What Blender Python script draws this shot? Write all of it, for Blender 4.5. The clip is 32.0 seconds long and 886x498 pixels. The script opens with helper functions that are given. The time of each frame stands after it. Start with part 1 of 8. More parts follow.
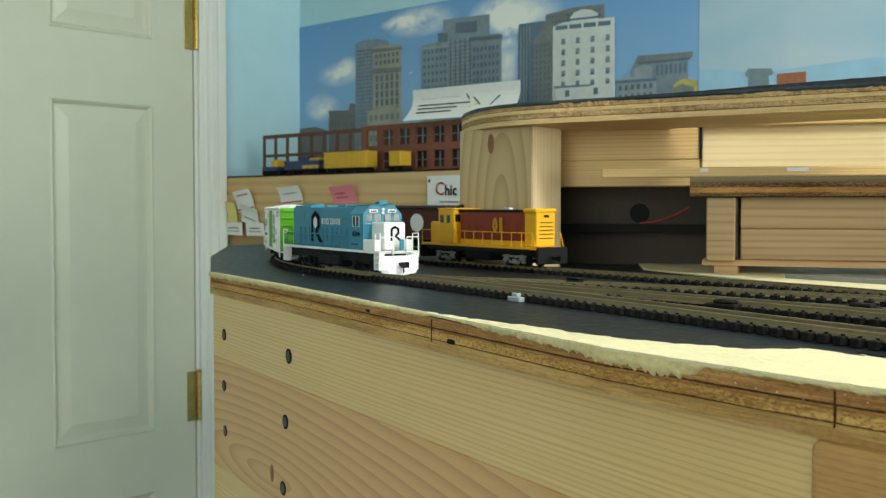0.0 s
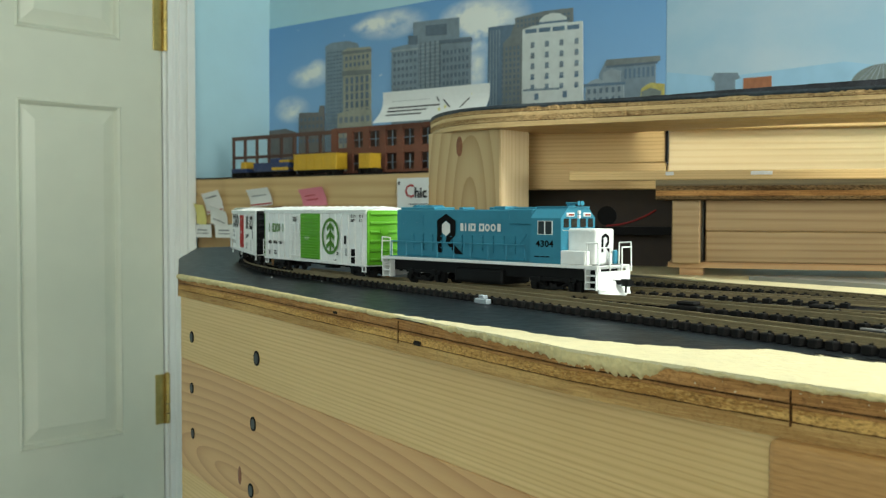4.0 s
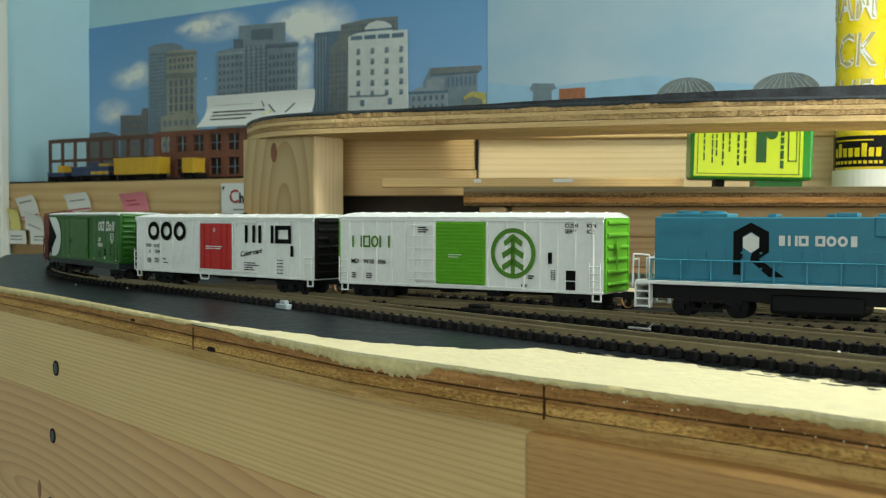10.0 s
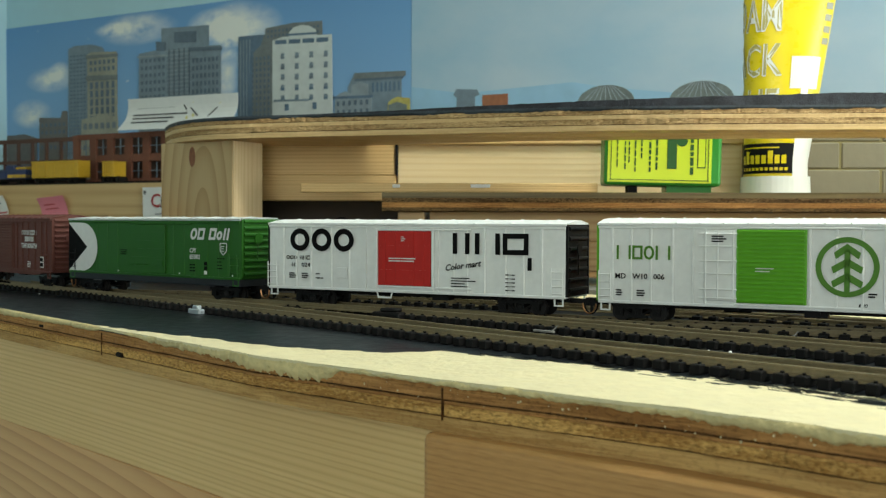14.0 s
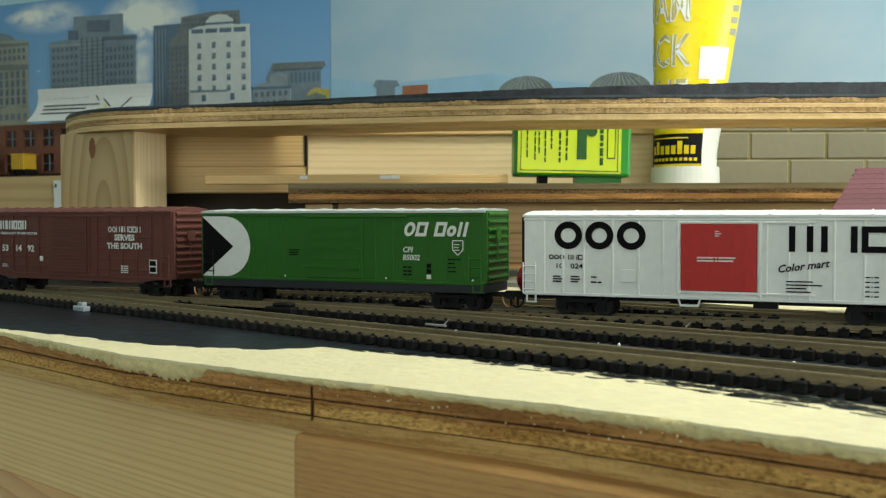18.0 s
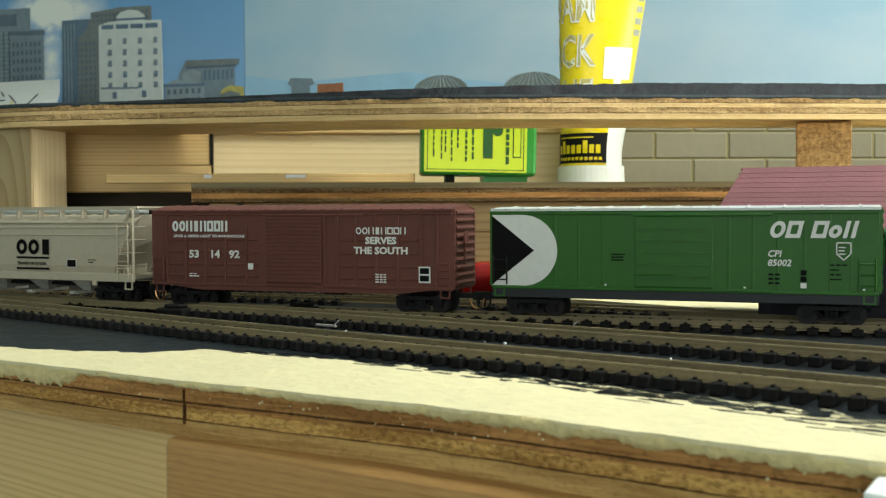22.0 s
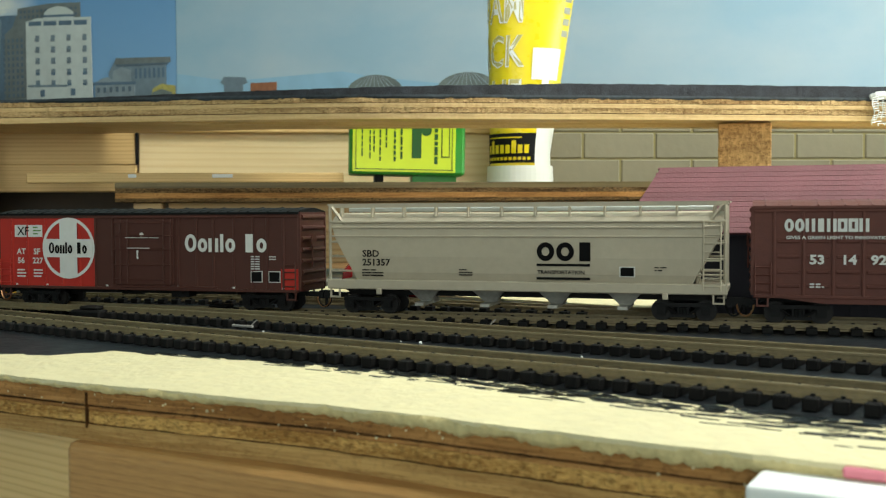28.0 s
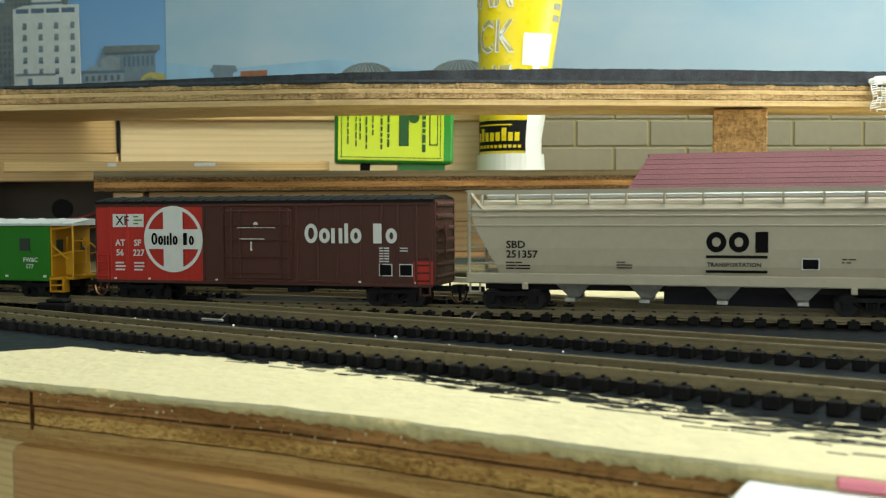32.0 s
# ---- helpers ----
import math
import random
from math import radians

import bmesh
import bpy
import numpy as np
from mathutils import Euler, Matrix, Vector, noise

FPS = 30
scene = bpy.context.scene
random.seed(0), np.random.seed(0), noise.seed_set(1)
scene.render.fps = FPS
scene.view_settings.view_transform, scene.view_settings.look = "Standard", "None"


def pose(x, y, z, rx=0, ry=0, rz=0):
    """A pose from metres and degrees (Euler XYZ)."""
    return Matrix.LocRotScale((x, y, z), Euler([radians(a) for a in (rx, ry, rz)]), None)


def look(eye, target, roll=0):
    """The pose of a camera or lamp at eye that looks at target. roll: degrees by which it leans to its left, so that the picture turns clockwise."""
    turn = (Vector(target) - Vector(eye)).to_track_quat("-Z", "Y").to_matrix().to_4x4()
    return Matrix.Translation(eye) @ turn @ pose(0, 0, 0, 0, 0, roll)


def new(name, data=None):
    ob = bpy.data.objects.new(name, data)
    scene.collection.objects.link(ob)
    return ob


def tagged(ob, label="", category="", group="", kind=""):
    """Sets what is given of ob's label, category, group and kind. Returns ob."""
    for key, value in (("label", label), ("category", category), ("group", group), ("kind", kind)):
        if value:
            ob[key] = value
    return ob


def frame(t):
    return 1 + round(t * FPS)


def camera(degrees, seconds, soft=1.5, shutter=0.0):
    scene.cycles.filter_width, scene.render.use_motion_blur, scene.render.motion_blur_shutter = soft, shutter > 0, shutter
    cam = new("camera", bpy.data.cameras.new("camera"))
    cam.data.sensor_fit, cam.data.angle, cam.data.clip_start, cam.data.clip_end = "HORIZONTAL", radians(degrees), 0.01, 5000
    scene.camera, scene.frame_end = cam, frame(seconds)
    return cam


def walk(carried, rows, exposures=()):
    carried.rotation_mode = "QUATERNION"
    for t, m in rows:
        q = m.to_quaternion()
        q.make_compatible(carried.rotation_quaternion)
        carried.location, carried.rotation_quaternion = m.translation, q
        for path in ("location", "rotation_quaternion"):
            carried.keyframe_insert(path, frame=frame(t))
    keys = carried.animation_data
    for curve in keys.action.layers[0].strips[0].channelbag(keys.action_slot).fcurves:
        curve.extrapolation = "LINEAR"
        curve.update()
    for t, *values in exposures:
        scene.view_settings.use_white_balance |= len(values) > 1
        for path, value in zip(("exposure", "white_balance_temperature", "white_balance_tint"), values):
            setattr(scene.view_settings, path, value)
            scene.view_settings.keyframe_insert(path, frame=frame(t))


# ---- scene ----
cam = camera(46.12, 32.0, soft=1.25)
cam.data.dof.use_dof, cam.data.dof.focus_distance, cam.data.dof.aperture_fstop = True, 0.58, 32.0
PATH = [
    (0, (0.0000, -0.0000, 1.3781), (0.0000, 1.9985, 1.3012), 0.05),
    (0.5, (0.0005, -0.0007, 1.3781), (0.0014, 1.9978, 1.3016), 0.03),
    (1, (0.0008, -0.0019, 1.3782), (0.0028, 1.9967, 1.3025), 0.05),
    (1.5, (0.0003, -0.0025, 1.3784), (0.0030, 1.9961, 1.3029), 0.05),
    (2, (0.0002, -0.0026, 1.3781), (0.0046, 1.9960, 1.3039), 0.08),
    (2.5, (0.0002, -0.0027, 1.3782), (0.0049, 1.9959, 1.3039), 0.05),
    (4.5, (0.0037, -0.0055, 1.3783), (0.0812, 1.9918, 1.3076), 0.16),
    (5, (0.0050, -0.0087, 1.3786), (0.1008, 1.9878, 1.3097), 0.14),
    (5.5, (0.0062, -0.0104, 1.3789), (0.1234, 1.9850, 1.3104), 0.14),
    (6, (0.0086, -0.0103, 1.3787), (0.1471, 1.9838, 1.3107), 0.15),
    (6.5, (0.0104, -0.0091, 1.3784), (0.1751, 1.9830, 1.3108), 0.19),
    (7, (0.0107, -0.0111, 1.3786), (0.1960, 1.9792, 1.3118), 0.18),
    (7.5, (0.0126, -0.0128, 1.3787), (0.2227, 1.9751, 1.3135), 0.20),
    (8, (0.0167, -0.0113, 1.3784), (0.2673, 1.9718, 1.3130), 0.19),
    (8.5, (0.0195, -0.0141, 1.3788), (0.2990, 1.9652, 1.3139), 0.18),
    (9, (0.0179, -0.0159, 1.3788), (0.3180, 1.9605, 1.3154), 0.18),
    (9.5, (0.0219, -0.0188, 1.3790), (0.3548, 1.9524, 1.3176), 0.18),
    (10, (0.0252, -0.0198, 1.3792), (0.3863, 1.9463, 1.3171), 0.15),
    (10.5, (0.0270, -0.0198, 1.3791), (0.4100, 1.9422, 1.3176), 0.15),
    (11, (0.0258, -0.0202, 1.3792), (0.4168, 1.9403, 1.3174), 0.18),
    (11.5, (0.0292, -0.0208, 1.3792), (0.4307, 1.9375, 1.3175), 0.16),
    (12, (0.0298, -0.0226, 1.3794), (0.4430, 1.9333, 1.3186), 0.20),
    (12.5, (0.0308, -0.0246, 1.3794), (0.4606, 1.9278, 1.3210), 0.14),
    (13, (0.0341, -0.0289, 1.3796), (0.4886, 1.9180, 1.3244), 0.10),
    (13.5, (0.0367, -0.0304, 1.3797), (0.5133, 1.9112, 1.3250), 0.06),
    (14, (0.0345, -0.0302, 1.3797), (0.5253, 1.9079, 1.3264), 0.19),
    (14.5, (0.0389, -0.0314, 1.3796), (0.5498, 1.9015, 1.3254), 0.11),
    (16.5, (0.0485, -0.0216, 1.3794), (0.6211, 1.8935, 1.3135), 0.07),
    (17, (0.0544, -0.0217, 1.3792), (0.6396, 1.8896, 1.3126), -0.02),
    (17.5, (0.0580, -0.0197, 1.3788), (0.6599, 1.8864, 1.3123), -0.06),
    (18, (0.0602, -0.0214, 1.3790), (0.6721, 1.8816, 1.3116), -0.12),
    (18.5, (0.0643, -0.0218, 1.3792), (0.6987, 1.8737, 1.3094), -0.16),
    (19, (0.0668, -0.0195, 1.3788), (0.7237, 1.8682, 1.3077), -0.15),
    (19.5, (0.0678, -0.0186, 1.3788), (0.7349, 1.8655, 1.3060), -0.13),
    (20, (0.0701, -0.0206, 1.3789), (0.7459, 1.8604, 1.3073), -0.17),
    (20.5, (0.0669, -0.0205, 1.3789), (0.7528, 1.8568, 1.3083), -0.11),
    (21, (0.0692, -0.0216, 1.3787), (0.7688, 1.8508, 1.3099), -0.11),
    (21.5, (0.0721, -0.0247, 1.3789), (0.7946, 1.8390, 1.3109), -0.14),
    (22, (0.0777, -0.0257, 1.3792), (0.8212, 1.8296, 1.3090), -0.25),
    (22.5, (0.0783, -0.0243, 1.3791), (0.8251, 1.8297, 1.3077), -0.22),
    (23, (0.0776, -0.0224, 1.3790), (0.8240, 1.8318, 1.3066), -0.21),
    (23.5, (0.0785, -0.0229, 1.3787), (0.8273, 1.8303, 1.3068), -0.24),
    (24, (0.0793, -0.0234, 1.3787), (0.8341, 1.8273, 1.3071), -0.24),
    (24.5, (0.0806, -0.0238, 1.3785), (0.8494, 1.8212, 1.3073), -0.25),
    (25, (0.0833, -0.0251, 1.3786), (0.8751, 1.8101, 1.3069), -0.26),
    (25.5, (0.0816, -0.0248, 1.3788), (0.8881, 1.8040, 1.3071), -0.22),
    (27.5, (0.0855, -0.0288, 1.3789), (0.9109, 1.7916, 1.3084), -0.29),
    (28, (0.0886, -0.0301, 1.3789), (0.9342, 1.7810, 1.3083), -0.31),
    (28.5, (0.0899, -0.0271, 1.3786), (0.9479, 1.7780, 1.3058), -0.23),
    (29, (0.0916, -0.0263, 1.3786), (0.9618, 1.7730, 1.3042), -0.25),
    (29.5, (0.0956, -0.0273, 1.3787), (0.9735, 1.7681, 1.3030), -0.30),
    (30, (0.0944, -0.0221, 1.3782), (0.9628, 1.7778, 1.2995), -0.23),
    (30.5, (0.1073, -0.0207, 1.3783), (0.9681, 1.7825, 1.2926), -0.47),
    (31, (0.1059, -0.0166, 1.3777), (0.9654, 1.7872, 1.2911), -0.41),
    (31.5, (0.1038, -0.0140, 1.3776), (0.9579, 1.7923, 1.2895), -0.36),
    (32, (0.1066, -0.0140, 1.3777), (0.9535, 1.7957, 1.2889), -0.40),
]
walk(cam, [(t, look(eye, target, roll)) for t, eye, target, roll in PATH], [(0, 0.50), (5, 0.48), (7, 0.40), (10, 0.22), (13, 0.13), (18, 0.08), (23.5, 0.18), (32, 0.08)])

EYE = 1.38  # eye height over the room floor
ROOM = pose(-0.340, 2.490, 0, 0, 0, -43.0)  # room corner; x runs along the poster wall, -y into the room
TABLE_Z = EYE - 0.0585
RAIL_Z = EYE - 0.0537

# daylight: an overcast sky outside, two windows with the sky's light in them
world = bpy.data.worlds.new("world")
scene.world = world
world.use_nodes = True
wn, wl = world.node_tree.nodes, world.node_tree.links
sky = wn.new("ShaderNodeTexSky")
sky.sky_type = "NISHITA"
sky.sun_disc = False
sky.sun_elevation = radians(38)
sky.sun_rotation = radians(150)
wl.new(sky.outputs["Color"], wn["Background"].inputs["Color"])
wn["Background"].inputs["Strength"].default_value = 0.1


def area(name, m, sx, sy, watts, colour):
    data = bpy.data.lights.new(name, "AREA")
    data.shape, data.size, data.size_y, data.energy, data.color = "RECTANGLE", sx, sy, watts, colour
    ob = new(name, data)
    ob.matrix_world = m
    return ob


# window behind the camera and window in the end wall to the right
area("window_light_back", ROOM @ look((2.4, -3.42, 1.75), (2.0, 0, 1.0)), 1.7, 1.15, 16, (0.91, 1.0, 0.93))
area("window_light_side", ROOM @ look((4.42, -0.80, 1.52), (0, -0.80, 1.46)), 1.4, 1.15, 46, (0.94, 1.0, 0.91))
area("ceiling_lamp", ROOM @ pose(2.60, -0.95, 2.372, 0, 0, 0), 1.15, 0.26, 19, (0.96, 1.0, 0.95))


# ---- materials ----
def mat(name, colour, rough=0.6, metal=0.0, vary=0.12, scale=40.0, bump=0.0, bump_scale=None, random_tint=0.0, emit=0.0, gloss=0.5):
    """A plain surface with two scales of uneven colour, uneven gloss and fine relief."""
    m = bpy.data.materials.new(name)
    m.use_nodes = True
    n, l = m.node_tree.nodes, m.node_tree.links
    b = n["Principled BSDF"]
    b.inputs["Roughness"].default_value, b.inputs["Metallic"].default_value = rough, metal
    b.inputs["Specular IOR Level"].default_value = gloss
    co = n.new("ShaderNodeTexCoord")
    big, small = n.new("ShaderNodeTexNoise"), n.new("ShaderNodeTexNoise")
    big.inputs["Scale"].default_value, big.inputs["Detail"].default_value = scale * 0.2, 3
    small.inputs["Scale"].default_value, small.inputs["Detail"].default_value = scale * 2.5, 5
    add = n.new("ShaderNodeMath")
    add.operation = "ADD"
    ramp = n.new("ShaderNodeMapRange")
    ramp.inputs["From Min"].default_value, ramp.inputs["From Max"].default_value = 0.7, 1.3
    ramp.inputs["To Min"].default_value, ramp.inputs["To Max"].default_value = 1 - vary, 1 + vary
    hsv = n.new("ShaderNodeHueSaturation")
    hsv.inputs["Color"].default_value = (*colour, 1)
    for tex in (big, small):
        l.new(co.outputs["Object"], tex.inputs["Vector"])
    l.new(big.outputs["Fac"], add.inputs[0])
    l.new(small.outputs["Fac"], add.inputs[1])
    l.new(add.outputs[0], ramp.inputs["Value"])
    value = ramp.outputs["Result"]
    if random_tint:
        info, r2, mul = n.new("ShaderNodeObjectInfo"), n.new("ShaderNodeMapRange"), n.new("ShaderNodeMath")
        r2.inputs["To Min"].default_value, r2.inputs["To Max"].default_value = 1 - random_tint, 1 + random_tint
        mul.operation = "MULTIPLY"
        l.new(info.outputs["Random"], r2.inputs["Value"])
        l.new(r2.outputs["Result"], mul.inputs[0])
        l.new(value, mul.inputs[1])
        value = mul.outputs[0]
    l.new(value, hsv.inputs["Value"])
    l.new(hsv.outputs["Color"], b.inputs["Base Color"])
    rr = n.new("ShaderNodeMapRange")
    rr.inputs["To Min"].default_value, rr.inputs["To Max"].default_value = max(rough - 0.12, 0.02), min(rough + 0.12, 1)
    l.new(small.outputs["Fac"], rr.inputs["Value"])
    l.new(rr.outputs["Result"], b.inputs["Roughness"])
    if bump:
        bt, bn = n.new("ShaderNodeTexNoise"), n.new("ShaderNodeBump")
        bt.inputs["Scale"].default_value, bt.inputs["Detail"].default_value = bump_scale or scale * 4, 6
        bn.inputs["Strength"].default_value, bn.inputs["Distance"].default_value = bump, 0.001
        l.new(co.outputs["Object"], bt.inputs["Vector"])
        l.new(bt.outputs["Fac"], bn.inputs["Height"])
        l.new(bn.outputs["Normal"], b.inputs["Normal"])
    if emit:
        b.inputs["Emission Strength"].default_value = emit
        l.new(hsv.outputs["Color"], b.inputs["Emission Color"])
    return m


def wood(name, light, dark, ring=60.0, along=3.0, rough=0.55, bump=0.25, distort=6.0, axis="X", knots=0.0, mixed=0.5):
    """Planed timber: growth rings stretched along one axis of the piece, with fine pores."""
    m = bpy.data.materials.new(name)
    m.use_nodes = True
    n, l = m.node_tree.nodes, m.node_tree.links
    b = n["Principled BSDF"]
    b.inputs["Roughness"].default_value = rough
    co, mp = n.new("ShaderNodeTexCoord"), n.new("ShaderNodeMapping")
    sc = {"X": (along, ring, ring), "Y": (ring, along, ring), "Z": (ring, ring, along)}[axis]
    mp.inputs["Scale"].default_value = sc
    l.new(co.outputs["Object"], mp.inputs["Vector"])
    bend = n.new("ShaderNodeTexNoise")
    bend.inputs["Scale"].default_value, bend.inputs["Detail"].default_value = 0.12, 2
    l.new(mp.outputs["Vector"], bend.inputs["Vector"])
    mix = n.new("ShaderNodeVectorMath")
    mix.operation = "MULTIPLY_ADD"
    l.new(bend.outputs["Color"], mix.inputs[0])
    mix.inputs[1].default_value = (distort, distort, distort)
    l.new(mp.outputs["Vector"], mix.inputs[2])
    wv = n.new("ShaderNodeTexWave")
    wv.wave_type, wv.bands_direction = "BANDS", {"X": "Z", "Y": "Z", "Z": "X"}[axis]
    wv.inputs["Scale"].default_value, wv.inputs["Distortion"].default_value = 0.32, 1.6
    wv.inputs["Detail"].default_value = 2
    l.new(mix.outputs["Vector"], wv.inputs["Vector"])
    pores = n.new("ShaderNodeTexNoise")
    pores.inputs["Scale"].default_value, pores.inputs["Detail"].default_value = 3.0, 6
    l.new(mp.outputs["Vector"], pores.inputs["Vector"])
    blotch = n.new("ShaderNodeTexNoise")
    blotch.inputs["Scale"].default_value = 9
    l.new(co.outputs["Object"], blotch.inputs["Vector"])
    thin = n.new("ShaderNodeMath")
    thin.operation = "POWER"
    l.new(wv.outputs["Fac"], thin.inputs[0])
    thin.inputs[1].default_value = 2.6
    s1 = n.new("ShaderNodeMath")
    s1.operation = "MULTIPLY_ADD"
    l.new(thin.outputs[0], s1.inputs[0])
    s1.inputs[1].default_value = mixed
    l.new(pores.outputs["Fac"], s1.inputs[2])
    s2 = n.new("ShaderNodeMath")
    s2.operation = "MULTIPLY_ADD"
    l.new(blotch.outputs["Fac"], s2.inputs[0])
    s2.inputs[1].default_value = 0.5
    l.new(s1.outputs[0], s2.inputs[2])
    rp = n.new("ShaderNodeMapRange")
    rp.inputs["From Min"].default_value, rp.inputs["From Max"].default_value = 0.55, 0.95 + mixed
    l.new(s2.outputs[0], rp.inputs["Value"])
    mc = n.new("ShaderNodeMix")
    mc.data_type = "RGBA"
    mc.inputs["A"].default_value, mc.inputs["B"].default_value = (*light, 1), (*dark, 1)
    l.new(rp.outputs["Result"], mc.inputs["Factor"])
    l.new(mc.outputs["Result"], b.inputs["Base Color"])
    bn = n.new("ShaderNodeBump")
    bn.inputs["Strength"].default_value, bn.inputs["Distance"].default_value = bump, 0.0008
    l.new(s1.outputs[0], bn.inputs["Height"])
    l.new(bn.outputs["Normal"], b.inputs["Normal"])
    return m


PINE_PALE = wood("pine_pale", (0.70, 0.475, 0.205), (0.55, 0.345, 0.120), ring=330, along=2.0, distort=5.0, mixed=0.6)
PINE_PINK = wood("pine_pinkish", (0.55, 0.34, 0.15), (0.38, 0.19, 0.07), ring=170, along=3.0)
BEECH = wood("beech", (0.50, 0.27, 0.088), (0.35, 0.17, 0.05), ring=420, along=48.0, mixed=0.3, distort=3.0)


def ply_edge(name, light, dark, pits=0.35, streak=(380, 380, 1300), bump=1.0):
    """The sawn edge of plywood: short torn fibres, uneven tone and dark pits."""
    m = bpy.data.materials.new(name)
    m.use_nodes = True
    n, l = m.node_tree.nodes, m.node_tree.links
    b = n["Principled BSDF"]
    b.inputs["Roughness"].default_value = 0.8
    b.inputs["Specular IOR Level"].default_value = 0.2
    co = n.new("ShaderNodeTexCoord")

    def noise(scale, detail):
        mp, t = n.new("ShaderNodeMapping"), n.new("ShaderNodeTexNoise")
        mp.inputs["Scale"].default_value = scale
        t.inputs["Scale"].default_value, t.inputs["Detail"].default_value, t.inputs["Roughness"].default_value = 1.0, detail, 0.6
        l.new(co.outputs["Object"], mp.inputs["Vector"])
        l.new(mp.outputs["Vector"], t.inputs["Vector"])
        return t.outputs["Fac"]

    fibre, tone, pit = noise(streak, 6), noise((14, 14, 160), 4), noise((460, 460, 800), 3)
    add = n.new("ShaderNodeMath")
    add.operation = "ADD"
    l.new(fibre, add.inputs[0])
    l.new(tone, add.inputs[1])
    rp = n.new("ShaderNodeMapRange")
    rp.inputs["From Min"].default_value, rp.inputs["From Max"].default_value = 0.82, 1.18
    l.new(add.outputs[0], rp.inputs["Value"])
    mc = n.new("ShaderNodeMix")
    mc.data_type = "RGBA"
    mc.inputs["A"].default_value, mc.inputs["B"].default_value = (*light, 1), (*dark, 1)
    l.new(rp.outputs["Result"], mc.inputs["Factor"])
    pr = n.new("ShaderNodeMapRange")
    pr.inputs["From Min"].default_value, pr.inputs["From Max"].default_value, pr.inputs["To Max"].default_value = 0.53, 0.62, pits
    l.new(pit, pr.inputs["Value"])
    m2 = n.new("ShaderNodeMix")
    m2.data_type = "RGBA"
    m2.inputs["B"].default_value = (dark[0] * 0.25, dark[1] * 0.22, dark[2] * 0.2, 1)
    l.new(pr.outputs["Result"], m2.inputs["Factor"])
    l.new(mc.outputs["Result"], m2.inputs["A"])
    l.new(m2.outputs["Result"], b.inputs["Base Color"])
    hb = n.new("ShaderNodeMath")
    hb.operation = "SUBTRACT"
    l.new(fibre, hb.inputs[0])
    l.new(pr.outputs["Result"], hb.inputs[1])
    bn = n.new("ShaderNodeBump")
    bn.inputs["Strength"].default_value, bn.inputs["Distance"].default_value = bump, 0.0008
    l.new(hb.outputs[0], bn.inputs["Height"])
    l.new(bn.outputs["Normal"], b.inputs["Normal"])
    return m


def flat_sawn(name, light, dark, centre, stretch, ring=55.0, rough=0.55, across="X", pore=(500, 500, 25)):
    """Flat-sawn pine: long oval growth rings round a centre on the face across one local axis."""
    m = bpy.data.materials.new(name)
    m.use_nodes = True
    n, l = m.node_tree.nodes, m.node_tree.links
    b = n["Principled BSDF"]
    b.inputs["Roughness"].default_value = rough
    co, mp = n.new("ShaderNodeTexCoord"), n.new("ShaderNodeMapping")
    mp.vector_type = "POINT"
    mp.inputs["Location"].default_value = tuple(-c * k for c, k in zip(centre, stretch))
    mp.inputs["Scale"].default_value = stretch
    l.new(co.outputs["Object"], mp.inputs["Vector"])
    wv = n.new("ShaderNodeTexWave")
    wv.wave_type, wv.rings_direction, wv.wave_profile = "RINGS", across, "SAW"
    wv.inputs["Scale"].default_value, wv.inputs["Distortion"].default_value = ring, 2.6
    wv.inputs["Detail"].default_value, wv.inputs["Detail Scale"].default_value = 2, 0.5
    l.new(mp.outputs["Vector"], wv.inputs["Vector"])
    thin = n.new("ShaderNodeMath")
    thin.operation = "POWER"
    thin.inputs[1].default_value = 2.2
    l.new(wv.outputs["Fac"], thin.inputs[0])
    m3, pores = n.new("ShaderNodeMapping"), n.new("ShaderNodeTexNoise")
    m3.inputs["Scale"].default_value = pore
    pores.inputs["Scale"].default_value, pores.inputs["Detail"].default_value = 1.0, 5
    l.new(co.outputs["Object"], m3.inputs["Vector"])
    l.new(m3.outputs["Vector"], pores.inputs["Vector"])
    mix = n.new("ShaderNodeMath")
    mix.operation = "MULTIPLY_ADD"
    mix.inputs[1].default_value = 0.45
    l.new(pores.outputs["Fac"], mix.inputs[0])
    l.new(thin.outputs[0], mix.inputs[2])
    rp = n.new("ShaderNodeMapRange")
    rp.inputs["From Min"].default_value, rp.inputs["From Max"].default_value = 0.12, 1.2
    l.new(mix.outputs[0], rp.inputs["Value"])
    mc = n.new("ShaderNodeMix")
    mc.data_type = "RGBA"
    mc.inputs["A"].default_value, mc.inputs["B"].default_value = (*light, 1), (*dark, 1)
    l.new(rp.outputs["Result"], mc.inputs["Factor"])
    l.new(mc.outputs["Result"], b.inputs["Base Color"])
    bn = n.new("ShaderNodeBump")
    bn.inputs["Strength"].default_value, bn.inputs["Distance"].default_value = 0.2, 0.0005
    l.new(pores.outputs["Fac"], bn.inputs["Height"])
    l.new(bn.outputs["Normal"], b.inputs["Normal"])
    return m


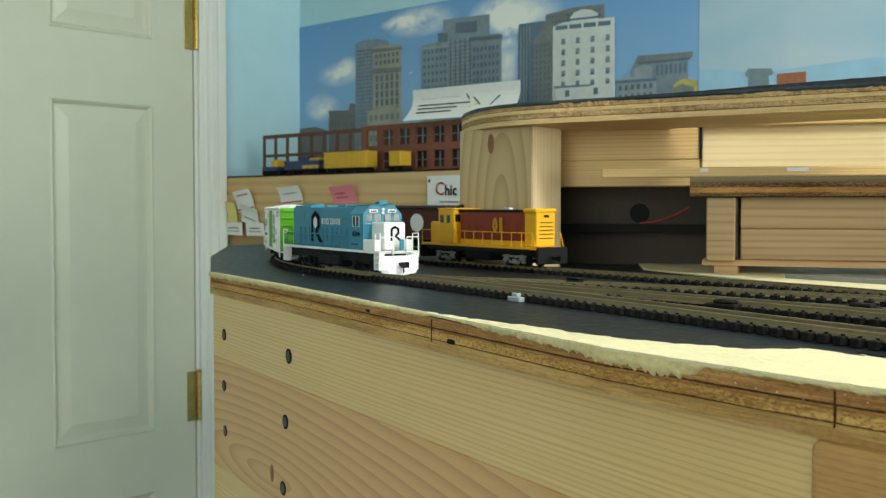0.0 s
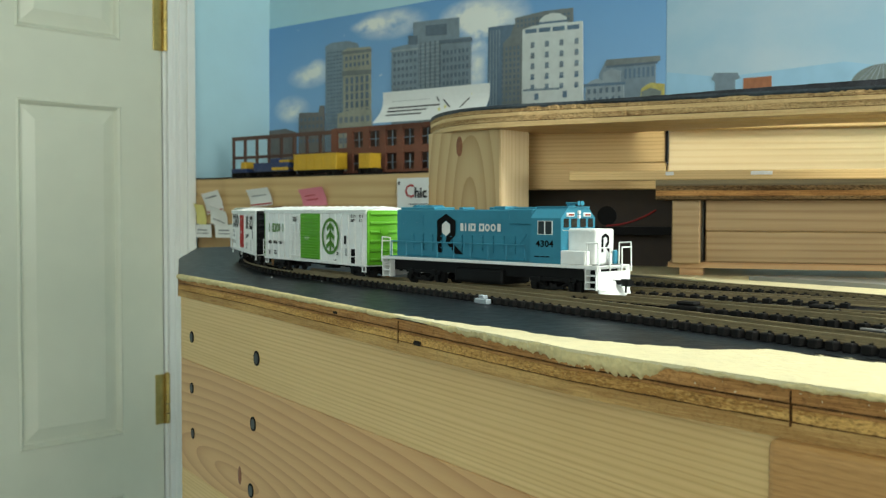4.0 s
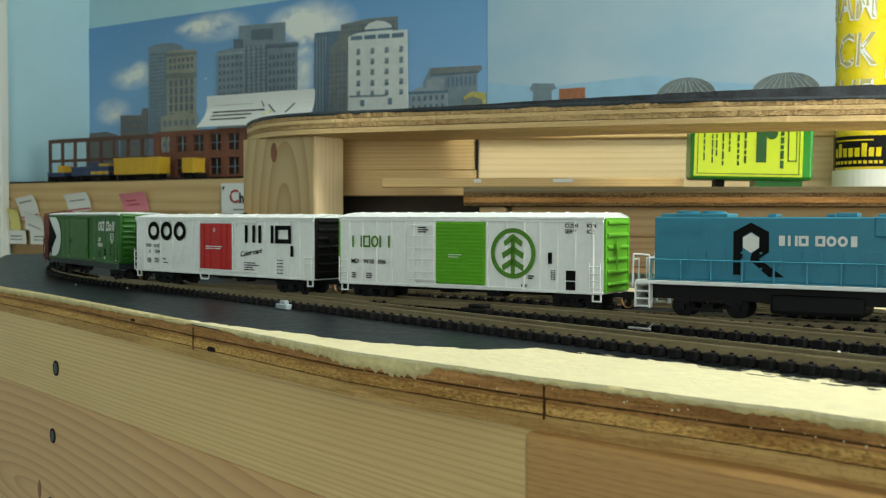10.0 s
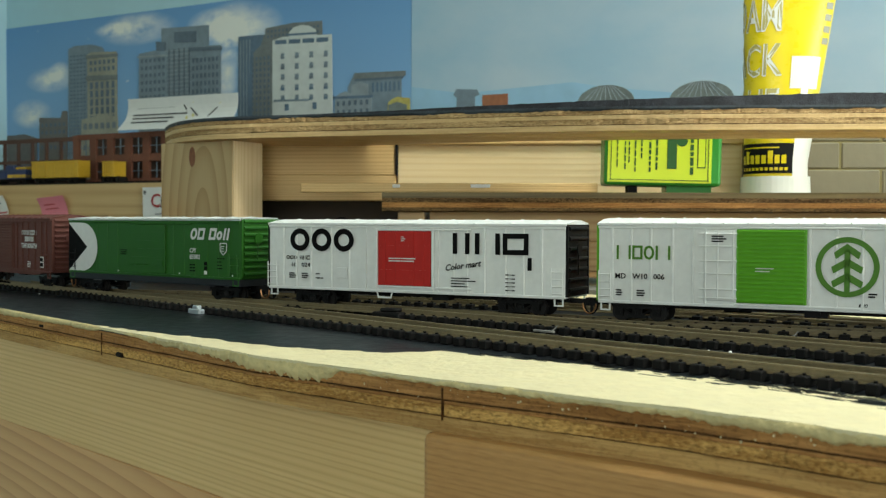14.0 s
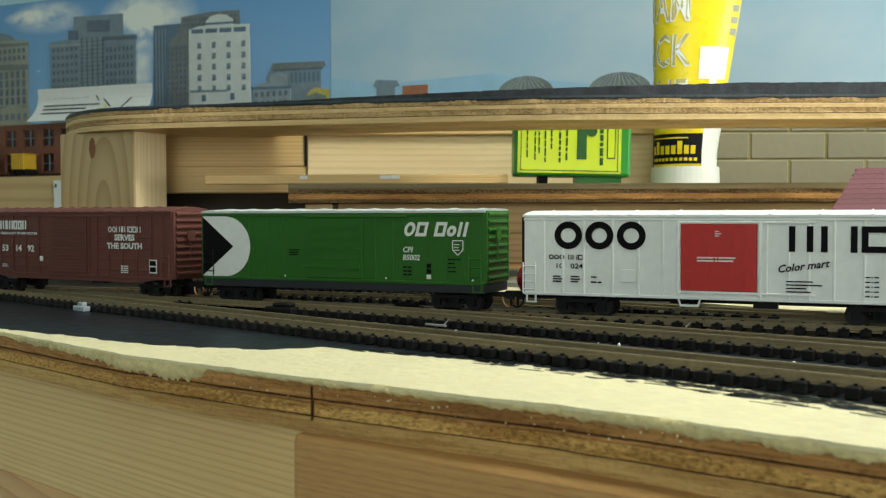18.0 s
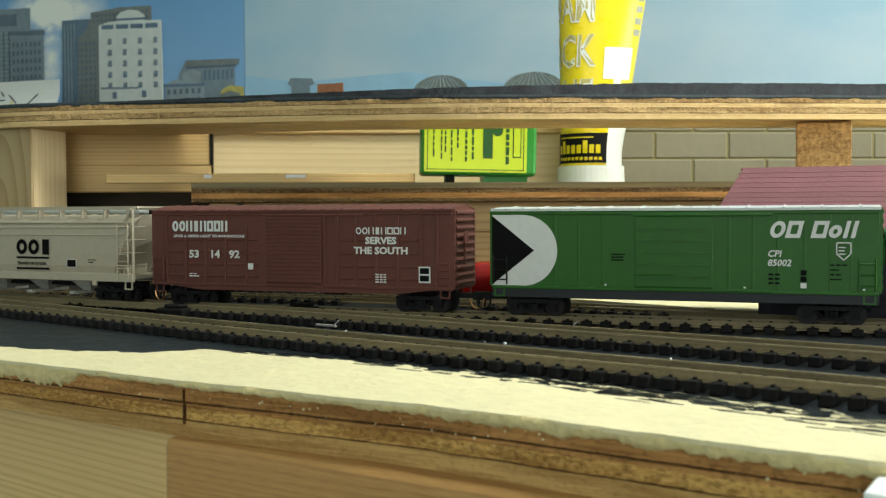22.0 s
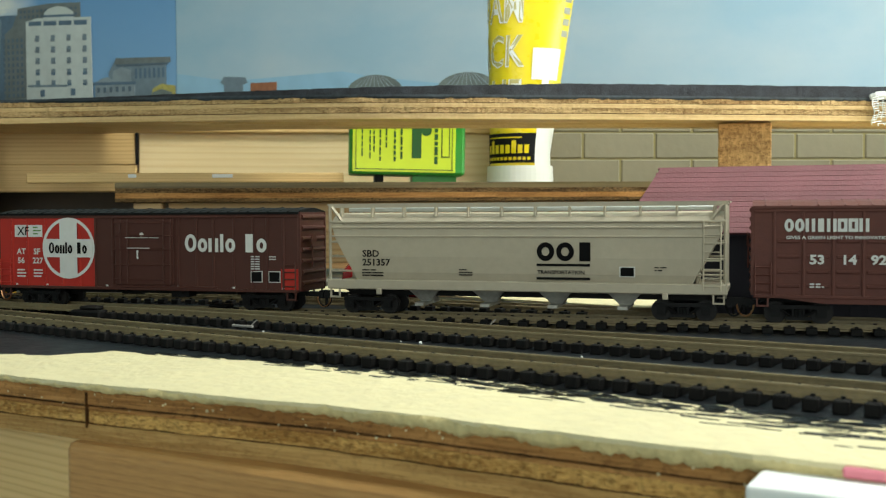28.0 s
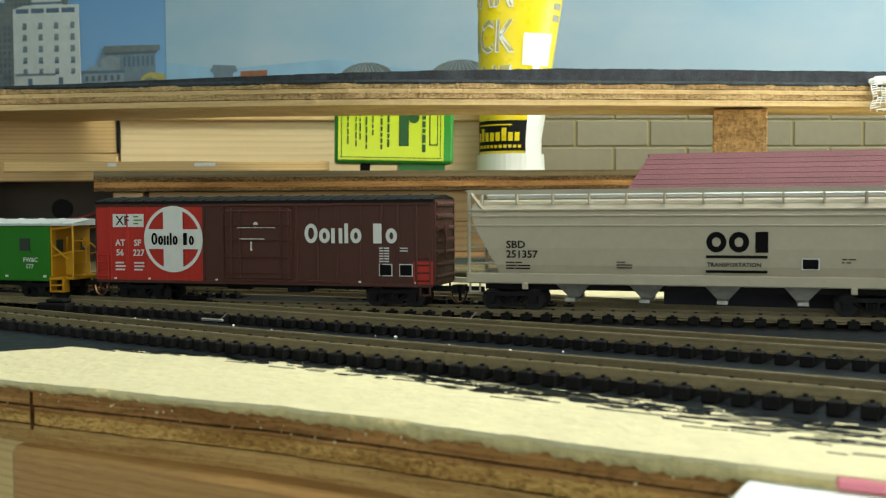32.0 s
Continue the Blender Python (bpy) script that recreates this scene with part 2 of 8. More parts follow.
PLY_LIGHT = ply_edge("ply_torn_tan_layer", (0.68, 0.405, 0.125), (0.35, 0.175, 0.045), 0.35)
PLY_STRIP = ply_edge("ply_smooth_tan_layer", (0.54, 0.335, 0.12), (0.34, 0.185, 0.06), 0.2, (60, 60, 1400), 0.5)
PLY_RED = ply_edge("ply_red_layer", (0.50, 0.255, 0.085), (0.25, 0.115, 0.034), 0.3, (50, 50, 1300), 0.8)
OAK = ply_edge("rough_sawn_post", (0.68, 0.42, 0.185), (0.37, 0.205, 0.08), 0.4, (460, 460, 190))
PLY_DARK = ply_edge("ply_glue_line", (0.17, 0.08, 0.026), (0.06, 0.028, 0.01), 0.5)
WALL_BLUE = mat("pale_blue_wall_paint", (0.40, 0.62, 0.70), 0.6, vary=0.04, scale=6, bump=0.15, bump_scale=120)
WALL_PLAIN = mat("off_white_wall_paint", (0.46, 0.46, 0.42), 0.7, vary=0.04, scale=6)
DOOR_PAINT = mat("eggshell_door_paint", (0.56, 0.58, 0.47), 0.42, vary=0.03, scale=8, bump=0.08, bump_scale=60)
TRIM_PAINT = mat("white_trim_paint", (0.66, 0.68, 0.64), 0.4, vary=0.03, scale=10)
BRASS = mat("brass", (0.45, 0.33, 0.11), 0.35, 0.9, vary=0.2, scale=60)
BLACK_TOP = mat("black_painted_bench", (0.008, 0.010, 0.012), 0.42, vary=0.3, scale=50, bump=0.35, bump_scale=260, gloss=0.2)
CREAM = mat("cream_plaster_paint", (0.66, 0.58, 0.345), 0.65, vary=0.08, scale=60, bump=1.0, bump_scale=220)
# thin tan filler on the edge; its shade is put into this darker cream
CREAM_RUN = mat("shaded_cream_run", (0.56, 0.46, 0.22), 0.75, vary=0.22, scale=130, bump=1.0, bump_scale=420)
RAIL = mat("weathered_rail", (0.215, 0.165, 0.085), 0.55, 0.15, vary=0.2, scale=200)
TIE = mat("black_tie_plastic", (0.009, 0.0085, 0.008), 0.6, vary=0.2, scale=200, gloss=0.12)
CONCRETE = mat("carpet_floor", (0.14, 0.125, 0.10), 0.9, vary=0.15, scale=80)
CEIL = mat("ceiling_paint", (0.75, 0.75, 0.71), 0.8, vary=0.03, scale=10)
DARK = mat("dark_gap", (0.012, 0.010, 0.008), 0.9, vary=0.2, scale=30, gloss=0.2)


# ---- helpers for meshes ----
def box_bm(sx, sy, sz, at=(0, 0, 0), bevel=0.0, seg=2, rz=0.0):
    bm = bmesh.new()
    bmesh.ops.create_cube(bm, size=1.0, matrix=pose(*at, 0, 0, rz) @ Matrix.Diagonal((sx, sy, sz, 1)))
    if bevel:
        bmesh.ops.bevel(bm, geom=bm.edges[:], offset=bevel, segments=seg, affect="EDGES", profile=0.5)
    return bm


def add_box(bm, sx, sy, sz, at=(0, 0, 0), m=None):
    mm = Matrix.Translation(at) @ Matrix.Diagonal((sx, sy, sz, 1))
    bmesh.ops.create_cube(bm, size=1.0, matrix=(m @ mm) if m is not None else mm)
    return bm


def quick_box(bm, sx, sy, sz, m):
    """A small box written straight into a large mesh."""
    v = [bm.verts.new(m @ Vector((x * sx / 2, y * sy / 2, z * sz / 2))) for x in (-1, 1) for y in (-1, 1) for z in (-1, 1)]
    for a, b, c, d in ((0, 1, 3, 2), (4, 6, 7, 5), (0, 4, 5, 1), (2, 3, 7, 6), (0, 2, 6, 4), (1, 5, 7, 3)):
        bm.faces.new((v[a], v[b], v[c], v[d]))


def add_cyl(bm, r, depth, at=(0, 0, 0), axis="Z", n=12, r2=None, m=None):
    turn = {"X": pose(0, 0, 0, 0, 90, 0), "Y": pose(0, 0, 0, 90, 0, 0), "Z": Matrix.Identity(4)}[axis]
    mm = Matrix.Translation(at) @ turn
    bmesh.ops.create_cone(bm, cap_ends=True, segments=n, radius1=r, radius2=r if r2 is None else r2, depth=depth, matrix=(m @ mm) if m is not None else mm)
    return bm


def rod(bm, a, b, r=0.0004, n=5):
    a, b = Vector(a), Vector(b)
    m = Matrix.Translation((a + b) / 2) @ (b - a).to_track_quat("Z", "Y").to_matrix().to_4x4()
    bmesh.ops.create_cone(bm, cap_ends=True, segments=n, radius1=r, radius2=r, depth=(b - a).length, matrix=m)
    return bm


def sweep(points, r, n=6):
    """One bent round bar along the points."""
    bm = bmesh.new()
    rows = []
    for i, p in enumerate(points):
        d = Vector(points[min(i + 1, len(points) - 1)]) - Vector(points[max(i - 1, 0)])
        q = d.to_track_quat("Z", "Y")
        rows.append([bm.verts.new(Vector(p) + q @ Vector((r * math.cos(k * 2 * math.pi / n), r * math.sin(k * 2 * math.pi / n), 0))) for k in range(n)])
    for a, b in zip(rows, rows[1:]):
        for k in range(n):
            bm.faces.new((a[k], a[(k + 1) % n], b[(k + 1) % n], b[k]))
    bm.faces.new(rows[0][::-1])
    bm.faces.new(rows[-1])
    bmesh.ops.recalc_face_normals(bm, faces=bm.faces[:])
    return bm


def prism(points, z0, z1):
    """An upright prism over a closed plan outline."""
    bm = bmesh.new()
    low = [bm.verts.new((x, y, z0)) for x, y in points]
    top = [bm.verts.new((x, y, z1)) for x, y in points]
    bm.faces.new(low[::-1])
    bm.faces.new(top)
    for i in range(len(points)):
        j = (i + 1) % len(points)
        bm.faces.new((low[i], low[j], top[j], top[i]))
    bmesh.ops.recalc_face_normals(bm, faces=bm.faces[:])
    return bm


def mesh_of(name, bm, material, smooth=False):
    me = bpy.data.meshes.new(name)
    bm.to_mesh(me)
    bm.free()
    me.materials.append(material)
    if smooth:
        for p in me.polygons:
            p.use_smooth = True
    return me


def part(name, bm, material, parent=None, label="", smooth=False, m=None):
    """One mesh object of its own, under a thing or a part."""
    ob = new(name, mesh_of(name, bm, material, smooth) if not isinstance(bm, bpy.types.Mesh) else bm)
    if parent is not None:
        ob.parent = parent
    if m is not None:
        ob.matrix_basis = m
    if label:
        tagged(ob, label)
    return ob


def thing(name, label, category, m=None, group="", kind=""):
    ob = new(name)
    ob.empty_display_size = 0.02
    if m is not None:
        ob.matrix_basis = m
    return tagged(ob, label, category, group, kind)


def solid(name, bm, material, label, category, m=None, group="", kind="", smooth=False):
    ob = part(name, bm, material, None, "", smooth, m)
    return tagged(ob, label, category, group, kind)


def text_mesh(body, size, align="LEFT", bold=0.0, shear=0.0, wide=1.0):
    """Flat lettering as a mesh in the x-y plane."""
    cu = bpy.data.curves.new("lettering", "FONT")
    cu.body, cu.size, cu.align_x, cu.offset, cu.shear, cu.extrude = body, size, align, bold, shear, 0.00005
    cu.resolution_u = 2
    ob = bpy.data.objects.new("lettering", cu)
    scene.collection.objects.link(ob)
    me = bpy.data.meshes.new_from_object(ob.evaluated_get(bpy.context.evaluated_depsgraph_get()))
    bpy.data.objects.remove(ob)
    if wide != 1.0:
        me.transform(Matrix.Diagonal((wide, 1, 1, 1)))
    return me


def letters(name, body, size, material, parent, m, label="", **how):
    me = text_mesh(body, size, **how)
    me.materials.clear()
    me.materials.append(material)
    return part(name, me, material, parent, label, m=m)


def paint(name, colour, rough=0.42, vary=0.06, bump=0.06, gloss=0.22):
    return mat(name, colour, rough, 0.0, vary, 90, bump, 500, gloss=gloss)


def herald(code, start, width, tall, material, parent, m, stroke=0.21, shear=0.0):
    """A painted company sign as plain shapes, one for each sign of the code: o ring, p frame, n and m uprights, x and t block, i bar; q and r are low o and n."""
    table = {"i": 0.30, " ": 0.34, "m": 0.92, "q": 0.55, "r": 0.55}
    adv = [table.get(c, 0.66) for c in code]
    k, at = width / sum(adv), start
    s = tall * stroke

    def flat(points):
        bm.faces.new([bm.verts.new((x + shear * y, y, 0.00006)) for x, y in points])

    def bar(x0, x1, y0, y1):
        flat([(x0, y0), (x1, y0), (x1, y1), (x0, y1)])

    for c, a in zip(code, adv):
        bm = bmesh.new()
        w = a * k
        mid, e, h = at + w / 2, a * k * 0.45, tall * (0.76 if c in "qr" else 1.0)
        if c in "oq":
            ry = h / 2
            for q in range(24):
                (ca, sa), (cb, sb) = ((math.cos((q + d) * math.pi / 12), math.sin((q + d) * math.pi / 12)) for d in (0, 1))
                flat([(mid + e * ca, ry + ry * sa), (mid + e * cb, ry + ry * sb), (mid + (e - s) * cb, ry + (ry - s) * sb), (mid + (e - s) * ca, ry + (ry - s) * sa)])
        elif c == "p":
            bar(mid - e, mid + e, 0, s)
            bar(mid - e, mid + e, h - s, h)
            bar(mid - e, mid - e + s, s, h - s)
            bar(mid + e - s, mid + e, s, h - s)
        elif c in "nmr":
            bar(mid - e, mid - e + s, 0, h)
            bar(mid + e - s, mid + e, 0, h)
        elif c in "xt":
            bar(mid - e * 0.62, mid + e * 0.62, 0, h)
        elif c == "i":
            bar(mid - s / 2, mid + s / 2, 0, h)
        at += w
        if c == " ":
            bm.free()
        else:
            part("herald_sign", bm, material, parent, m=m)


WHITE_P = paint("white_car_paint", (0.74, 0.75, 0.72))
GREEN_P = paint("bright_green_car_paint", (0.11, 0.36, 0.02))
RED_P = paint("red_door_paint", (0.46, 0.025, 0.02))
CPGREEN = paint("deep_green_car_paint", (0.022, 0.105, 0.012))
BROWN_P = paint("oxide_brown_car_paint", (0.118, 0.041, 0.031), 0.6, 0.12, 0.15)
SFBROWN = paint("dark_brown_car_paint", (0.075, 0.027, 0.02), 0.5)
SFRED = paint("santa_red_car_paint", (0.42, 0.03, 0.02))
GREY_P = paint("warm_grey_hopper_paint", (0.44, 0.385, 0.29), 0.5)
TEAL = paint("teal_loco_paint", (0.035, 0.19, 0.27), 0.4)
YELLOW_P = paint("loco_yellow_paint", (0.75, 0.38, 0.012), 0.4)
LOCORED = paint("loco_red_paint", (0.22, 0.03, 0.012), 0.45)
CABGREEN = paint("caboose_green_paint", (0.022, 0.155, 0.010))
GOLD_P = paint("caboose_yellow_paint", (0.50, 0.24, 0.010))
BLACK_P = paint("black_frame_plastic", (0.008, 0.008, 0.008), 0.55, 0.2, gloss=0.12)
GREY_D = paint("dark_grey_sill", (0.02, 0.023, 0.026), 0.5)
GREY_L = paint("truck_grey_plastic", (0.24, 0.23, 0.21), 0.5)
INK = paint("black_lettering", (0.006, 0.006, 0.006), 0.7, gloss=0.06)
INK_W = paint("white_lettering", (0.66, 0.66, 0.63), 0.5)
INK_G = paint("green_lettering", (0.075, 0.20, 0.02), 0.5)
ROOF_L = mat("galvanised_roof", (0.50, 0.52, 0.50), 0.45, 0.2, 0.1, 120)
STEEL = mat("wheel_steel", (0.014, 0.013, 0.012), 0.55, 0.0, 0.2, 200, gloss=0.2)
BRASS_W = mat("copper_wire", (0.55, 0.27, 0.12), 0.35, 0.9)
GLASS_D = mat("dark_cab_glass", (0.01, 0.012, 0.012), 0.12, 0.0, 0.05, 50)
HOLLOW = mat("dark_window_hole", (0.02, 0.03, 0.02), 0.6)


# ---- the room ----
def wall_with_opening(name, length, height, thick, m, opening=None, material=WALL_PLAIN, label="plain painted room wall"):
    """A wall along local x from 0, its room face on y = 0; opening = (x0, x1, z0, z1)."""
    bm = bmesh.new()
    if opening is None:
        add_box(bm, length, thick, height, (length / 2, thick / 2, height / 2))
    else:
        x0, x1, z0, z1 = opening
        add_box(bm, x0, thick, height, (x0 / 2, thick / 2, height / 2))
        add_box(bm, length - x1, thick, height, ((length + x1) / 2, thick / 2, height / 2))
        if z0 > 0:
            add_box(bm, x1 - x0, thick, z0, ((x0 + x1) / 2, thick / 2, z0 / 2))
        add_box(bm, x1 - x0, thick, height - z1, ((x0 + x1) / 2, thick / 2, (z1 + height) / 2))
    return solid(name, bm, material, label, "wall", m, kind="structure")


LEN, WID, HIGH = 4.5, 3.5, 2.44
wall_with_opening("wall_north", LEN, HIGH, 0.12, ROOM, None, WALL_BLUE, "pale sky blue painted wall")
WEST = ROOM @ pose(0, -WID, 0, 0, 0, 90)  # local x runs towards the corner, local y into the wall
wall_with_opening("wall_west", WID, HIGH, 0.12, WEST, (WID - 1.070, WID - 0.290, 0, 2.045), WALL_BLUE, "pale blue wall beside the door")
wall_with_opening("wall_south", LEN, HIGH, 0.12, ROOM @ pose(LEN, -WID, 0, 0, 0, 180), (1.25, 2.95, 1.15, 2.3))
wall_with_opening("wall_east", WID, HIGH, 0.12, ROOM @ pose(LEN, 0, 0, 0, 0, -90), (0.10, 1.50, 0.945, 2.095))
solid("floor", box_bm(LEN + 0.24, WID + 0.24, 0.1, (LEN / 2, -WID / 2, -0.05)), CONCRETE, "brown carpeted room floor", "floor", ROOM, kind="structure")
solid("ceiling", box_bm(LEN + 0.24, WID + 0.24, 0.1, (LEN / 2, -WID / 2, HIGH + 0.05)), CEIL, "white painted ceiling", "ceiling", ROOM, kind="structure")

light = thing("ceiling_light", "white ceiling fixture with a glowing long diffuser", "ceiling light", ROOM @ Matrix.Translation((2.60, -0.95, HIGH)))
part("housing", box_bm(1.22, 0.30, 0.045, (0, 0, -0.0225), 0.006, 2), CEIL, light)
part("diffuser", box_bm(1.17, 0.27, 0.018, (0, 0, -0.0545), 0.006, 2), mat("glowing_diffuser", (0.93, 1.0, 0.83), 0.5, emit=3.0), light)

# door: b runs from the corner along the wall
def west(b0, b1, z0, z1, y0, y1, bevel=0.0):
    """A box on the door wall: b metres from the corner, y metres out of the wall (negative: into it)."""
    return box_bm(b1 - b0, y1 - y0, z1 - z0, (WID - (b0 + b1) / 2, -(y0 + y1) / 2, (z0 + z1) / 2), bevel, 2)


door = tagged(new("door_1"), "closed pale green panelled door", "door", kind="structure")
door.matrix_basis = WEST
D0, D1 = 0.299, 1.061
for b0, b1 in ((D0, 0.397), (0.625, 0.735), (0.963, D1)):
    part("door_stile", west(b0, b1, 0.01, 2.035, -0.035, 0.0), DOOR_PAINT, door)
ROWS = ((0.24, 0.78), (0.905, 1.597), (1.732, 1.93))
rails = [(0.01, 0.24), (0.78, 0.905), (1.597, 1.732), (1.93, 2.035)]
for b0, b1 in ((0.397, 0.625), (0.735, 0.963)):
    for z0, z1 in rails:
        part("door_rail", west(b0, b1, z0, z1, -0.035, 0.0), DOOR_PAINT, door)
    for z0, z1 in ROWS:
        bm = bmesh.new()
        steps = [(0.0, 0.0), (0.004, 0.0025), (0.008, -0.001), (0.012, -0.0075), (0.016, -0.0075), (0.040, -0.0015), (0.041, -0.0015)]
        last = None
        for inset, out in steps:
            ring = [bm.verts.new((WID - x, -out, z)) for x, z in ((b0 + inset, z0 + inset), (b1 - inset, z0 + inset), (b1 - inset, z1 - inset), (b0 + inset, z1 - inset))]
            if last:
                for i in range(4):
                    bm.faces.new((last[i], last[(i + 1) % 4], ring[(i + 1) % 4], ring[i]))
            last = ring
        bm.faces.new(last)
        bmesh.ops.recalc_face_normals(bm, faces=bm.faces[:])
        part("door_panel", bm, DOOR_PAINT, door)
        part("panel_back", west(b0, b1, z0, z1, -0.034, -0.020), DOOR_PAINT, door)
for z0, z1 in ((1.722, 1.832), (0.914, 1.022), (0.2, 0.31)):
    h = part("hinge", west(0.293, 0.320, z0, z1, 0.0005, 0.0025, 0.0008), BRASS, door, "brass butt hinge")
    bm = bmesh.new()
    for k in range(5):
        add_cyl(bm, 0.0056, (z1 - z0) / 5 - 0.0012, (WID - 0.2935, -0.0065, z0 + (k + 0.5) * (z1 - z0) / 5), "Z", 14)
    add_cyl(bm, 0.0062, 0.004, (WID - 0.2935, -0.0065, z1 + 0.002), "Z", 12, 0.003)
    part("hinge_knuckle", bm, BRASS, h, smooth=False)
jamb = tagged(new("trim_1"), "white moulded door casing", "trim", kind="structure")
jamb.matrix_basis = WEST
part("door_jamb", west(0.2885, 0.2965, 0, 2.05, -0.11, 0.002), TRIM_PAINT, jamb)
for b0, b1, y1 in ((0.218, 0.2885, 0.011), (0.222, 0.243, 0.017), (0.250, 0.262, 0.0145), (0.268, 0.276, 0.0135)):
    part("casing", west(b0, b1, 0, 2.105, 0.0, y1, 0.0025), TRIM_PAINT, jamb)
part("casing_head", west(0.218, 1.14, 2.05, 2.12, 0.0, 0.013, 0.003), TRIM_PAINT, jamb)
part("casing_far", west(1.07, 1.14, 0, 2.05, 0.0, 0.013, 0.003), TRIM_PAINT, jamb)
part("hall_beyond", west(0.29, 1.07, 0, 2.045, -0.115, -0.105), DARK, jamb)

# ---- city backdrop on the wall: printed sheets in flat layers ----
SKY_A = bpy.data.materials.new("printed_sky_deep")
SKY_B = bpy.data.materials.new("printed_sky_hazy")


def printed_sky(m, low, high, cloud, amount, scale, z0, z1, stretch=(1.0, 1.0, 1.8), puffs=()):
    """A printed sky; puffs: clouds that stand at a, z on the sheet with a half width and half height."""
    m.use_nodes = True
    n, l = m.node_tree.nodes, m.node_tree.links
    b = n["Principled BSDF"]
    b.inputs["Roughness"].default_value = 0.5
    co, sep = n.new("ShaderNodeTexCoord"), n.new("ShaderNodeSeparateXYZ")
    l.new(co.outputs["Object"], sep.inputs["Vector"])
    gr = n.new("ShaderNodeMapRange")
    gr.inputs["From Min"].default_value, gr.inputs["From Max"].default_value = z0, z1
    l.new(sep.outputs["Z"], gr.inputs["Value"])
    base = n.new("ShaderNodeMix")
    base.data_type = "RGBA"
    base.inputs["A"].default_value, base.inputs["B"].default_value = (*low, 1), (*high, 1)
    l.new(gr.outputs["Result"], base.inputs["Factor"])
    mp = n.new("ShaderNodeMapping")
    mp.inputs["Scale"].default_value = stretch
    mp.inputs["Location"].default_value = (0.3, 0, 0.15)
    l.new(co.outputs["Object"], mp.inputs["Vector"])
    no = n.new("ShaderNodeTexNoise")
    no.inputs["Scale"].default_value, no.inputs["Detail"].default_value, no.inputs["Roughness"].default_value = scale, 7, 0.55
    l.new(mp.outputs["Vector"], no.inputs["Vector"])
    cr = n.new("ShaderNodeMapRange")
    cr.inputs["From Min"].default_value, cr.inputs["From Max"].default_value = 0.52 - amount * 0.1, 0.72
    l.new(no.outputs["Fac"], cr.inputs["Value"])
    cover = cr.outputs["Result"]
    for k, (a, z, w, h) in enumerate(puffs):
        pm, ln, pr, add = n.new("ShaderNodeMapping"), n.new("ShaderNodeVectorMath"), n.new("ShaderNodeMapRange"), n.new("ShaderNodeMath")
        pm.inputs["Scale"].default_value, pm.inputs["Location"].default_value = (1 / w, 0, 1 / h), (-a / w, 0, -(EYE + z) / h)
        ln.operation, add.operation = "LENGTH", "MULTIPLY_ADD"
        l.new(co.outputs["Object"], pm.inputs["Vector"])
        l.new(pm.outputs["Vector"], ln.inputs[0])
        pr.inputs["From Min"].default_value, pr.inputs["From Max"].default_value = 1.35, 0.0
        pr.inputs["To Max"].default_value = 1.0
        l.new(ln.outputs["Value"], pr.inputs["Value"])
        fl = n.new("ShaderNodeMapRange")
        fl.inputs["From Min"].default_value, fl.inputs["From Max"].default_value, fl.inputs["To Max"].default_value = 0.33, 0.60, 1.6
        l.new(no.outputs["Fac"], fl.inputs["Value"])
        add.use_clamp = True
        l.new(fl.outputs["Result"], add.inputs[0])
        l.new(pr.outputs["Result"], add.inputs[1])
        l.new(cover, add.inputs[2])
        cover = add.outputs[0]
    mx = n.new("ShaderNodeMix")
    mx.data_type = "RGBA"
    mx.inputs["B"].default_value = (*cloud, 1)
    l.new(cover, mx.inputs["Factor"])
    l.new(base.outputs["Result"], mx.inputs["A"])
    l.new(mx.outputs["Result"], b.inputs["Base Color"])


printed_sky(SKY_A, (0.27, 0.47, 0.70), (0.13, 0.31, 0.58), (0.78, 0.80, 0.76), -1.6, 11.0, EYE + 0.1, EYE + 0.43,
            puffs=((0.664, 0.374, 0.085, 0.040), (0.600, 0.385, 0.05, 0.025), (0.640, 0.335, 0.035, 0.040), (0.400, 0.394, 0.085, 0.026), (0.340, 0.398, 0.05, 0.012), (0.143, 0.305, 0.060, 0.022), (0.170, 0.320, 0.03, 0.018), (0.081, 0.233, 0.050, 0.026), (0.630, 0.27, 0.03, 0.03)))
printed_sky(SKY_B, (0.37, 0.53, 0.645), (0.31, 0.475, 0.60), (0.50, 0.59, 0.65), 1.3, 3.4, EYE + 0.1, EYE + 0.45)
TOWER = mat("print_tower_grey", (0.18, 0.235, 0.28), 0.5, vary=0.18, scale=30)
TOWER_L = mat("print_tower_light", (0.25, 0.30, 0.33), 0.5, vary=0.15, scale=30)
TOWER_D = mat("print_tower_dark", (0.10, 0.14, 0.185), 0.5, vary=0.2, scale=30)
PRINT_W = mat("print_white_stone", (0.56, 0.60, 0.58), 0.5, vary=0.08, scale=30)
PRINT_T = mat("print_tan_stone", (0.30, 0.30, 0.24), 0.5, vary=0.15, scale=40)
PRINT_B = mat("print_brown_stone", (0.14, 0.13, 0.12), 0.5, vary=0.2, scale=40)
PRINT_WIN = mat("print_window_dark", (0.17, 0.21, 0.25), 0.45, vary=0.2, scale=30)
PRINT_HAZE = mat("print_far_blue", (0.30, 0.50, 0.66), 0.5, vary=0.08, scale=12)
PRINT_Y = mat("print_yellow_roof", (0.42, 0.36, 0.10), 0.5, vary=0.3, scale=60)
PRINT_R = mat("print_brick_roof", (0.34, 0.13, 0.06), 0.5, vary=0.2, scale=60)
DOME = mat("print_dome_grey", (0.16, 0.19, 0.18), 0.5, vary=0.25, scale=60)

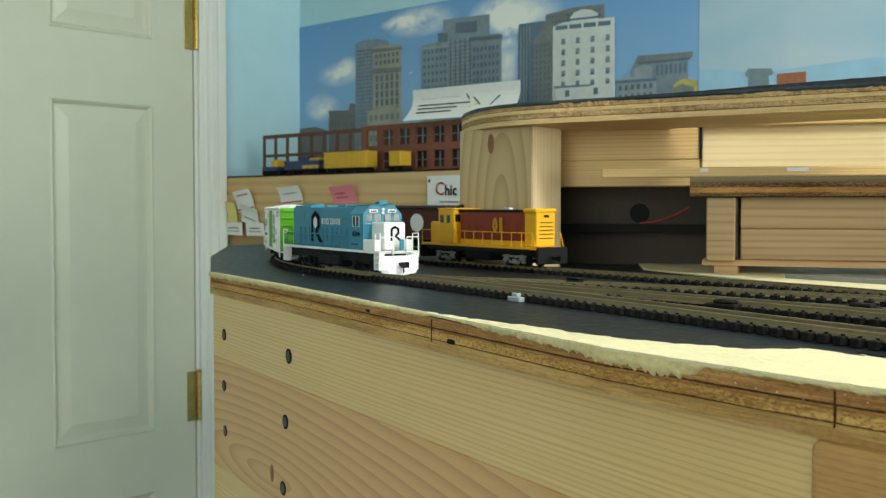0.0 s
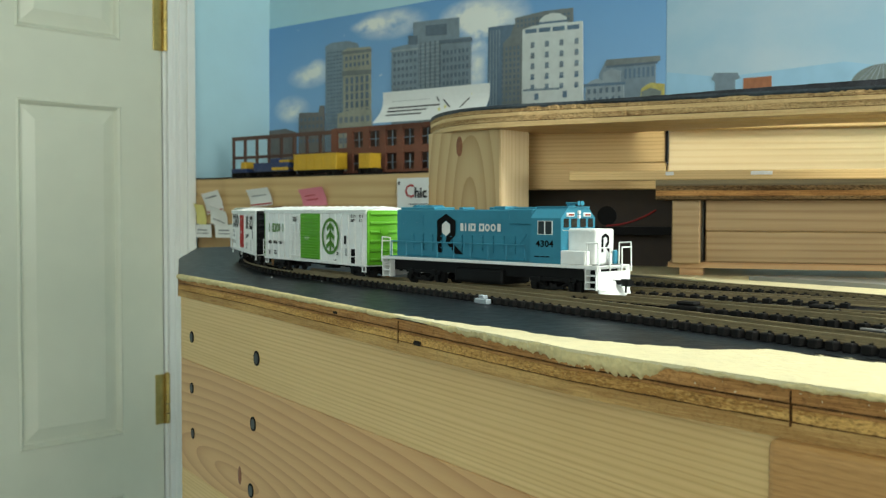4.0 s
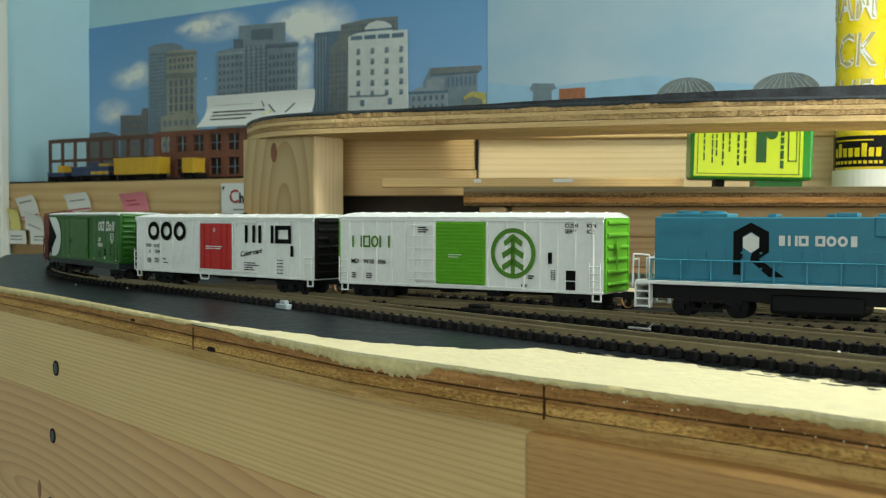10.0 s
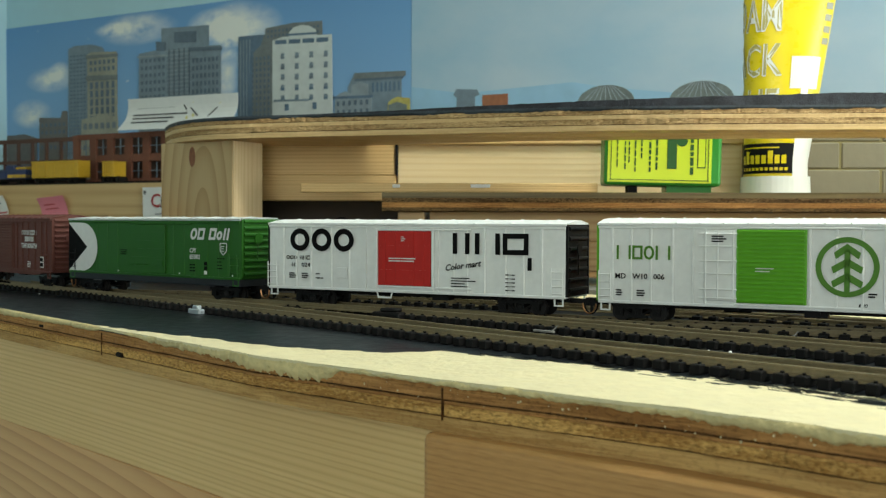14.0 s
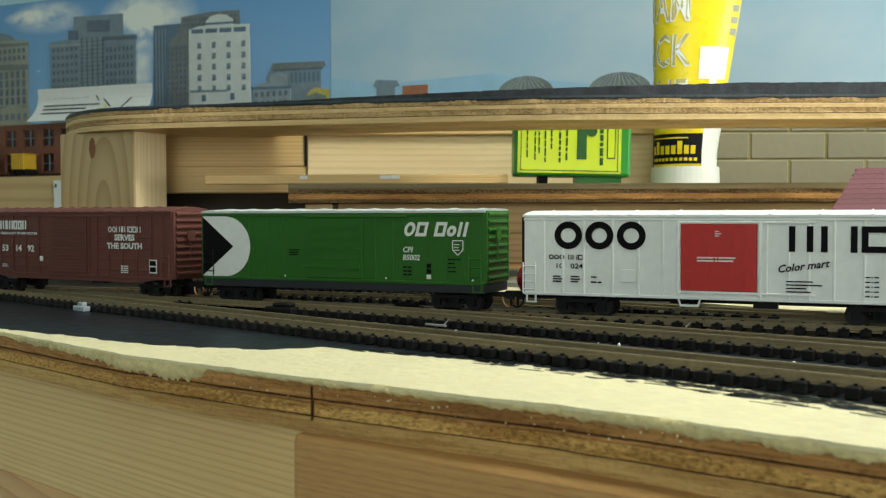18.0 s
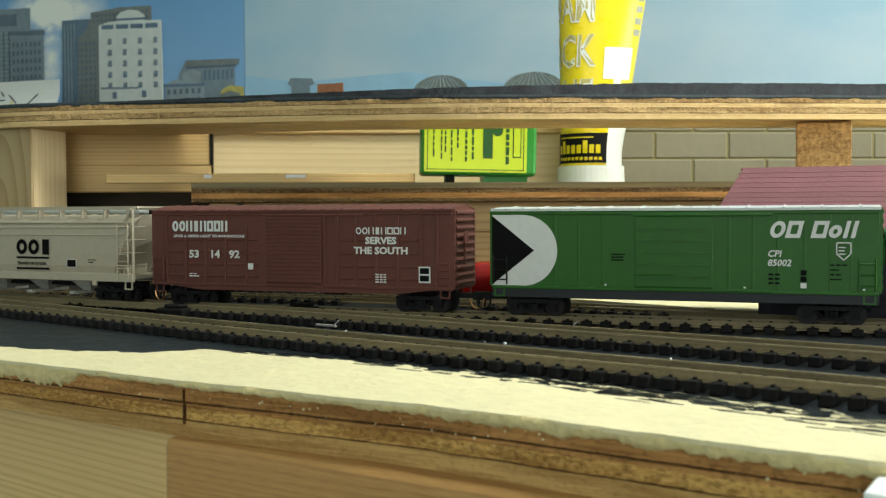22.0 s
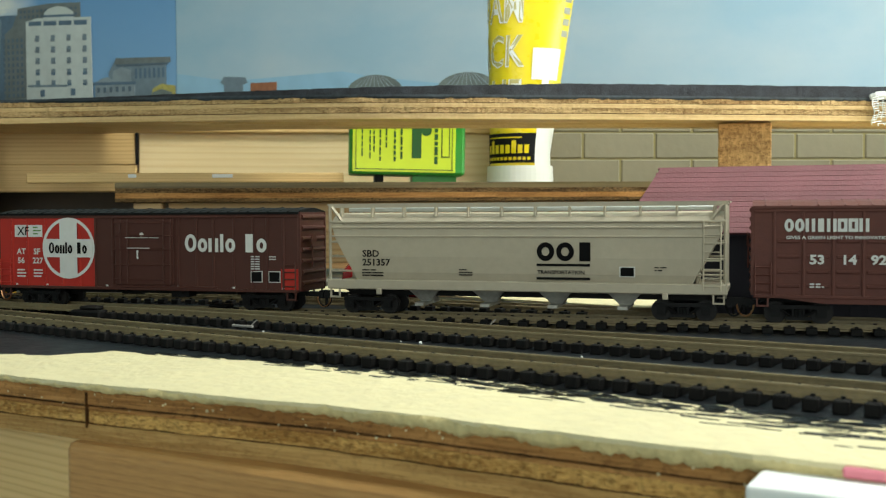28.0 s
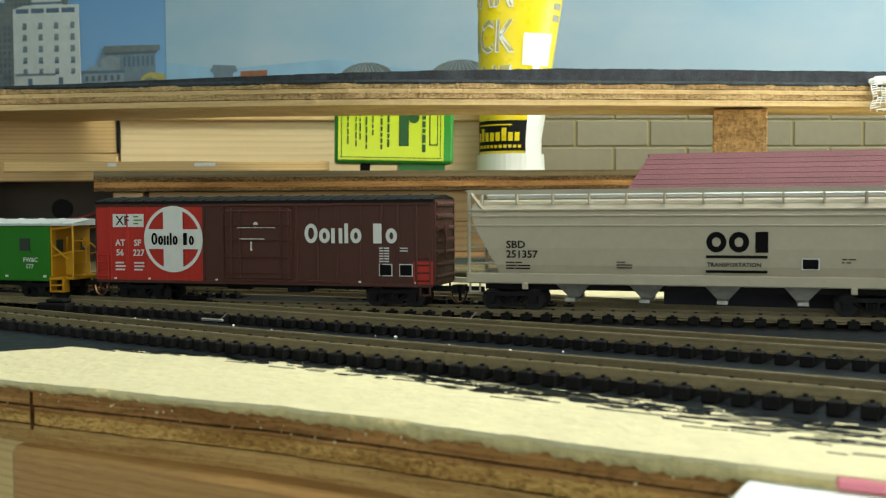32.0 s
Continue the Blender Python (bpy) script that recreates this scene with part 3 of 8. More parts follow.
poster = thing("poster", "printed city skyline poster glued to the wall", "poster", ROOM)
sky_sheet = thing("backdrop_sheet", "hazy blue sky backdrop sheet on the wall", "backdrop sheet", ROOM)


def sheet_poly(name, points, layer, material, parent, label=""):
    """A printed shape: points a, z along the wall, a hair in front of the layer below."""
    bm = bmesh.new()
    front = [bm.verts.new((a, -0.0012 - 0.0007 * layer, EYE + z)) for a, z in points]
    back = [bm.verts.new((a, -0.0006 - 0.0007 * (layer - 1), EYE + z)) for a, z in points]
    bm.faces.new(front)
    bm.faces.new(back[::-1])
    k = len(points)
    for i in range(k):
        j = (i + 1) % k
        bm.faces.new((front[i], front[j], back[j], back[i]))
    bmesh.ops.recalc_face_normals(bm, faces=bm.faces[:])
    return part(name, bm, material, parent, label)


def sheet_grid(name, a0, a1, z0, z1, nx, nz, fx, fz, layer, material, parent, slope=0.0):
    """A field of printed windows, joined: fx, fz the share of each bay that is window."""
    bm = bmesh.new()
    for i in range(nx):
        for k in range(nz):
            ca, cz = a0 + (a1 - a0) * (i + 0.5) / nx, z0 + (z1 - z0) * (k + 0.5) / nz
            add_box(bm, (a1 - a0) / nx * fx, 0.0006, (z1 - z0) / nz * fz, (ca, -0.0012 - 0.0007 * layer, EYE + cz + slope * (ca - a0)))
    return tagged(part(name, bm, material, parent), kind="stuff")


def rect(a0, a1, z0, z1):
    return [(a0, z0), (a1, z0), (a1, z1), (a0, z1)]


sheet_poly("sky", rect(0.0, 1.056, 0.02, 0.428), 1, SKY_A, poster)
PRINT_SLATE = mat("print_slate_blue", (0.105, 0.165, 0.235), 0.5, vary=0.16, scale=40)
PRINT_GREY = mat("print_warm_grey", (0.165, 0.185, 0.185), 0.5, vary=0.18, scale=40)
# tower with a pale wing
t1 = sheet_poly("tower", [(0.198, 0.1), (0.300, 0.1), (0.306, 0.356), (0.301, 0.364), (0.271, 0.372), (0.22, 0.373), (0.199, 0.368)], 3, TOWER, poster)
sheet_grid("window_print", 0.203, 0.254, 0.14, 0.355, 5, 26, 0.6, 0.4, 4, PRINT_SLATE, t1)
sheet_poly("pale_wing", [(0.257, 0.1), (0.344, 0.1), (0.344, 0.345), (0.342, 0.352), (0.271, 0.356), (0.257, 0.352)], 4, PRINT_T, t1)
sheet_grid("wing_window_print", 0.262, 0.341, 0.205, 0.293, 5, 5, 0.5, 0.82, 5, TOWER_D, t1)
sheet_grid("wing_window_print", 0.262, 0.341, 0.311, 0.340, 6, 2, 0.5, 0.6, 5, TOWER_D, t1)
sheet_poly("cornice", [(0.255, 0.296), (0.346, 0.293), (0.346, 0.303), (0.255, 0.307)], 6, PRINT_GREY, t1)
sheet_poly("cornice", [(0.255, 0.343), (0.347, 0.341), (0.347, 0.347), (0.255, 0.350)], 6, PRINT_GREY, t1)
# broad stepped tower in four blocks
t2 = sheet_poly("tower", [(0.466, 0.1), (0.593, 0.1), (0.593, 0.385), (0.468, 0.389)], 3, TOWER, poster)
sheet_grid("window_print", 0.47, 0.59, 0.14, 0.345, 1, 26, 0.98, 0.34, 4, TOWER_L, t2)
sheet_grid("mullion_print", 0.47, 0.59, 0.14, 0.345, 9, 1, 0.18, 1.0, 5, TOWER_D, t2)
sheet_poly("tower_sign", [(0.504, 0.357), (0.561, 0.354), (0.561, 0.376), (0.504, 0.378)], 5, TOWER_D, t2)
sheet_poly("roof_block", [(0.452, 0.1), (0.481, 0.1), (0.480, 0.361), (0.454, 0.363)], 4, TOWER_D, t2)
sheet_poly("left_block", [(0.406, 0.1), (0.485, 0.1), (0.484, 0.340), (0.452, 0.345), (0.408, 0.342)], 6, TOWER, t2)
sheet_grid("window_print", 0.411, 0.482, 0.14, 0.333, 6, 13, 0.55, 0.5, 7, TOWER_D, t2)
sheet_poly("left_cornice", [(0.405, 0.333), (0.487, 0.331), (0.487, 0.335), (0.405, 0.337)], 8, TOWER_L, t2)
sheet_poly("right_block", [(0.546, 0.1), (0.625, 0.1), (0.625, 0.343), (0.547, 0.347)], 6, TOWER, t2)
sheet_grid("window_print", 0.550, 0.622, 0.14, 0.325, 7, 12, 0.5, 0.55, 7, TOWER_D, t2)
sheet_poly("right_cornice", [(0.543, 0.337), (0.629, 0.333), (0.629, 0.340), (0.543, 0.344)], 8, TOWER_D, t2)
# slate slab, grey shaft and high block behind the white block
t3 = sheet_poly("tower", [(0.664, 0.1), (0.760, 0.1), (0.760, 0.352), (0.724, 0.355), (0.668, 0.356)], 3, PRINT_SLATE, poster)
sheet_grid("window_print", 0.670, 0.700, 0.12, 0.348, 4, 1, 0.4, 1.0, 4, TOWER, t3)
sheet_poly("high_block", [(0.730, 0.25), (0.868, 0.25), (0.866, 0.369), (0.80, 0.371), (0.734, 0.366)], 4, PRINT_GREY, t3)
sheet_grid("window_print", 0.737, 0.862, 0.345, 0.364, 14, 2, 0.5, 0.5, 5, TOWER_D, t3)
sheet_poly("grey_shaft", [(0.696, 0.1), (0.760, 0.1), (0.760, 0.348), (0.732, 0.354), (0.724, 0.335), (0.703, 0.319)], 5, PRINT_GREY, t3)
sheet_grid("window_print", 0.700, 0.748, 0.12, 0.315, 5, 18, 0.45, 0.6, 6, TOWER_D, t3)
sheet_poly("slab_edge", [(0.690, 0.1), (0.700, 0.1), (0.706, 0.320), (0.698, 0.318)], 6, PRINT_SLATE, t3)
sheet_poly("low_dome", [(0.790, 0.34), (0.855, 0.34), (0.852, 0.354), (0.838, 0.362), (0.820, 0.365), (0.802, 0.362), (0.792, 0.354)], 6, PRINT_W, t3)
sheet_poly("dome_band", [(0.790, 0.347), (0.855, 0.345), (0.855, 0.349), (0.790, 0.351)], 6.4, PRINT_SLATE, t3)
t4 = sheet_poly("white_block", [(0.752, 0.1), (0.893, 0.1), (0.889, 0.342), (0.777, 0.346), (0.753, 0.341)], 7, PRINT_W, poster)
for row in range(5):
    for col in range(4):
        a, z = 0.7775 + col * 0.0330, 0.3105 - row * 0.0198 - col * 0.0009
        win = sheet_poly("window_print", rect(a - 0.0040, a + 0.0040, z - 0.0055, z + 0.0050), 8, TOWER, t4)
        sheet_poly("window_shade", rect(a - 0.0040, a + 0.0040, z - 0.0058, z - 0.0010), 9, PRINT_SLATE if row > 2 else PRINT_WIN, win)
for col in range(4):
    a = 0.7600 + col * 0.0318
    sheet_poly("attic_window", [(a, 0.3335 - col * 0.0012), (a + 0.0262, 0.3325 - col * 0.0012), (a + 0.0262, 0.3400 - col * 0.0010), (a, 0.3410 - col * 0.0010)], 8, PRINT_SLATE, t4)
sheet_poly("annex", [(0.762, 0.1), (0.893, 0.1), (0.891, 0.224), (0.761, 0.228)], 9, PRINT_W, t4)
sheet_poly("annex_cornice", [(0.757, 0.2250), (0.840, 0.2225), (0.840, 0.2260), (0.757, 0.2290)], 10, TOWER, t4)
for a in (0.788, 0.852):
    sheet_poly("annex_window", rect(a - 0.0045, a + 0.0045, 0.207, 0.219), 10, PRINT_SLATE, t4)
# low classical building with a colonnade
t5 = sheet_poly("low_block", [(0.923, 0.1), (1.038, 0.1), (1.037, 0.256), (1.043, 0.265), (0.937, 0.266), (0.923, 0.243)], 4, TOWER, poster)
sheet_poly("cornice", [(0.936, 0.257), (1.046, 0.256), (1.046, 0.265), (0.938, 0.268)], 5, PRINT_GREY, t5)
sheet_poly("cornice_line", [(0.940, 0.253), (1.040, 0.252), (1.042, 0.256), (0.938, 0.257)], 5, TOWER_D, t5)
for k in range(7):
    sheet_poly("window_print", rect(0.976 + k * 0.0090, 0.9805 + k * 0.0090, 0.231, 0.248), 5, PRINT_SLATE, t5)
t7 = sheet_poly("front_block", [(0.892, 0.1), (0.978, 0.1), (0.975, 0.226), (0.934, 0.229), (0.920, 0.236), (0.908, 0.233), (0.896, 0.227)], 6, TOWER_L, poster)
sheet_grid("window_print", 0.897, 0.973, 0.19, 0.222, 6, 2, 0.45, 0.55, 7, TOWER_D, t7)
sheet_poly("cornice", [(0.892, 0.223), (0.978, 0.221), (0.978, 0.226), (0.892, 0.228)], 7, PRINT_SLATE, t7)
sheet_poly("drum", [(0.930, 0.225), (0.968, 0.225), (0.968, 0.246), (0.950, 0.252), (0.932, 0.246)], 5, TOWER_L, t5)
sheet_poly("yellow_roof", [(1.000, 0.1), (1.056, 0.1), (1.056, 0.216), (1.030, 0.220), (1.019, 0.216), (1.011, 0.211)], 7, PRINT_Y, poster)
sheet_poly("green_roof", [(1.006, 0.1), (1.050, 0.1), (1.050, 0.205), (1.030, 0.211), (1.012, 0.206)], 8, DOME, poster)
low_l = sheet_poly("low_block", [(0.106, 0.05), (0.197, 0.05), (0.196, 0.235), (0.181, 0.236), (0.176, 0.221), (0.109, 0.224)], 5, PRINT_B, poster)
sheet_grid("window_print", 0.112, 0.194, 0.15, 0.215, 6, 4, 0.5, 0.5, 6, TOWER_D, low_l)
t6 = sheet_poly("pale_block", [(0.238, 0.05), (0.355, 0.05), (0.347, 0.217), (0.300, 0.222), (0.241, 0.214)], 7, PRINT_T, poster)
sheet_grid("window_print", 0.244, 0.346, 0.12, 0.210, 6, 4, 0.55, 0.55, 8, PRINT_WIN, t6)
sheet_poly("low_block", [(0.003, 0.05), (0.10, 0.05), (0.10, 0.18), (0.06, 0.19), (0.003, 0.188)], 5, PRINT_B, poster)
# right-hand sheet
sheet_poly("sky", rect(1.057, 2.9, 0.02, 0.62), 1, SKY_B, sky_sheet)
sheet_poly("far_blue", [(1.057, 0.1), (1.9, 0.1), (1.9, 0.15), (1.42, 0.214), (1.36, 0.226), (1.16, 0.219), (1.10, 0.229), (1.057, 0.236)], 2, PRINT_HAZE, sky_sheet)
sheet_poly("small_tower", [(1.143, 0.1), (1.187, 0.1), (1.183, 0.212), (1.192, 0.215), (1.187, 0.224), (1.147, 0.227), (1.141, 0.217), (1.148, 0.212)], 3, TOWER, sky_sheet)
sheet_poly("brick_block", rect(1.197, 1.245, 0.1, 0.214), 3, PRINT_R, sky_sheet)
for a, r in ((1.417, 0.048), (1.570, 0.050)):
    base = 0.190 if a < 1.5 else 0.186
    pts = [(a - r, 0.1)] + [(a - r * math.cos(k * math.pi / 16), base + r * 0.58 * math.sin(k * math.pi / 16)) for k in range(17)] + [(a + r, 0.1)]
    d = sheet_poly("dome", pts[::-1], 3, DOME, sky_sheet)
    for k in range(-4, 5):
        part("dome_rib", rod(bmesh.new(), (a + k * 0.22 * r, -0.0036, EYE + base), (a + k * 0.06 * r, -0.0036, EYE + base + r * 0.57), 0.0006, 4), TOWER_L, d)

# ---- shelf along the wall with a building kit and stock ----
CARD = mat("brown_cardboard", (0.34, 0.22, 0.10), 0.8, vary=0.08, scale=30)
PAPER = mat("white_paper", (0.74, 0.75, 0.73), 0.7, vary=0.04, scale=40)
PINK = mat("pink_paper", (0.72, 0.22, 0.28), 0.7, vary=0.05, scale=40)
YELLOW_PAPER = mat("yellow_paper", (0.72, 0.66, 0.22), 0.7, vary=0.05, scale=40)
KIT = mat("brick_red_kit_plastic", (0.16, 0.055, 0.03), 0.6, vary=0.2, scale=70)
KIT_B = mat("dark_brown_kit_plastic", (0.09, 0.042, 0.028), 0.6, vary=0.2, scale=70)
SHELF_MAT = wood("shelf_pine", (0.60, 0.42, 0.20), (0.46, 0.29, 0.12), ring=50, along=2.0)

FB = 0.22
shelf = thing("wall_shelf", "pine wall shelf with dark top edge", "shelf", ROOM)
part("front_board", box_bm(1.25, 0.019, 0.098, (0.625, -FB + 0.0095, EYE + 0.018), 0.0015), SHELF_MAT, shelf)
part("shelf_top", box_bm(1.25, FB - 0.021, 0.006, (0.625, -(FB - 0.021) / 2, EYE + 0.066)), BLACK_TOP, shelf)
part("top_strip", box_bm(1.25, 0.020, 0.003, (0.625, -FB + 0.009, EYE + 0.0685)), DARK, shelf)
part("lower_strip", box_bm(0.25, 0.006, 0.058, (0.128, -FB + 0.012, EYE - 0.061), 0.001), CARD, shelf, "brown cardboard strip")
part("inner_strip", box_bm(0.30, 0.004, 0.030, (0.40, -FB - 0.0022, EYE - 0.006), 0.0008), CARD, shelf)
for z in (0.035, 0.010, -0.015):
    part("screw_head", add_cyl(bmesh.new(), 0.004, 0.002, (0.012, -FB - 0.0005, EYE + z), "Y", 10), DARK, shelf)


def card(name, label, a, z, w, h, material, tilt=0.0, lean=18, marks=(), bow=0.0):
    """A paper card stuck to the shelf front, curling out at its top."""
    bm = bmesh.new()
    n = 6
    rows = []
    for k in range(n + 1):
        t = k / n
        out = 0.004 + bow * t * t
        rows.append([bm.verts.new((q * w / 2, -out, (t - 0.5) * h)) for q in (-1, 1)])
    for k in range(n):
        bm.faces.new((rows[k][0], rows[k][1], rows[k + 1][1], rows[k + 1][0]))
    res = bmesh.ops.extrude_face_region(bm, geom=bm.faces[:])
    bmesh.ops.translate(bm, verts=[v for v in res["geom"] if isinstance(v, bmesh.types.BMVert)], vec=(0, 0.0005, 0))
    bmesh.ops.recalc_face_normals(bm, faces=bm.faces[:])
    c = thing(name, label, "paper card", ROOM @ Matrix.Translation((a, -FB, EYE + z)) @ pose(0, 0, 0, 0, tilt, 0))
    part("sheet", bm, material, c)
    for x, zz, ww, hh, mm in marks:
        t = zz / h + 0.5
        part("printed_bar", box_bm(ww, 0.0004, hh, (x, -0.0046 - bow * t * t, zz)), mm, c)
    return c


RED_INK = mat("red_print", (0.40, 0.03, 0.03), 0.6, vary=0.1)
GREY_INK = mat("grey_print", (0.20, 0.21, 0.22), 0.6, vary=0.1)
g = "waybill cards on the shelf"
for nm, lab, a, z, w, h, mm, tilt, marks in (
        ("paper_card", "white printed card stuck on the shelf board", 0.085, 0.016, 0.060, 0.045, PAPER, -8, [(0, 0.012, 0.04, 0.003, GREY_INK), (0, -0.018, 0.055, 0.003, RED_INK)]),
        ("paper_card", "white card curling below another card", 0.105, -0.016, 0.062, 0.040, PAPER, 14, [(0, -0.008, 0.045, 0.002, GREY_INK)]),
        ("paper_note", "yellow paper note behind a card", 0.040, -0.010, 0.035, 0.045, YELLOW_PAPER, 6, []),
        ("paper_card", "white card with red line on the shelf", 0.245, 0.026, 0.070, 0.036, PAPER, -4, [(0, 0.004, 0.045, 0.002, GREY_INK), (0, -0.014, 0.066, 0.003, RED_INK)]),
        ("paper_card", "pink paper card on the shelf board", 0.410, 0.025, 0.070, 0.036, PINK, -4, [(-0.008, 0.004, 0.03, 0.002, RED_INK), (-0.004, -0.004, 0.035, 0.002, RED_INK)])):
    tagged(card(nm, lab, a, z, w, h, mm, tilt, marks=marks, bow=0.012), group=g)
for a in (0.042, 0.120):
    tagged(card("label_card", "small white label with dark print", a, -0.046, 0.064, 0.028, PAPER, 0, marks=[(0, 0.002, 0.036, 0.003, GREY_INK), (0, -0.005, 0.04, 0.002, GREY_INK)], bow=0.002), group=g)
sign = card("paper_sign", "white paper sign with dark lettering", 0.735, 0.031, 0.20, 0.054, PAPER, 0, bow=0.001)
INK_T = mat("dark_ink", (0.03, 0.03, 0.035), 0.6)
letters("lettering", "C", 0.034, RED_INK, sign, Matrix.Translation((-0.080, -0.0058, -0.008)) @ pose(0, 0, 0, 90, 0, 0), bold=0.0003)
letters("lettering", "hic", 0.026, INK_T, sign, Matrix.Translation((-0.056, -0.0058, -0.008)) @ pose(0, 0, 0, 90, 0, 0), bold=0.0008)
part("printed_bar", box_bm(0.10, 0.0004, 0.002, (-0.02, -0.0052, -0.020)), GREY_INK, sign)
part("printed_bar", box_bm(0.004, 0.0004, 0.006, (-0.094, -0.0055, 0.018)), INK_T, sign)

KB = 0.17
KZ = EYE + 0.0695
kit = thing("building_kit", "unfinished brick factory kit with open brown frame", "model building", ROOM)
for row in range(3):
    part("frame_beam", box_bm(0.33, 0.004, 0.006 if row < 2 else 0.008, (0.245, -KB, KZ + 0.003 + row * 0.0415)), KIT_B, kit)
for k in range(9):
    part("frame_post", box_bm(0.0055, 0.0044, 0.088, (0.083 + k * 0.0405, -KB, KZ + 0.044)), KIT_B, kit)
bm = bmesh.new()
x0, x1, n = 0.41, 1.0, 13
w = (x1 - x0) / n
for k in range(n + 1):
    add_box(bm, w * 0.36, 0.005, 0.092, (x0 + k * w, -KB, KZ + 0.046))
for z, h in ((0.004, 0.008), (0.046, 0.014), (0.088, 0.010)):
    add_box(bm, x1 - x0, 0.005, h, ((x0 + x1) / 2, -KB + 0.0006, KZ + z))
part("brick_wall", bm, KIT, kit, "brick red kit wall with window openings")
for k in range(n):
    for z in (0.022, 0.068):
        wb = bmesh.new()
        cx = x0 + (k + 0.5) * w
        add_box(wb, 0.0014, 0.002, 0.030, (cx, -KB + 0.002, KZ + z))
        add_box(wb, w * 0.64, 0.002, 0.0014, (cx, -KB + 0.002, KZ + z))
        part("window_muntin", wb, PRINT_WIN, kit)
part("kit_back", box_bm(0.60, 0.003, 0.088, (0.70, -KB + 0.05, KZ + 0.045)), KIT_B, kit)
BLUE_P = mat("dark_blue_loco_paint", (0.02, 0.04, 0.12), 0.5, vary=0.1, scale=90)
YEL = mat("freight_yellow", (0.55, 0.33, 0.02), 0.5, vary=0.1, scale=90)


def shelf_car(name, label, a, length, body, tall, extra=None):
    c = thing(name, label, "train car", ROOM @ Matrix.Translation((a, -0.205, EYE + 0.070)), group="stock on the shelf")
    part("body", box_bm(length, 0.03, tall, (0, 0, 0.009 + tall / 2), 0.001), body, c)
    part("roof", box_bm(length + 0.002, 0.031, 0.002, (0, 0, 0.010 + tall), 0.0006), extra or body, c)
    part("frame", box_bm(length - 0.01, 0.02, 0.005, (0, 0, 0.0065)), DARK, c)
    for x in (-length * 0.34, length * 0.34):
        for q in (-0.008, 0.008):
            part("wheel", add_cyl(bmesh.new(), 0.0048, 0.022, (x + q, 0, 0.0048), "Y", 12), DARK, c)
    for k in range(5):
        part("side_rib", box_bm(0.001, 0.0316, tall - 0.003, ((k - 2) * length / 5, 0, 0.009 + tall / 2)), body, c)
    return c


shelf_car("boxcar", "yellow boxcar parked on the shelf", 0.405, 0.125, YEL, 0.030)
shelf_car("boxcar", "orange boxcar parked at the kit", 0.545, 0.030, YEL, 0.026)
sl = shelf_car("locomotive", "blue and yellow switcher loco on the shelf", 0.270, 0.110, BLUE_P, 0.016)
part("cab", box_bm(0.024, 0.029, 0.026, (0.010, 0, 0.022), 0.001), BLUE_P, sl)
part("hood_stripe", box_bm(0.050, 0.0312, 0.006, (0.030, 0, 0.014)), YEL, sl)
part("hood_top", box_bm(0.040, 0.020, 0.006, (0.032, 0, 0.029), 0.001), YEL, sl)
shelf_car("flat_car", "low dark wagon with yellow load on the shelf", 0.165, 0.050, BLUE_P, 0.006)
part("load", box_bm(0.018, 0.024, 0.016, (0.012, 0, 0.023), 0.001), YEL, bpy.data.objects["flat_car"])
plan = thing("paper_plan", "white paper with a drawn track plan leaning on the kit", "paper", ROOM @ Matrix.Translation((0.672, -0.190, EYE + 0.164)) @ pose(0, 0, 0, -12, 0.5, 0))
bm = bmesh.new()
n = 8
rows = []
for k in range(n + 1):
    t = k / n
    rows.append([bm.verts.new((x, 0.012 * math.sin(t * 3.0), t * 0.060)) for x in (-0.136 + 0.014 * t, 0.126 + 0.012 * t)])
for k in range(n):
    bm.faces.new((rows[k][0], rows[k][1], rows[k + 1][1], rows[k + 1][0]))
res = bmesh.ops.extrude_face_region(bm, geom=bm.faces[:])
bmesh.ops.translate(bm, verts=[v for v in res["geom"] if isinstance(v, bmesh.types.BMVert)], vec=(0, 0.0006, 0))
bmesh.ops.recalc_face_normals(bm, faces=bm.faces[:])
part("sheet", bm, PAPER, plan)
for x, z, ww, rot in ((-0.055, 0.044, 0.10, 0), (-0.045, 0.031, 0.13, 0), (-0.060, 0.024, 0.10, 0), (-0.065, 0.016, 0.09, 0), (0.03, 0.038, 0.04, 40), (0.085, 0.036, 0.045, -40), (0.01, 0.048, 0.03, 50)):
    y = 0.012 * math.sin(z / 0.066 * 3.0) - 0.0008
    part("drawn_line", box_bm(ww, 0.0006, 0.0022), INK_T, plan, m=Matrix.Translation((x, y, z)) @ pose(0, 0, 0, 0, rot, 0))
for x, z in ((0.035, 0.052), (0.095, 0.048), (0.035, 0.026), (0.022, 0.022)):
    part("drawn_mark", box_bm(0.005, 0.0006, 0.005), YELLOW_PAPER, plan, m=Matrix.Translation((x, 0.012 * math.sin(z / 0.066 * 3.0) - 0.0008, z)) @ pose(0, 0, 0, 0, 45, 0))


# ---- bench ----
def resample(points, step):
    out = []
    for (a, b), (c, d) in zip(points, points[1:]):
        n = max(1, int(math.hypot(c - a, d - b) / step))
        out += [(a + (c - a) * k / n, b + (d - b) * k / n) for k in range(n)]
    return out + [points[-1]]


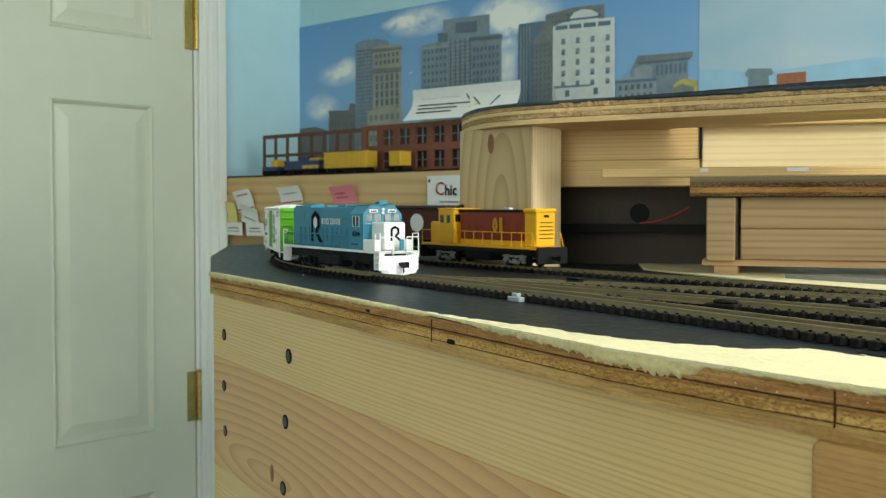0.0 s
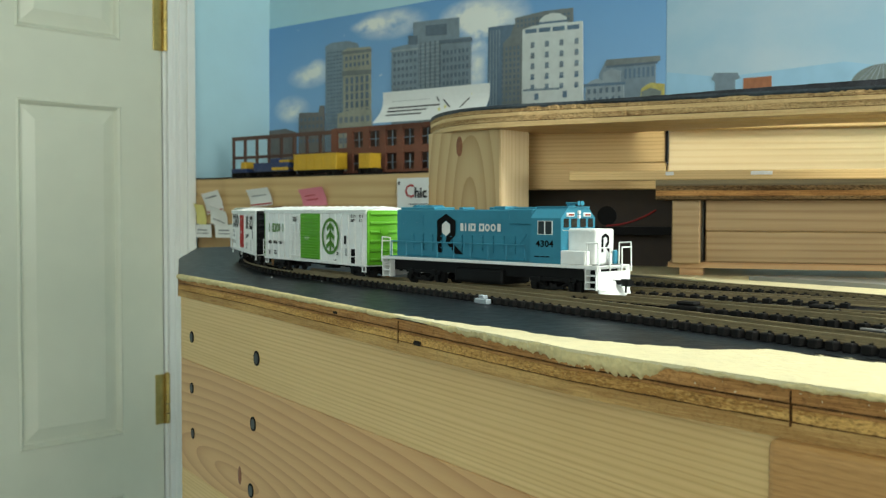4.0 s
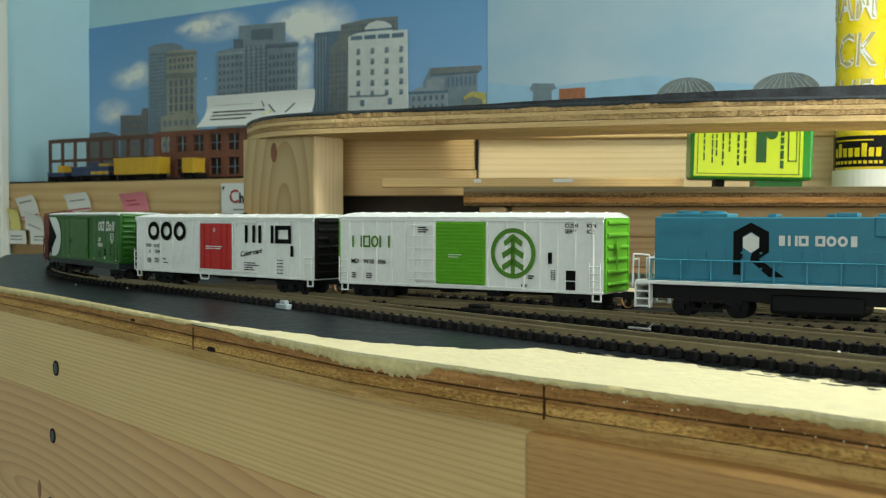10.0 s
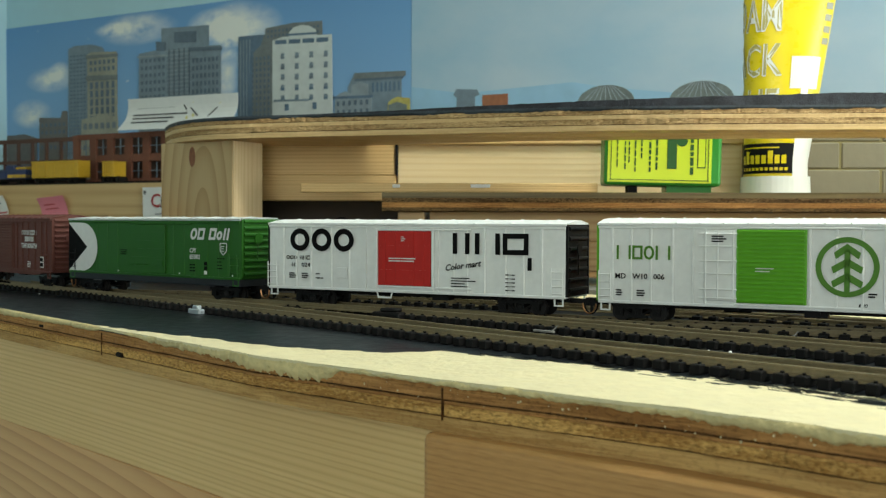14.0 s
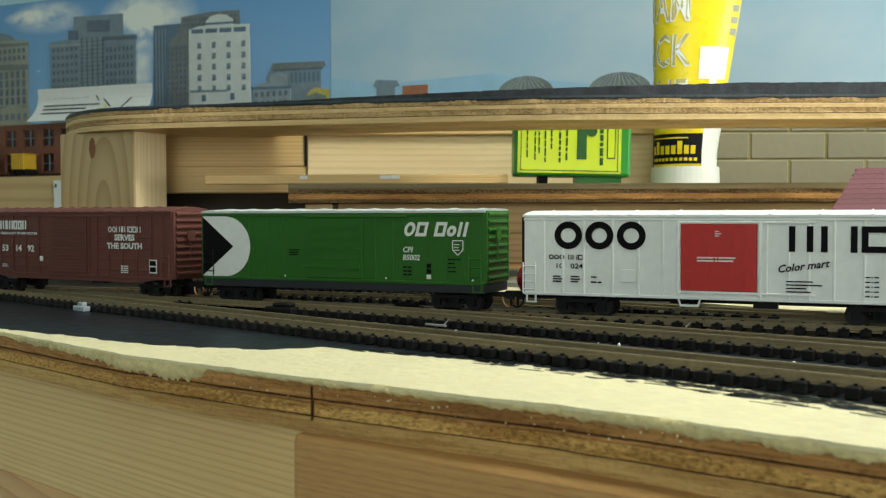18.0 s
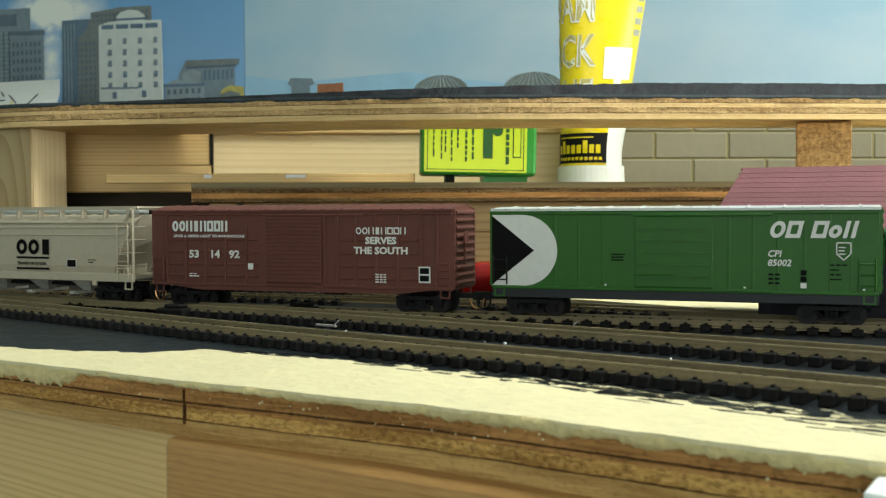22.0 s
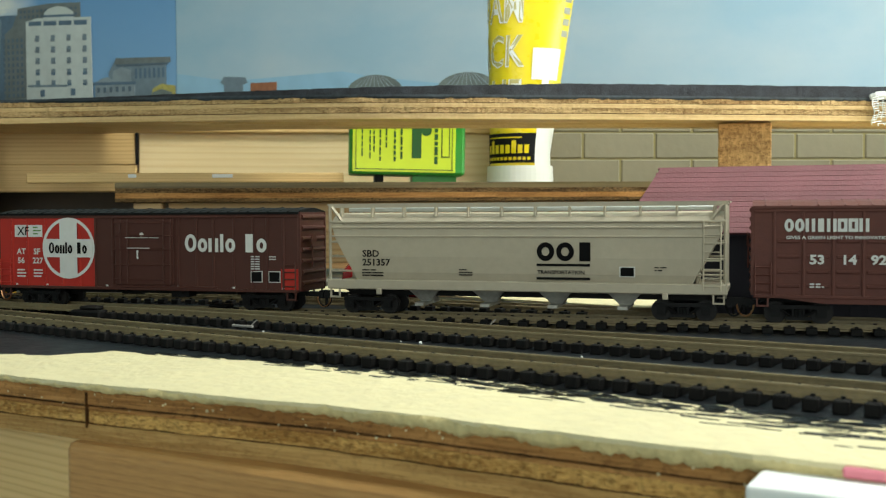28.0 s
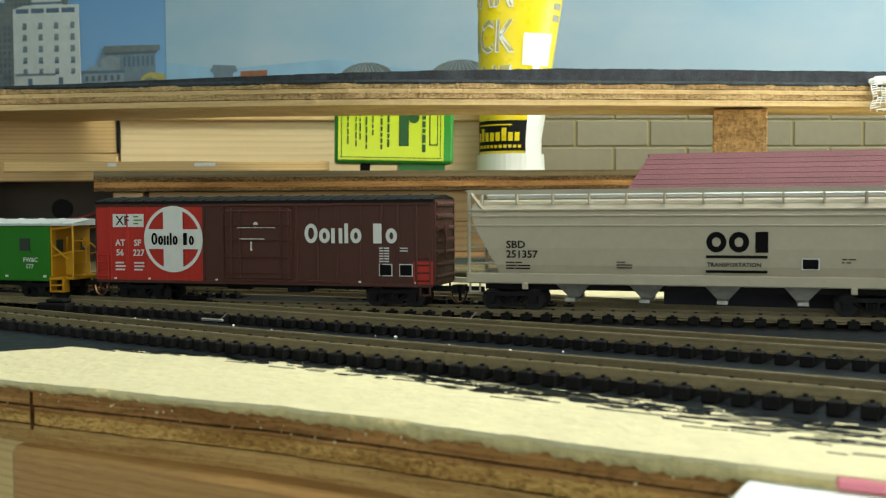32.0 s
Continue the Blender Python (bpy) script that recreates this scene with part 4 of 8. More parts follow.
def rough_edge(points, step, amount, seed, out=0.0, near=1):
    """The outline resampled and made uneven along its normal, which points to the aisle."""
    random.seed(seed)
    pts, res, drift = resample(points, step), [], 0.0
    for i, (x, y) in enumerate(pts):
        a, b = pts[max(i - 1, 0)], pts[min(i + 1, len(pts) - 1)]
        dx, dy = b[0] - a[0], b[1] - a[1]
        ln = math.hypot(dx, dy)
        nx, ny = dy / ln, -dx / ln
        drift = 0.8 * drift + random.uniform(-amount, amount) * 0.6
        res.append((x + nx * (out + drift), y + ny * (out + drift)))
    return res


EDGE = [(-0.206, 0.920), (-0.119, 0.768), (-0.046, 0.630), (-0.006, 0.554), (0.066, 0.420), (0.127, 0.335), (0.187, 0.262), (0.246, 0.172), (0.66, -0.42)]
BACK = [(1.75, 0.15), (0.62, 1.25), (-0.02, 1.87), (-0.12, 1.93), (-0.33, 1.60), (-0.275, 1.23)]
bench = thing("bench", "train table with black painted top and rough plywood edge", "table")
part("bench_top", prism(rough_edge(EDGE, 0.006, 0.0004, 3, -0.0004) + BACK, TABLE_Z - 0.0013, TABLE_Z), BLACK_TOP, bench)
for k, (za, zb, material, amount, out) in enumerate((
        (-0.0013, -0.0064, PLY_RED, 0.0004, 0.0), (-0.0064, -0.0072, PLY_DARK, 0.0004, -0.0010), (-0.0072, -0.0084, PLY_RED, 0.0005, -0.0002), (-0.0084, -0.0125, PLY_LIGHT, 0.0007, 0.0001),
        (-0.0125, -0.0130, PLY_DARK, 0.0003, -0.0008), (-0.0130, -0.0185, PLY_STRIP, 0.0003, 0.0003))):
    part("plywood_layer", prism(rough_edge(EDGE, 0.0018, amount, 11 + k, out) + BACK, TABLE_Z + zb, TABLE_Z + za), material, bench)
# dark saw lines across the edge
for p, ang, wide in (((-0.0065, 0.5535), -61, 0.00016), ((0.1262, 0.3342), -52, 0.00010)):
    part("edge_crack", box_bm(wide, 0.003, 0.0120, (0, 0.0023, -0.0081)), PLY_DARK, bench, m=Matrix.Translation((p[0] - 0.0006, p[1] - 0.0008, TABLE_Z)) @ pose(0, 0, 0, 0, 0, ang))
for p in ((-0.0455, 0.6285), (0.0035, 0.5335)):
    part("edge_hole", box_bm(0.0070, 0.0030, 0.0024, (0, 0, 0), 0.0008, 1), DARK, bench, m=Matrix.Translation((p[0] + 0.0010, p[1] + 0.0007, TABLE_Z - 0.0050 if p[0] < -0.02 else TABLE_Z - 0.0118)) @ pose(0, 0, 0, 0, 0, -61))

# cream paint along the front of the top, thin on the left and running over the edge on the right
CREAM_IN = [(-0.010, 0.563), (0.028, 0.512), (0.078, 0.446), (0.122, 0.412), (0.146, 0.414), (0.192, 0.366), (0.240, 0.292), (0.284, 0.210), (0.322, 0.143), (0.71, -0.40)]
front = rough_edge(EDGE[3:], 0.0035, 0.0009, 21, 0.0012)
random.seed(5)
inner = [(x + random.uniform(-0.0022, 0.0022), y + random.uniform(-0.0022, 0.0022)) for x, y in resample(CREAM_IN, 0.005)]
part("cream_paint", prism(front + inner[::-1], TABLE_Z - 0.0004, TABLE_Z + 0.0009), CREAM, bench, "cream filler painted along the edge")
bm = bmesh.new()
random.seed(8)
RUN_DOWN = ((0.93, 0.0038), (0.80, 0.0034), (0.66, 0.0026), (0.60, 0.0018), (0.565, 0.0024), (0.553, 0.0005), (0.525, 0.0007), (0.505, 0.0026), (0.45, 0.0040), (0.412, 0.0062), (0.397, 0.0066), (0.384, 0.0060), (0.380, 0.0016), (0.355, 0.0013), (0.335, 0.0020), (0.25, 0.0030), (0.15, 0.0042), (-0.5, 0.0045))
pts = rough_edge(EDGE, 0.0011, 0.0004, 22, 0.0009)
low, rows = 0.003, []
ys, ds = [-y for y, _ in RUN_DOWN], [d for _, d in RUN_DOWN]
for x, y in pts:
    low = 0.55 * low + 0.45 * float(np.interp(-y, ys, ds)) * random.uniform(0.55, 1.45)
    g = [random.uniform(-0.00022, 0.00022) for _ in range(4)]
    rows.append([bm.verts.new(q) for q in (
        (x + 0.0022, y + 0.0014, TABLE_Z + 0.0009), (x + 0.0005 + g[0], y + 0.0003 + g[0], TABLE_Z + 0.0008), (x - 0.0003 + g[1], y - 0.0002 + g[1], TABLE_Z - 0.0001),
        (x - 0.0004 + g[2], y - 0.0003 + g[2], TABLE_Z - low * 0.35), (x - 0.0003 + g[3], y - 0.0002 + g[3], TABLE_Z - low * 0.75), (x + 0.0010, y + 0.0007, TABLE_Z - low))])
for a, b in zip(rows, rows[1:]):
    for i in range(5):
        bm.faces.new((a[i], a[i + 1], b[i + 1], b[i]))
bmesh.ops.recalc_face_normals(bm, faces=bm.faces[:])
part("cream_run", bm, CREAM_RUN, bench, "rough cream filler run over the edge, darkened as shaded", smooth=True)
bm = bmesh.new()
random.seed(9)
near_pts = [p for p in pts if p[1] < 0.42]
for k in range(260):
    x, y = random.choice(near_pts)
    r = random.uniform(0.00015, 0.00055)
    bmesh.ops.create_icosphere(bm, subdivisions=1, radius=r, matrix=Matrix.Translation((x + 0.0009, y + 0.0006, TABLE_Z - 0.0012 - abs(random.gauss(0, 0.0035)))))
tagged(part("filler_crust", bm, CREAM, bench), kind="stuff")
# dry brush streaks at the inner side of the cream
bm = bmesh.new()
random.seed(14)
for k in range(420):
    t = 0.48 * random.random() ** 0.7
    i = int(t * (len(inner) - 2))
    x, y = inner[min(i, len(inner) - 1)]
    off = abs(random.gauss(0, 0.0005 + 0.008 * max(0, t - 0.22))) - 0.0008
    ang = -58 + random.uniform(-5, 5)
    ln = random.uniform(0.002, 0.009)
    quick_box(bm, ln, random.uniform(0.0004, 0.0012), 0.0003, Matrix.Translation((x + off * 0.83, y + off * 0.55, TABLE_Z + 0.0003)) @ pose(0, 0, 0, 0, 0, ang))
tagged(part("brush_work", bm, CREAM, bench), kind="stuff")
bm = bmesh.new()
for k in range(900):
    t = 0.49 - 0.29 * random.random() ** 1.5
    i = int(t * (len(inner) - 1))
    x, y = inner[i]
    off = abs(random.gauss(0, 0.001 + 0.045 * (t - 0.2)))
    quick_box(bm, random.uniform(0.0015, 0.012), random.uniform(0.0003, 0.0011), 0.0003, Matrix.Translation((x - off * 0.83, y - off * 0.55, TABLE_Z + 0.0009)) @ pose(0, 0, 0, 0, 0, -58 + random.uniform(-5, 5)))
tagged(part("worn_paint", bm, BLACK_TOP, bench), kind="stuff")

# pine fascia in glued strips, set a little back under the plywood
FM = Matrix.Translation((-0.2045, 0.917, TABLE_Z)) @ pose(0, 0, 0, 0, 0, -60.2)
KNOT_M = mat("dark_knot", (0.22, 0.085, 0.035), 0.6, vary=0.3, scale=120)
PINE_B = flat_sawn("pine_wide_grain", (0.63, 0.37, 0.155), (0.47, 0.245, 0.09), (0.135, 0, -0.150), (0.16, 1, 1), 42.0, 0.55, "Y", (25, 500, 500))
for z0, z1, material in ((-0.0185, -0.0729, PINE_PALE), (-0.0730, -0.1699, PINE_B), (-0.1700, -0.26, PINE_PALE)):
    part("fascia_board", box_bm(0.663, 0.020, z0 - z1, (0.3315, 0.0115, (z0 + z1) / 2), 0.0006, 1), material, bench, m=FM)
part("end_board", box_bm(0.020, 0.45, 0.245, (0.0101, 0.226, -0.1378)), PINE_PALE, bench, m=FM @ pose(0, 0, 0, 0, 0, 30) @ Matrix.Translation((0.0, 0.024, 0)))
SCREW = mat("dark_screw_steel", (0.06, 0.06, 0.058), 0.45, 0.7, vary=0.4, scale=300)
for x, z, r in ((0.0308, -0.0516, 0.0050), (0.0298, -0.0957, 0.0048), (0.032, -0.1345, 0.0046), (0.1816, -0.0515, 0.0056), (0.1741, -0.1013, 0.0054), (0.1687, -0.1524, 0.0054)):
    s = part("screw_hole", add_cyl(bmesh.new(), r, 0.0012, (x, 0.0016, z), "Y", 18), DARK, bench, m=FM)
    bm = bmesh.new()
    add_cyl(bm, r * 0.72, 0.0012, (x + 0.0005, 0.0012, z), "Y", 14)
    part("screw_head", bm, SCREW, s)
bm = bmesh.new()
bmesh.ops.create_uvsphere(bm, u_segments=14, v_segments=8, radius=1, matrix=Matrix.Translation((0.1449, 0.0018, -0.1462)) @ Matrix.Diagonal((0.0042, 0.001, 0.0075, 1)))
part("knot", bm, KNOT_M, bench, "brown knot in the pine", m=FM)
part("fascia_board", box_bm(0.70, 0.018, 0.20, (0.35, 0.0265, -0.100)), PINE_PALE, bench, m=Matrix.Translation((0.1195, 0.338, EYE - 0.0772)) @ pose(0, 0, 0, 0, 0, -54.5))
# rounded beech board screwed on the fascia
part("beech_board", box_bm(0.62, 0.016, 0.11, (0.31, 0.008, -0.055), 0.0035, 3), BEECH, bench, "rounded beech board on the fascia", m=Matrix.Translation((0.1195, 0.338, EYE - 0.077)) @ pose(0, 0, 0, 0, 0, -54.5))
for x, y in ((0.05, 1.0), (1.2, 0.15), (0.62, -0.25), (0.0, 1.6)):
    part("table_leg", box_bm(0.08, 0.04, TABLE_Z - 0.016, (x, y, (TABLE_Z - 0.016) / 2), 0.002), PINE_PALE, bench)

# cream painted area and grey strip on the far part of the top
tray = solid("painted_patch", prism(rough_edge([(0.186, 0.965), (0.296, 0.690), (0.372, 0.638), (0.452, 0.470)], 0.008, 0.001, 41) + [(1.2, 0.12), (1.1, 0.60), (0.60, 1.05), (0.22, 1.2)], TABLE_Z, TABLE_Z + 0.0012), CREAM, "cream painted patch on the black bench top", "paint patch")
bm = prism([(0.275, 0.835), (0.440, 0.600), (0.60, 0.44), (0.64, 0.48), (0.46, 0.68), (0.33, 0.84)], TABLE_Z + 0.0012, TABLE_Z + 0.0045)
solid("grey_board", bm, mat("grey_card", (0.22, 0.22, 0.20), 0.6, vary=0.1, scale=40), "flat grey card strip lying on the bench", "card strip")

# red handled screwdriver lying on the far part
RED_H = mat("clear_red_handle", (0.42, 0.012, 0.012), 0.15, vary=0.05)
RED_H.node_tree.nodes["Principled BSDF"].inputs["Transmission Weight"].default_value = 0.35
drv = thing("screwdriver", "screwdriver with clear red plastic handle", "tool", Matrix.Translation((0.3285, 0.640, TABLE_Z + 0.0135)) @ pose(0, 0, 0, 0, 0, -57))
bm = bmesh.new()
prof = [(0.0, 0.0), (0.001, 0.006), (0.004, 0.0095), (0.009, 0.0103), (0.014, 0.0088), (0.019, 0.0085), (0.030, 0.0108), (0.052, 0.0122), (0.070, 0.0112), (0.082, 0.008), (0.084, 0.0)]
spin = []
for x, r in prof:
    spin.append([bm.verts.new((x, r * math.cos(k * math.pi / 10), r * math.sin(k * math.pi / 10))) for k in range(20)] if r else [bm.verts.new((x, 0, 0))])
for a, b in zip(spin, spin[1:]):
    for k in range(20):
        j = (k + 1) % 20
        if len(a) == 1:
            bm.faces.new((a[0], b[k], b[j]))
        elif len(b) == 1:
            bm.faces.new((a[k], b[0], a[j]))
        else:
            bm.faces.new((a[k], b[k], b[j], a[j]))
bmesh.ops.recalc_face_normals(bm, faces=bm.faces[:])
part("handle", bm, RED_H, drv, smooth=True)
part("shaft", add_cyl(bmesh.new(), 0.0025, 0.10, (0.136, 0, 0), "X", 12), RAIL, drv)

# ---- upper deck ----
DECK = [(0.018, 0.985), (0.020, 0.940), (0.034, 0.885), (0.072, 0.840), (0.16, 0.788), (0.30, 0.722), (0.454, 0.668), (0.62, 0.612), (0.778, 0.562), (1.30, 0.39)]
DECKB = [(1.33, 0.47), (0.80, 0.635), (0.48, 0.750), (0.32, 0.815), (0.20, 0.89), (0.12, 1.00), (0.06, 1.05)]
DZ = EYE + 0.069


def smooth_line(points, step=0.012):
    """A rounded line through the points."""
    out = []
    p = [points[0], *points, points[-1]]
    for i in range(1, len(p) - 2):
        a, b, c, d = (np.array(q) for q in p[i - 1:i + 3])
        n = max(2, int(np.linalg.norm(c - b) / step))
        for k in range(n):
            t = k / n
            out.append(tuple(0.5 * (2 * b + (c - a) * t + (2 * a - 5 * b + 4 * c - d) * t * t + (3 * b - a - 3 * c + d) * t ** 3)))
    return out + [points[-1]]


DLINE = smooth_line(DECK)


def climb(bm):
    """The deck swings back and climbs towards its curved end."""
    for v in bm.verts:
        s = max(0.0, min(1.0, (0.45 - v.co.x) / 0.36))
        s = s * s * (3 - 2 * s)
        v.co = Vector((v.co.x * (1 + 0.15 * s), v.co.y * (1 + 0.15 * s), EYE + (v.co.z - EYE) * (1 + 0.11 * s)))
    return bm


PLY_PALE = wood("ply_pale_layer", (0.66, 0.46, 0.215), (0.52, 0.33, 0.13), ring=260, along=14.0, bump=0.3, distort=2.0, mixed=0.3)
PLY_TAN = ply_edge("ply_torn_pale_layer", (0.62, 0.425, 0.20), (0.32, 0.185, 0.075), 0.4)
deck = thing("upper_deck", "raised curved plywood deck with black roadbed on posts", "deck")
for k, (za, zb, material, amount, out) in enumerate(((0.0, 0.0042, PLY_PALE, 0.0003, -0.0002), (0.0042, 0.0047, PLY_DARK, 0.0005, -0.0006), (0.0047, 0.0088, PLY_TAN, 0.0006, 0.0), (0.0088, 0.0119, PLY_PALE, 0.0004, 0.0002), (0.0119, 0.0123, PLY_DARK, 0.0005, -0.0002), (0.0123, 0.0158, PLY_TAN, 0.0008, -0.0001))):
    part("plywood_layer", climb(prism(rough_edge(DLINE, 0.0018, amount, 51 + k, out) + DECKB, DZ + za, DZ + zb)), material, deck)
ASPH = mat("grey_black_roadbed", (0.028, 0.037, 0.045), 0.5, vary=0.6, scale=120, bump=0.4, bump_scale=300)
BALLAST = mat("black_ballast", (0.022, 0.024, 0.030), 0.7, vary=0.9, scale=420, bump=0.6, bump_scale=1400)
bm = bmesh.new()
random.seed(62)
drip, rows = 0.0008, []
for x, y in rough_edge(DLINE, 0.0022, 0.0004, 61, 0.0006):
    drip = 0.8 * drip + 0.2 * random.uniform(-0.0002, 0.0014)
    rows.append([bm.verts.new(q) for q in ((x, y + 0.004, DZ + 0.0186), (x, y, DZ + 0.0182), (x, y - 0.0002, DZ + 0.0166), (x, y + 0.0006, DZ + 0.0157 - drip))])
for a, b in zip(rows, rows[1:]):
    for i in range(3):
        bm.faces.new((a[i], a[i + 1], b[i + 1], b[i]))
bmesh.ops.recalc_face_normals(bm, faces=bm.faces[:])
part("roadbed_lip", climb(bm), ASPH, deck, "black paint run over the plywood edge")
part("roadbed", climb(prism(rough_edge(DLINE, 0.004, 0.0005, 61, -0.0012) + DECKB, DZ + 0.0158, DZ + 0.0184)), ASPH, deck, "rough grey black roadbed")


def rising(bm):
    """The ballast grows from nothing at the curved end to its full height."""
    for v in bm.verts:
        s = max(0.0, min(1.0, (v.co.x - 0.10) / 0.42))
        if v.co.z > DZ + 0.02:
            v.co.z = DZ + 0.0190 + (v.co.z - DZ - 0.0190) * s + random.uniform(-0.0004, 0.0004)
    return climb(bm)


random.seed(65)
bed = rough_edge(DLINE[4:], 0.003, 0.0005, 63, -0.017)
bed2 = rough_edge(DLINE[4:], 0.003, 0.0005, 64, -0.058)
part("ballast_strip", rising(prism(bed + bed2[::-1], DZ + 0.0184, DZ + 0.0290)), BALLAST, deck, "black ballast shoulder of the upper line")
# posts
# pine post colours hold the light: side darkened as shaded, front paler as lit
KNOTTY = flat_sawn("knotty_pine_shaded", (0.53, 0.385, 0.195), (0.39, 0.255, 0.105), (0, 0.040, EYE - 0.010), (1, 1, 0.30), 26.0)
POST_LIT = wood("post_lit_face", (0.70, 0.55, 0.33), (0.60, 0.44, 0.24), ring=190, along=6.0, axis="Z")


def post(corner, ang, width, deep, z0, z1, ma, mb, label):
    """A squared post; its front face runs from the corner at that angle."""
    m = Matrix.Translation((*corner, 0)) @ pose(0, 0, 0, 0, 0, ang)
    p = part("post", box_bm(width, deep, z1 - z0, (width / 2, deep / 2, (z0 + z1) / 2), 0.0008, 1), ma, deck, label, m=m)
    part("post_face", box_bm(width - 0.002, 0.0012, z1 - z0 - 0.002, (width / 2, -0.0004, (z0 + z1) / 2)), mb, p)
    return p, m


p1, pm = post((0.0835, 0.9795), 42, 0.0405, 0.100, TABLE_Z, EYE + 0.0764, KNOTTY, POST_LIT, "pine post with a brown knot")
bm = bmesh.new()
bmesh.ops.create_uvsphere(bm, u_segments=12, v_segments=8, radius=1, matrix=Matrix.Translation((0.0, 0.055, EYE + 0.062)) @ Matrix.Diagonal((0.0006, 0.0045, 0.010, 1)))
part("knot", bm, KNOT_M, p1)
post((0.645, 0.637), -40, 0.041, 0.038, TABLE_Z, DZ, OAK, OAK, "rough sawn post under the deck")
post((1.15, 0.47), -18, 0.040, 0.038, TABLE_Z, DZ, OAK, OAK, "rough sawn post under the deck")

# ---- boards, ledge and things under the deck: local x along the deck, y to the back ----
UD = Matrix.Translation((0.30, 0.722, 0)) @ pose(0, 0, 0, 0, 0, -18.97)
PALE_BOARD = wood("pale_spruce_board", (0.84, 0.66, 0.37), (0.74, 0.54, 0.27), ring=110, along=3.0)
frame_w = thing("back_boards", "pale pine boards closing the back of the deck", "wood panel", UD)
part("board", box_bm(0.150, 0.018, 0.040, (-0.216, 0.249, EYE + 0.066), 0.0008, 1), PINE_PALE, frame_w)
part("board", box_bm(0.150, 0.018, 0.026, (-0.216, 0.250, EYE + 0.0330), 0.0008, 1), PINE_PALE, frame_w)
part("board", box_bm(0.339, 0.018, 0.068, (0.0305, 0.252, EYE + 0.052), 0.0008, 1), PALE_BOARD, frame_w)
part("top_batten", box_bm(0.339, 0.006, 0.010, (0.0305, 0.2395, EYE + 0.081), 0.001, 1), PINE_PALE, frame_w)
part("seam", box_bm(0.0022, 0.004, 0.040, (-0.1402, 0.241, EYE + 0.066)), DARK, frame_w)
lath = thing("lath", "thin pine lath with paint spots", "wood strip", UD)
part("strip", box_bm(0.275, 0.012, 0.0088, (-0.0825, 0.166, EYE + 0.0305), 0.0008, 1), PINE_PALE, lath)
for x, w in ((-0.130, 0.007), (-0.055, 0.012), (-0.046, 0.006)):
    part("paint_spot", box_bm(w, 0.0008, 0.0032, (x, 0.1598, EYE + 0.0322), 0.0004, 1), PAPER, lath)
# weathered ply, its colours taken darker for the shade below the deck
WEATHERED_SHADED = ply_edge("weathered_shaded_ply_edge", (0.25, 0.155, 0.065), (0.085, 0.045, 0.016), 0.7)
OLIVE_PLY = wood("weathered_shaded_ply_face", (0.17, 0.125, 0.05), (0.10, 0.07, 0.027), ring=150, along=6.0, bump=0.6)
ledge = thing("plywood_ledge", "weathered plywood ledge, coloured dark as shaded by the deck", "shelf", UD)
for k, (za, zb, material) in enumerate(((0.009, 0.012, WEATHERED_SHADED), (0.012, 0.0165, PLY_RED), (0.0165, 0.0205, WEATHERED_SHADED), (0.0205, 0.0255, OLIVE_PLY))):
    front_l = rough_edge([(-0.139, 0.130), (1.10, 0.130)], 0.006, 0.0007, 71 + k)
    part("plywood_layer", prism(front_l + [(1.10, 0.30), (-0.139, 0.30)], EYE + za, EYE + zb), material, ledge)
# pine in a darker tone that imitates the shade under the ledge
SHADED_PINE = wood("shaded_pine", (0.42, 0.28, 0.13), (0.28, 0.165, 0.065), ring=140, along=3.0)
sup = thing("ledge_frame", "pine frame carrying the plywood ledge", "wood frame", UD)
part("leg", box_bm(0.024, 0.05, 0.055, (-0.114, 0.165, EYE - 0.0190), 0.001, 1), SHADED_PINE, sup)
part("board", box_bm(0.80, 0.018, 0.0268, (0.302, 0.160, EYE - 0.0049), 0.0006, 1), SHADED_PINE, sup)
part("board", box_bm(0.80, 0.018, 0.027, (0.302, 0.161, EYE - 0.0320), 0.001, 1), SHADED_PINE, sup)
part("foot_rail", box_bm(0.86, 0.03, 0.005, (0.30, 0.165, EYE - 0.0482)), PINE_PINK, sup)
for x in (-0.11, 0.68):
    part("block", box_bm(0.02, 0.025, 0.010, (x, 0.165, EYE - 0.0550)), PINE_PINK, sup)
panel = thing("dark_panel", "dark brown panel with a round hole and red wire", "panel", UD)
part("board", box_bm(0.24, 0.012, 0.085, (-0.185, 0.30, EYE - 0.0165)), mat("dark_stained_board", (0.04, 0.026, 0.016), 0.7, vary=0.3, scale=30), panel)
part("hole", add_cyl(bmesh.new(), 0.010, 0.002, (-0.205, 0.2932, EYE - 0.006), "Y", 20), TIE, panel)
part("wire", sweep([(-0.205 + 0.05 * k / 9, 0.292, EYE - 0.016 + 0.016 * (k / 9) ** 2) for k in range(10)], 0.0009), RED_INK, panel)
part("sill", box_bm(0.23, 0.02, 0.008, (-0.185, 0.280, EYE - 0.021)), TIE, panel)

# stacked cream blocks
BLOCK = mat("cream_block", (0.205, 0.18, 0.115), 0.7, vary=0.06, scale=30, bump=0.3, random_tint=0.06)
blocks = thing("block_stack", "stack of cream blocks under the deck", "blocks", UD)
bmesh_block = mesh_of("block", box_bm(0.0735, 0.03, 0.0262, (0, 0, 0), 0.0014, 1), BLOCK)
for row in range(3):
    for k in range(9):
        part("block", bmesh_block, None, blocks, m=Matrix.Translation((0.225 + k * 0.0752 + (0.036 if row % 2 else 0), 0.275, EYE + 0.0255 + 0.0133 + row * 0.0270)))
part("mortar", box_bm(0.76, 0.0284, 0.080, (0.54, 0.2755, EYE + 0.0660)), mat("yellow_joint", (0.24, 0.20, 0.08), 0.8), blocks)

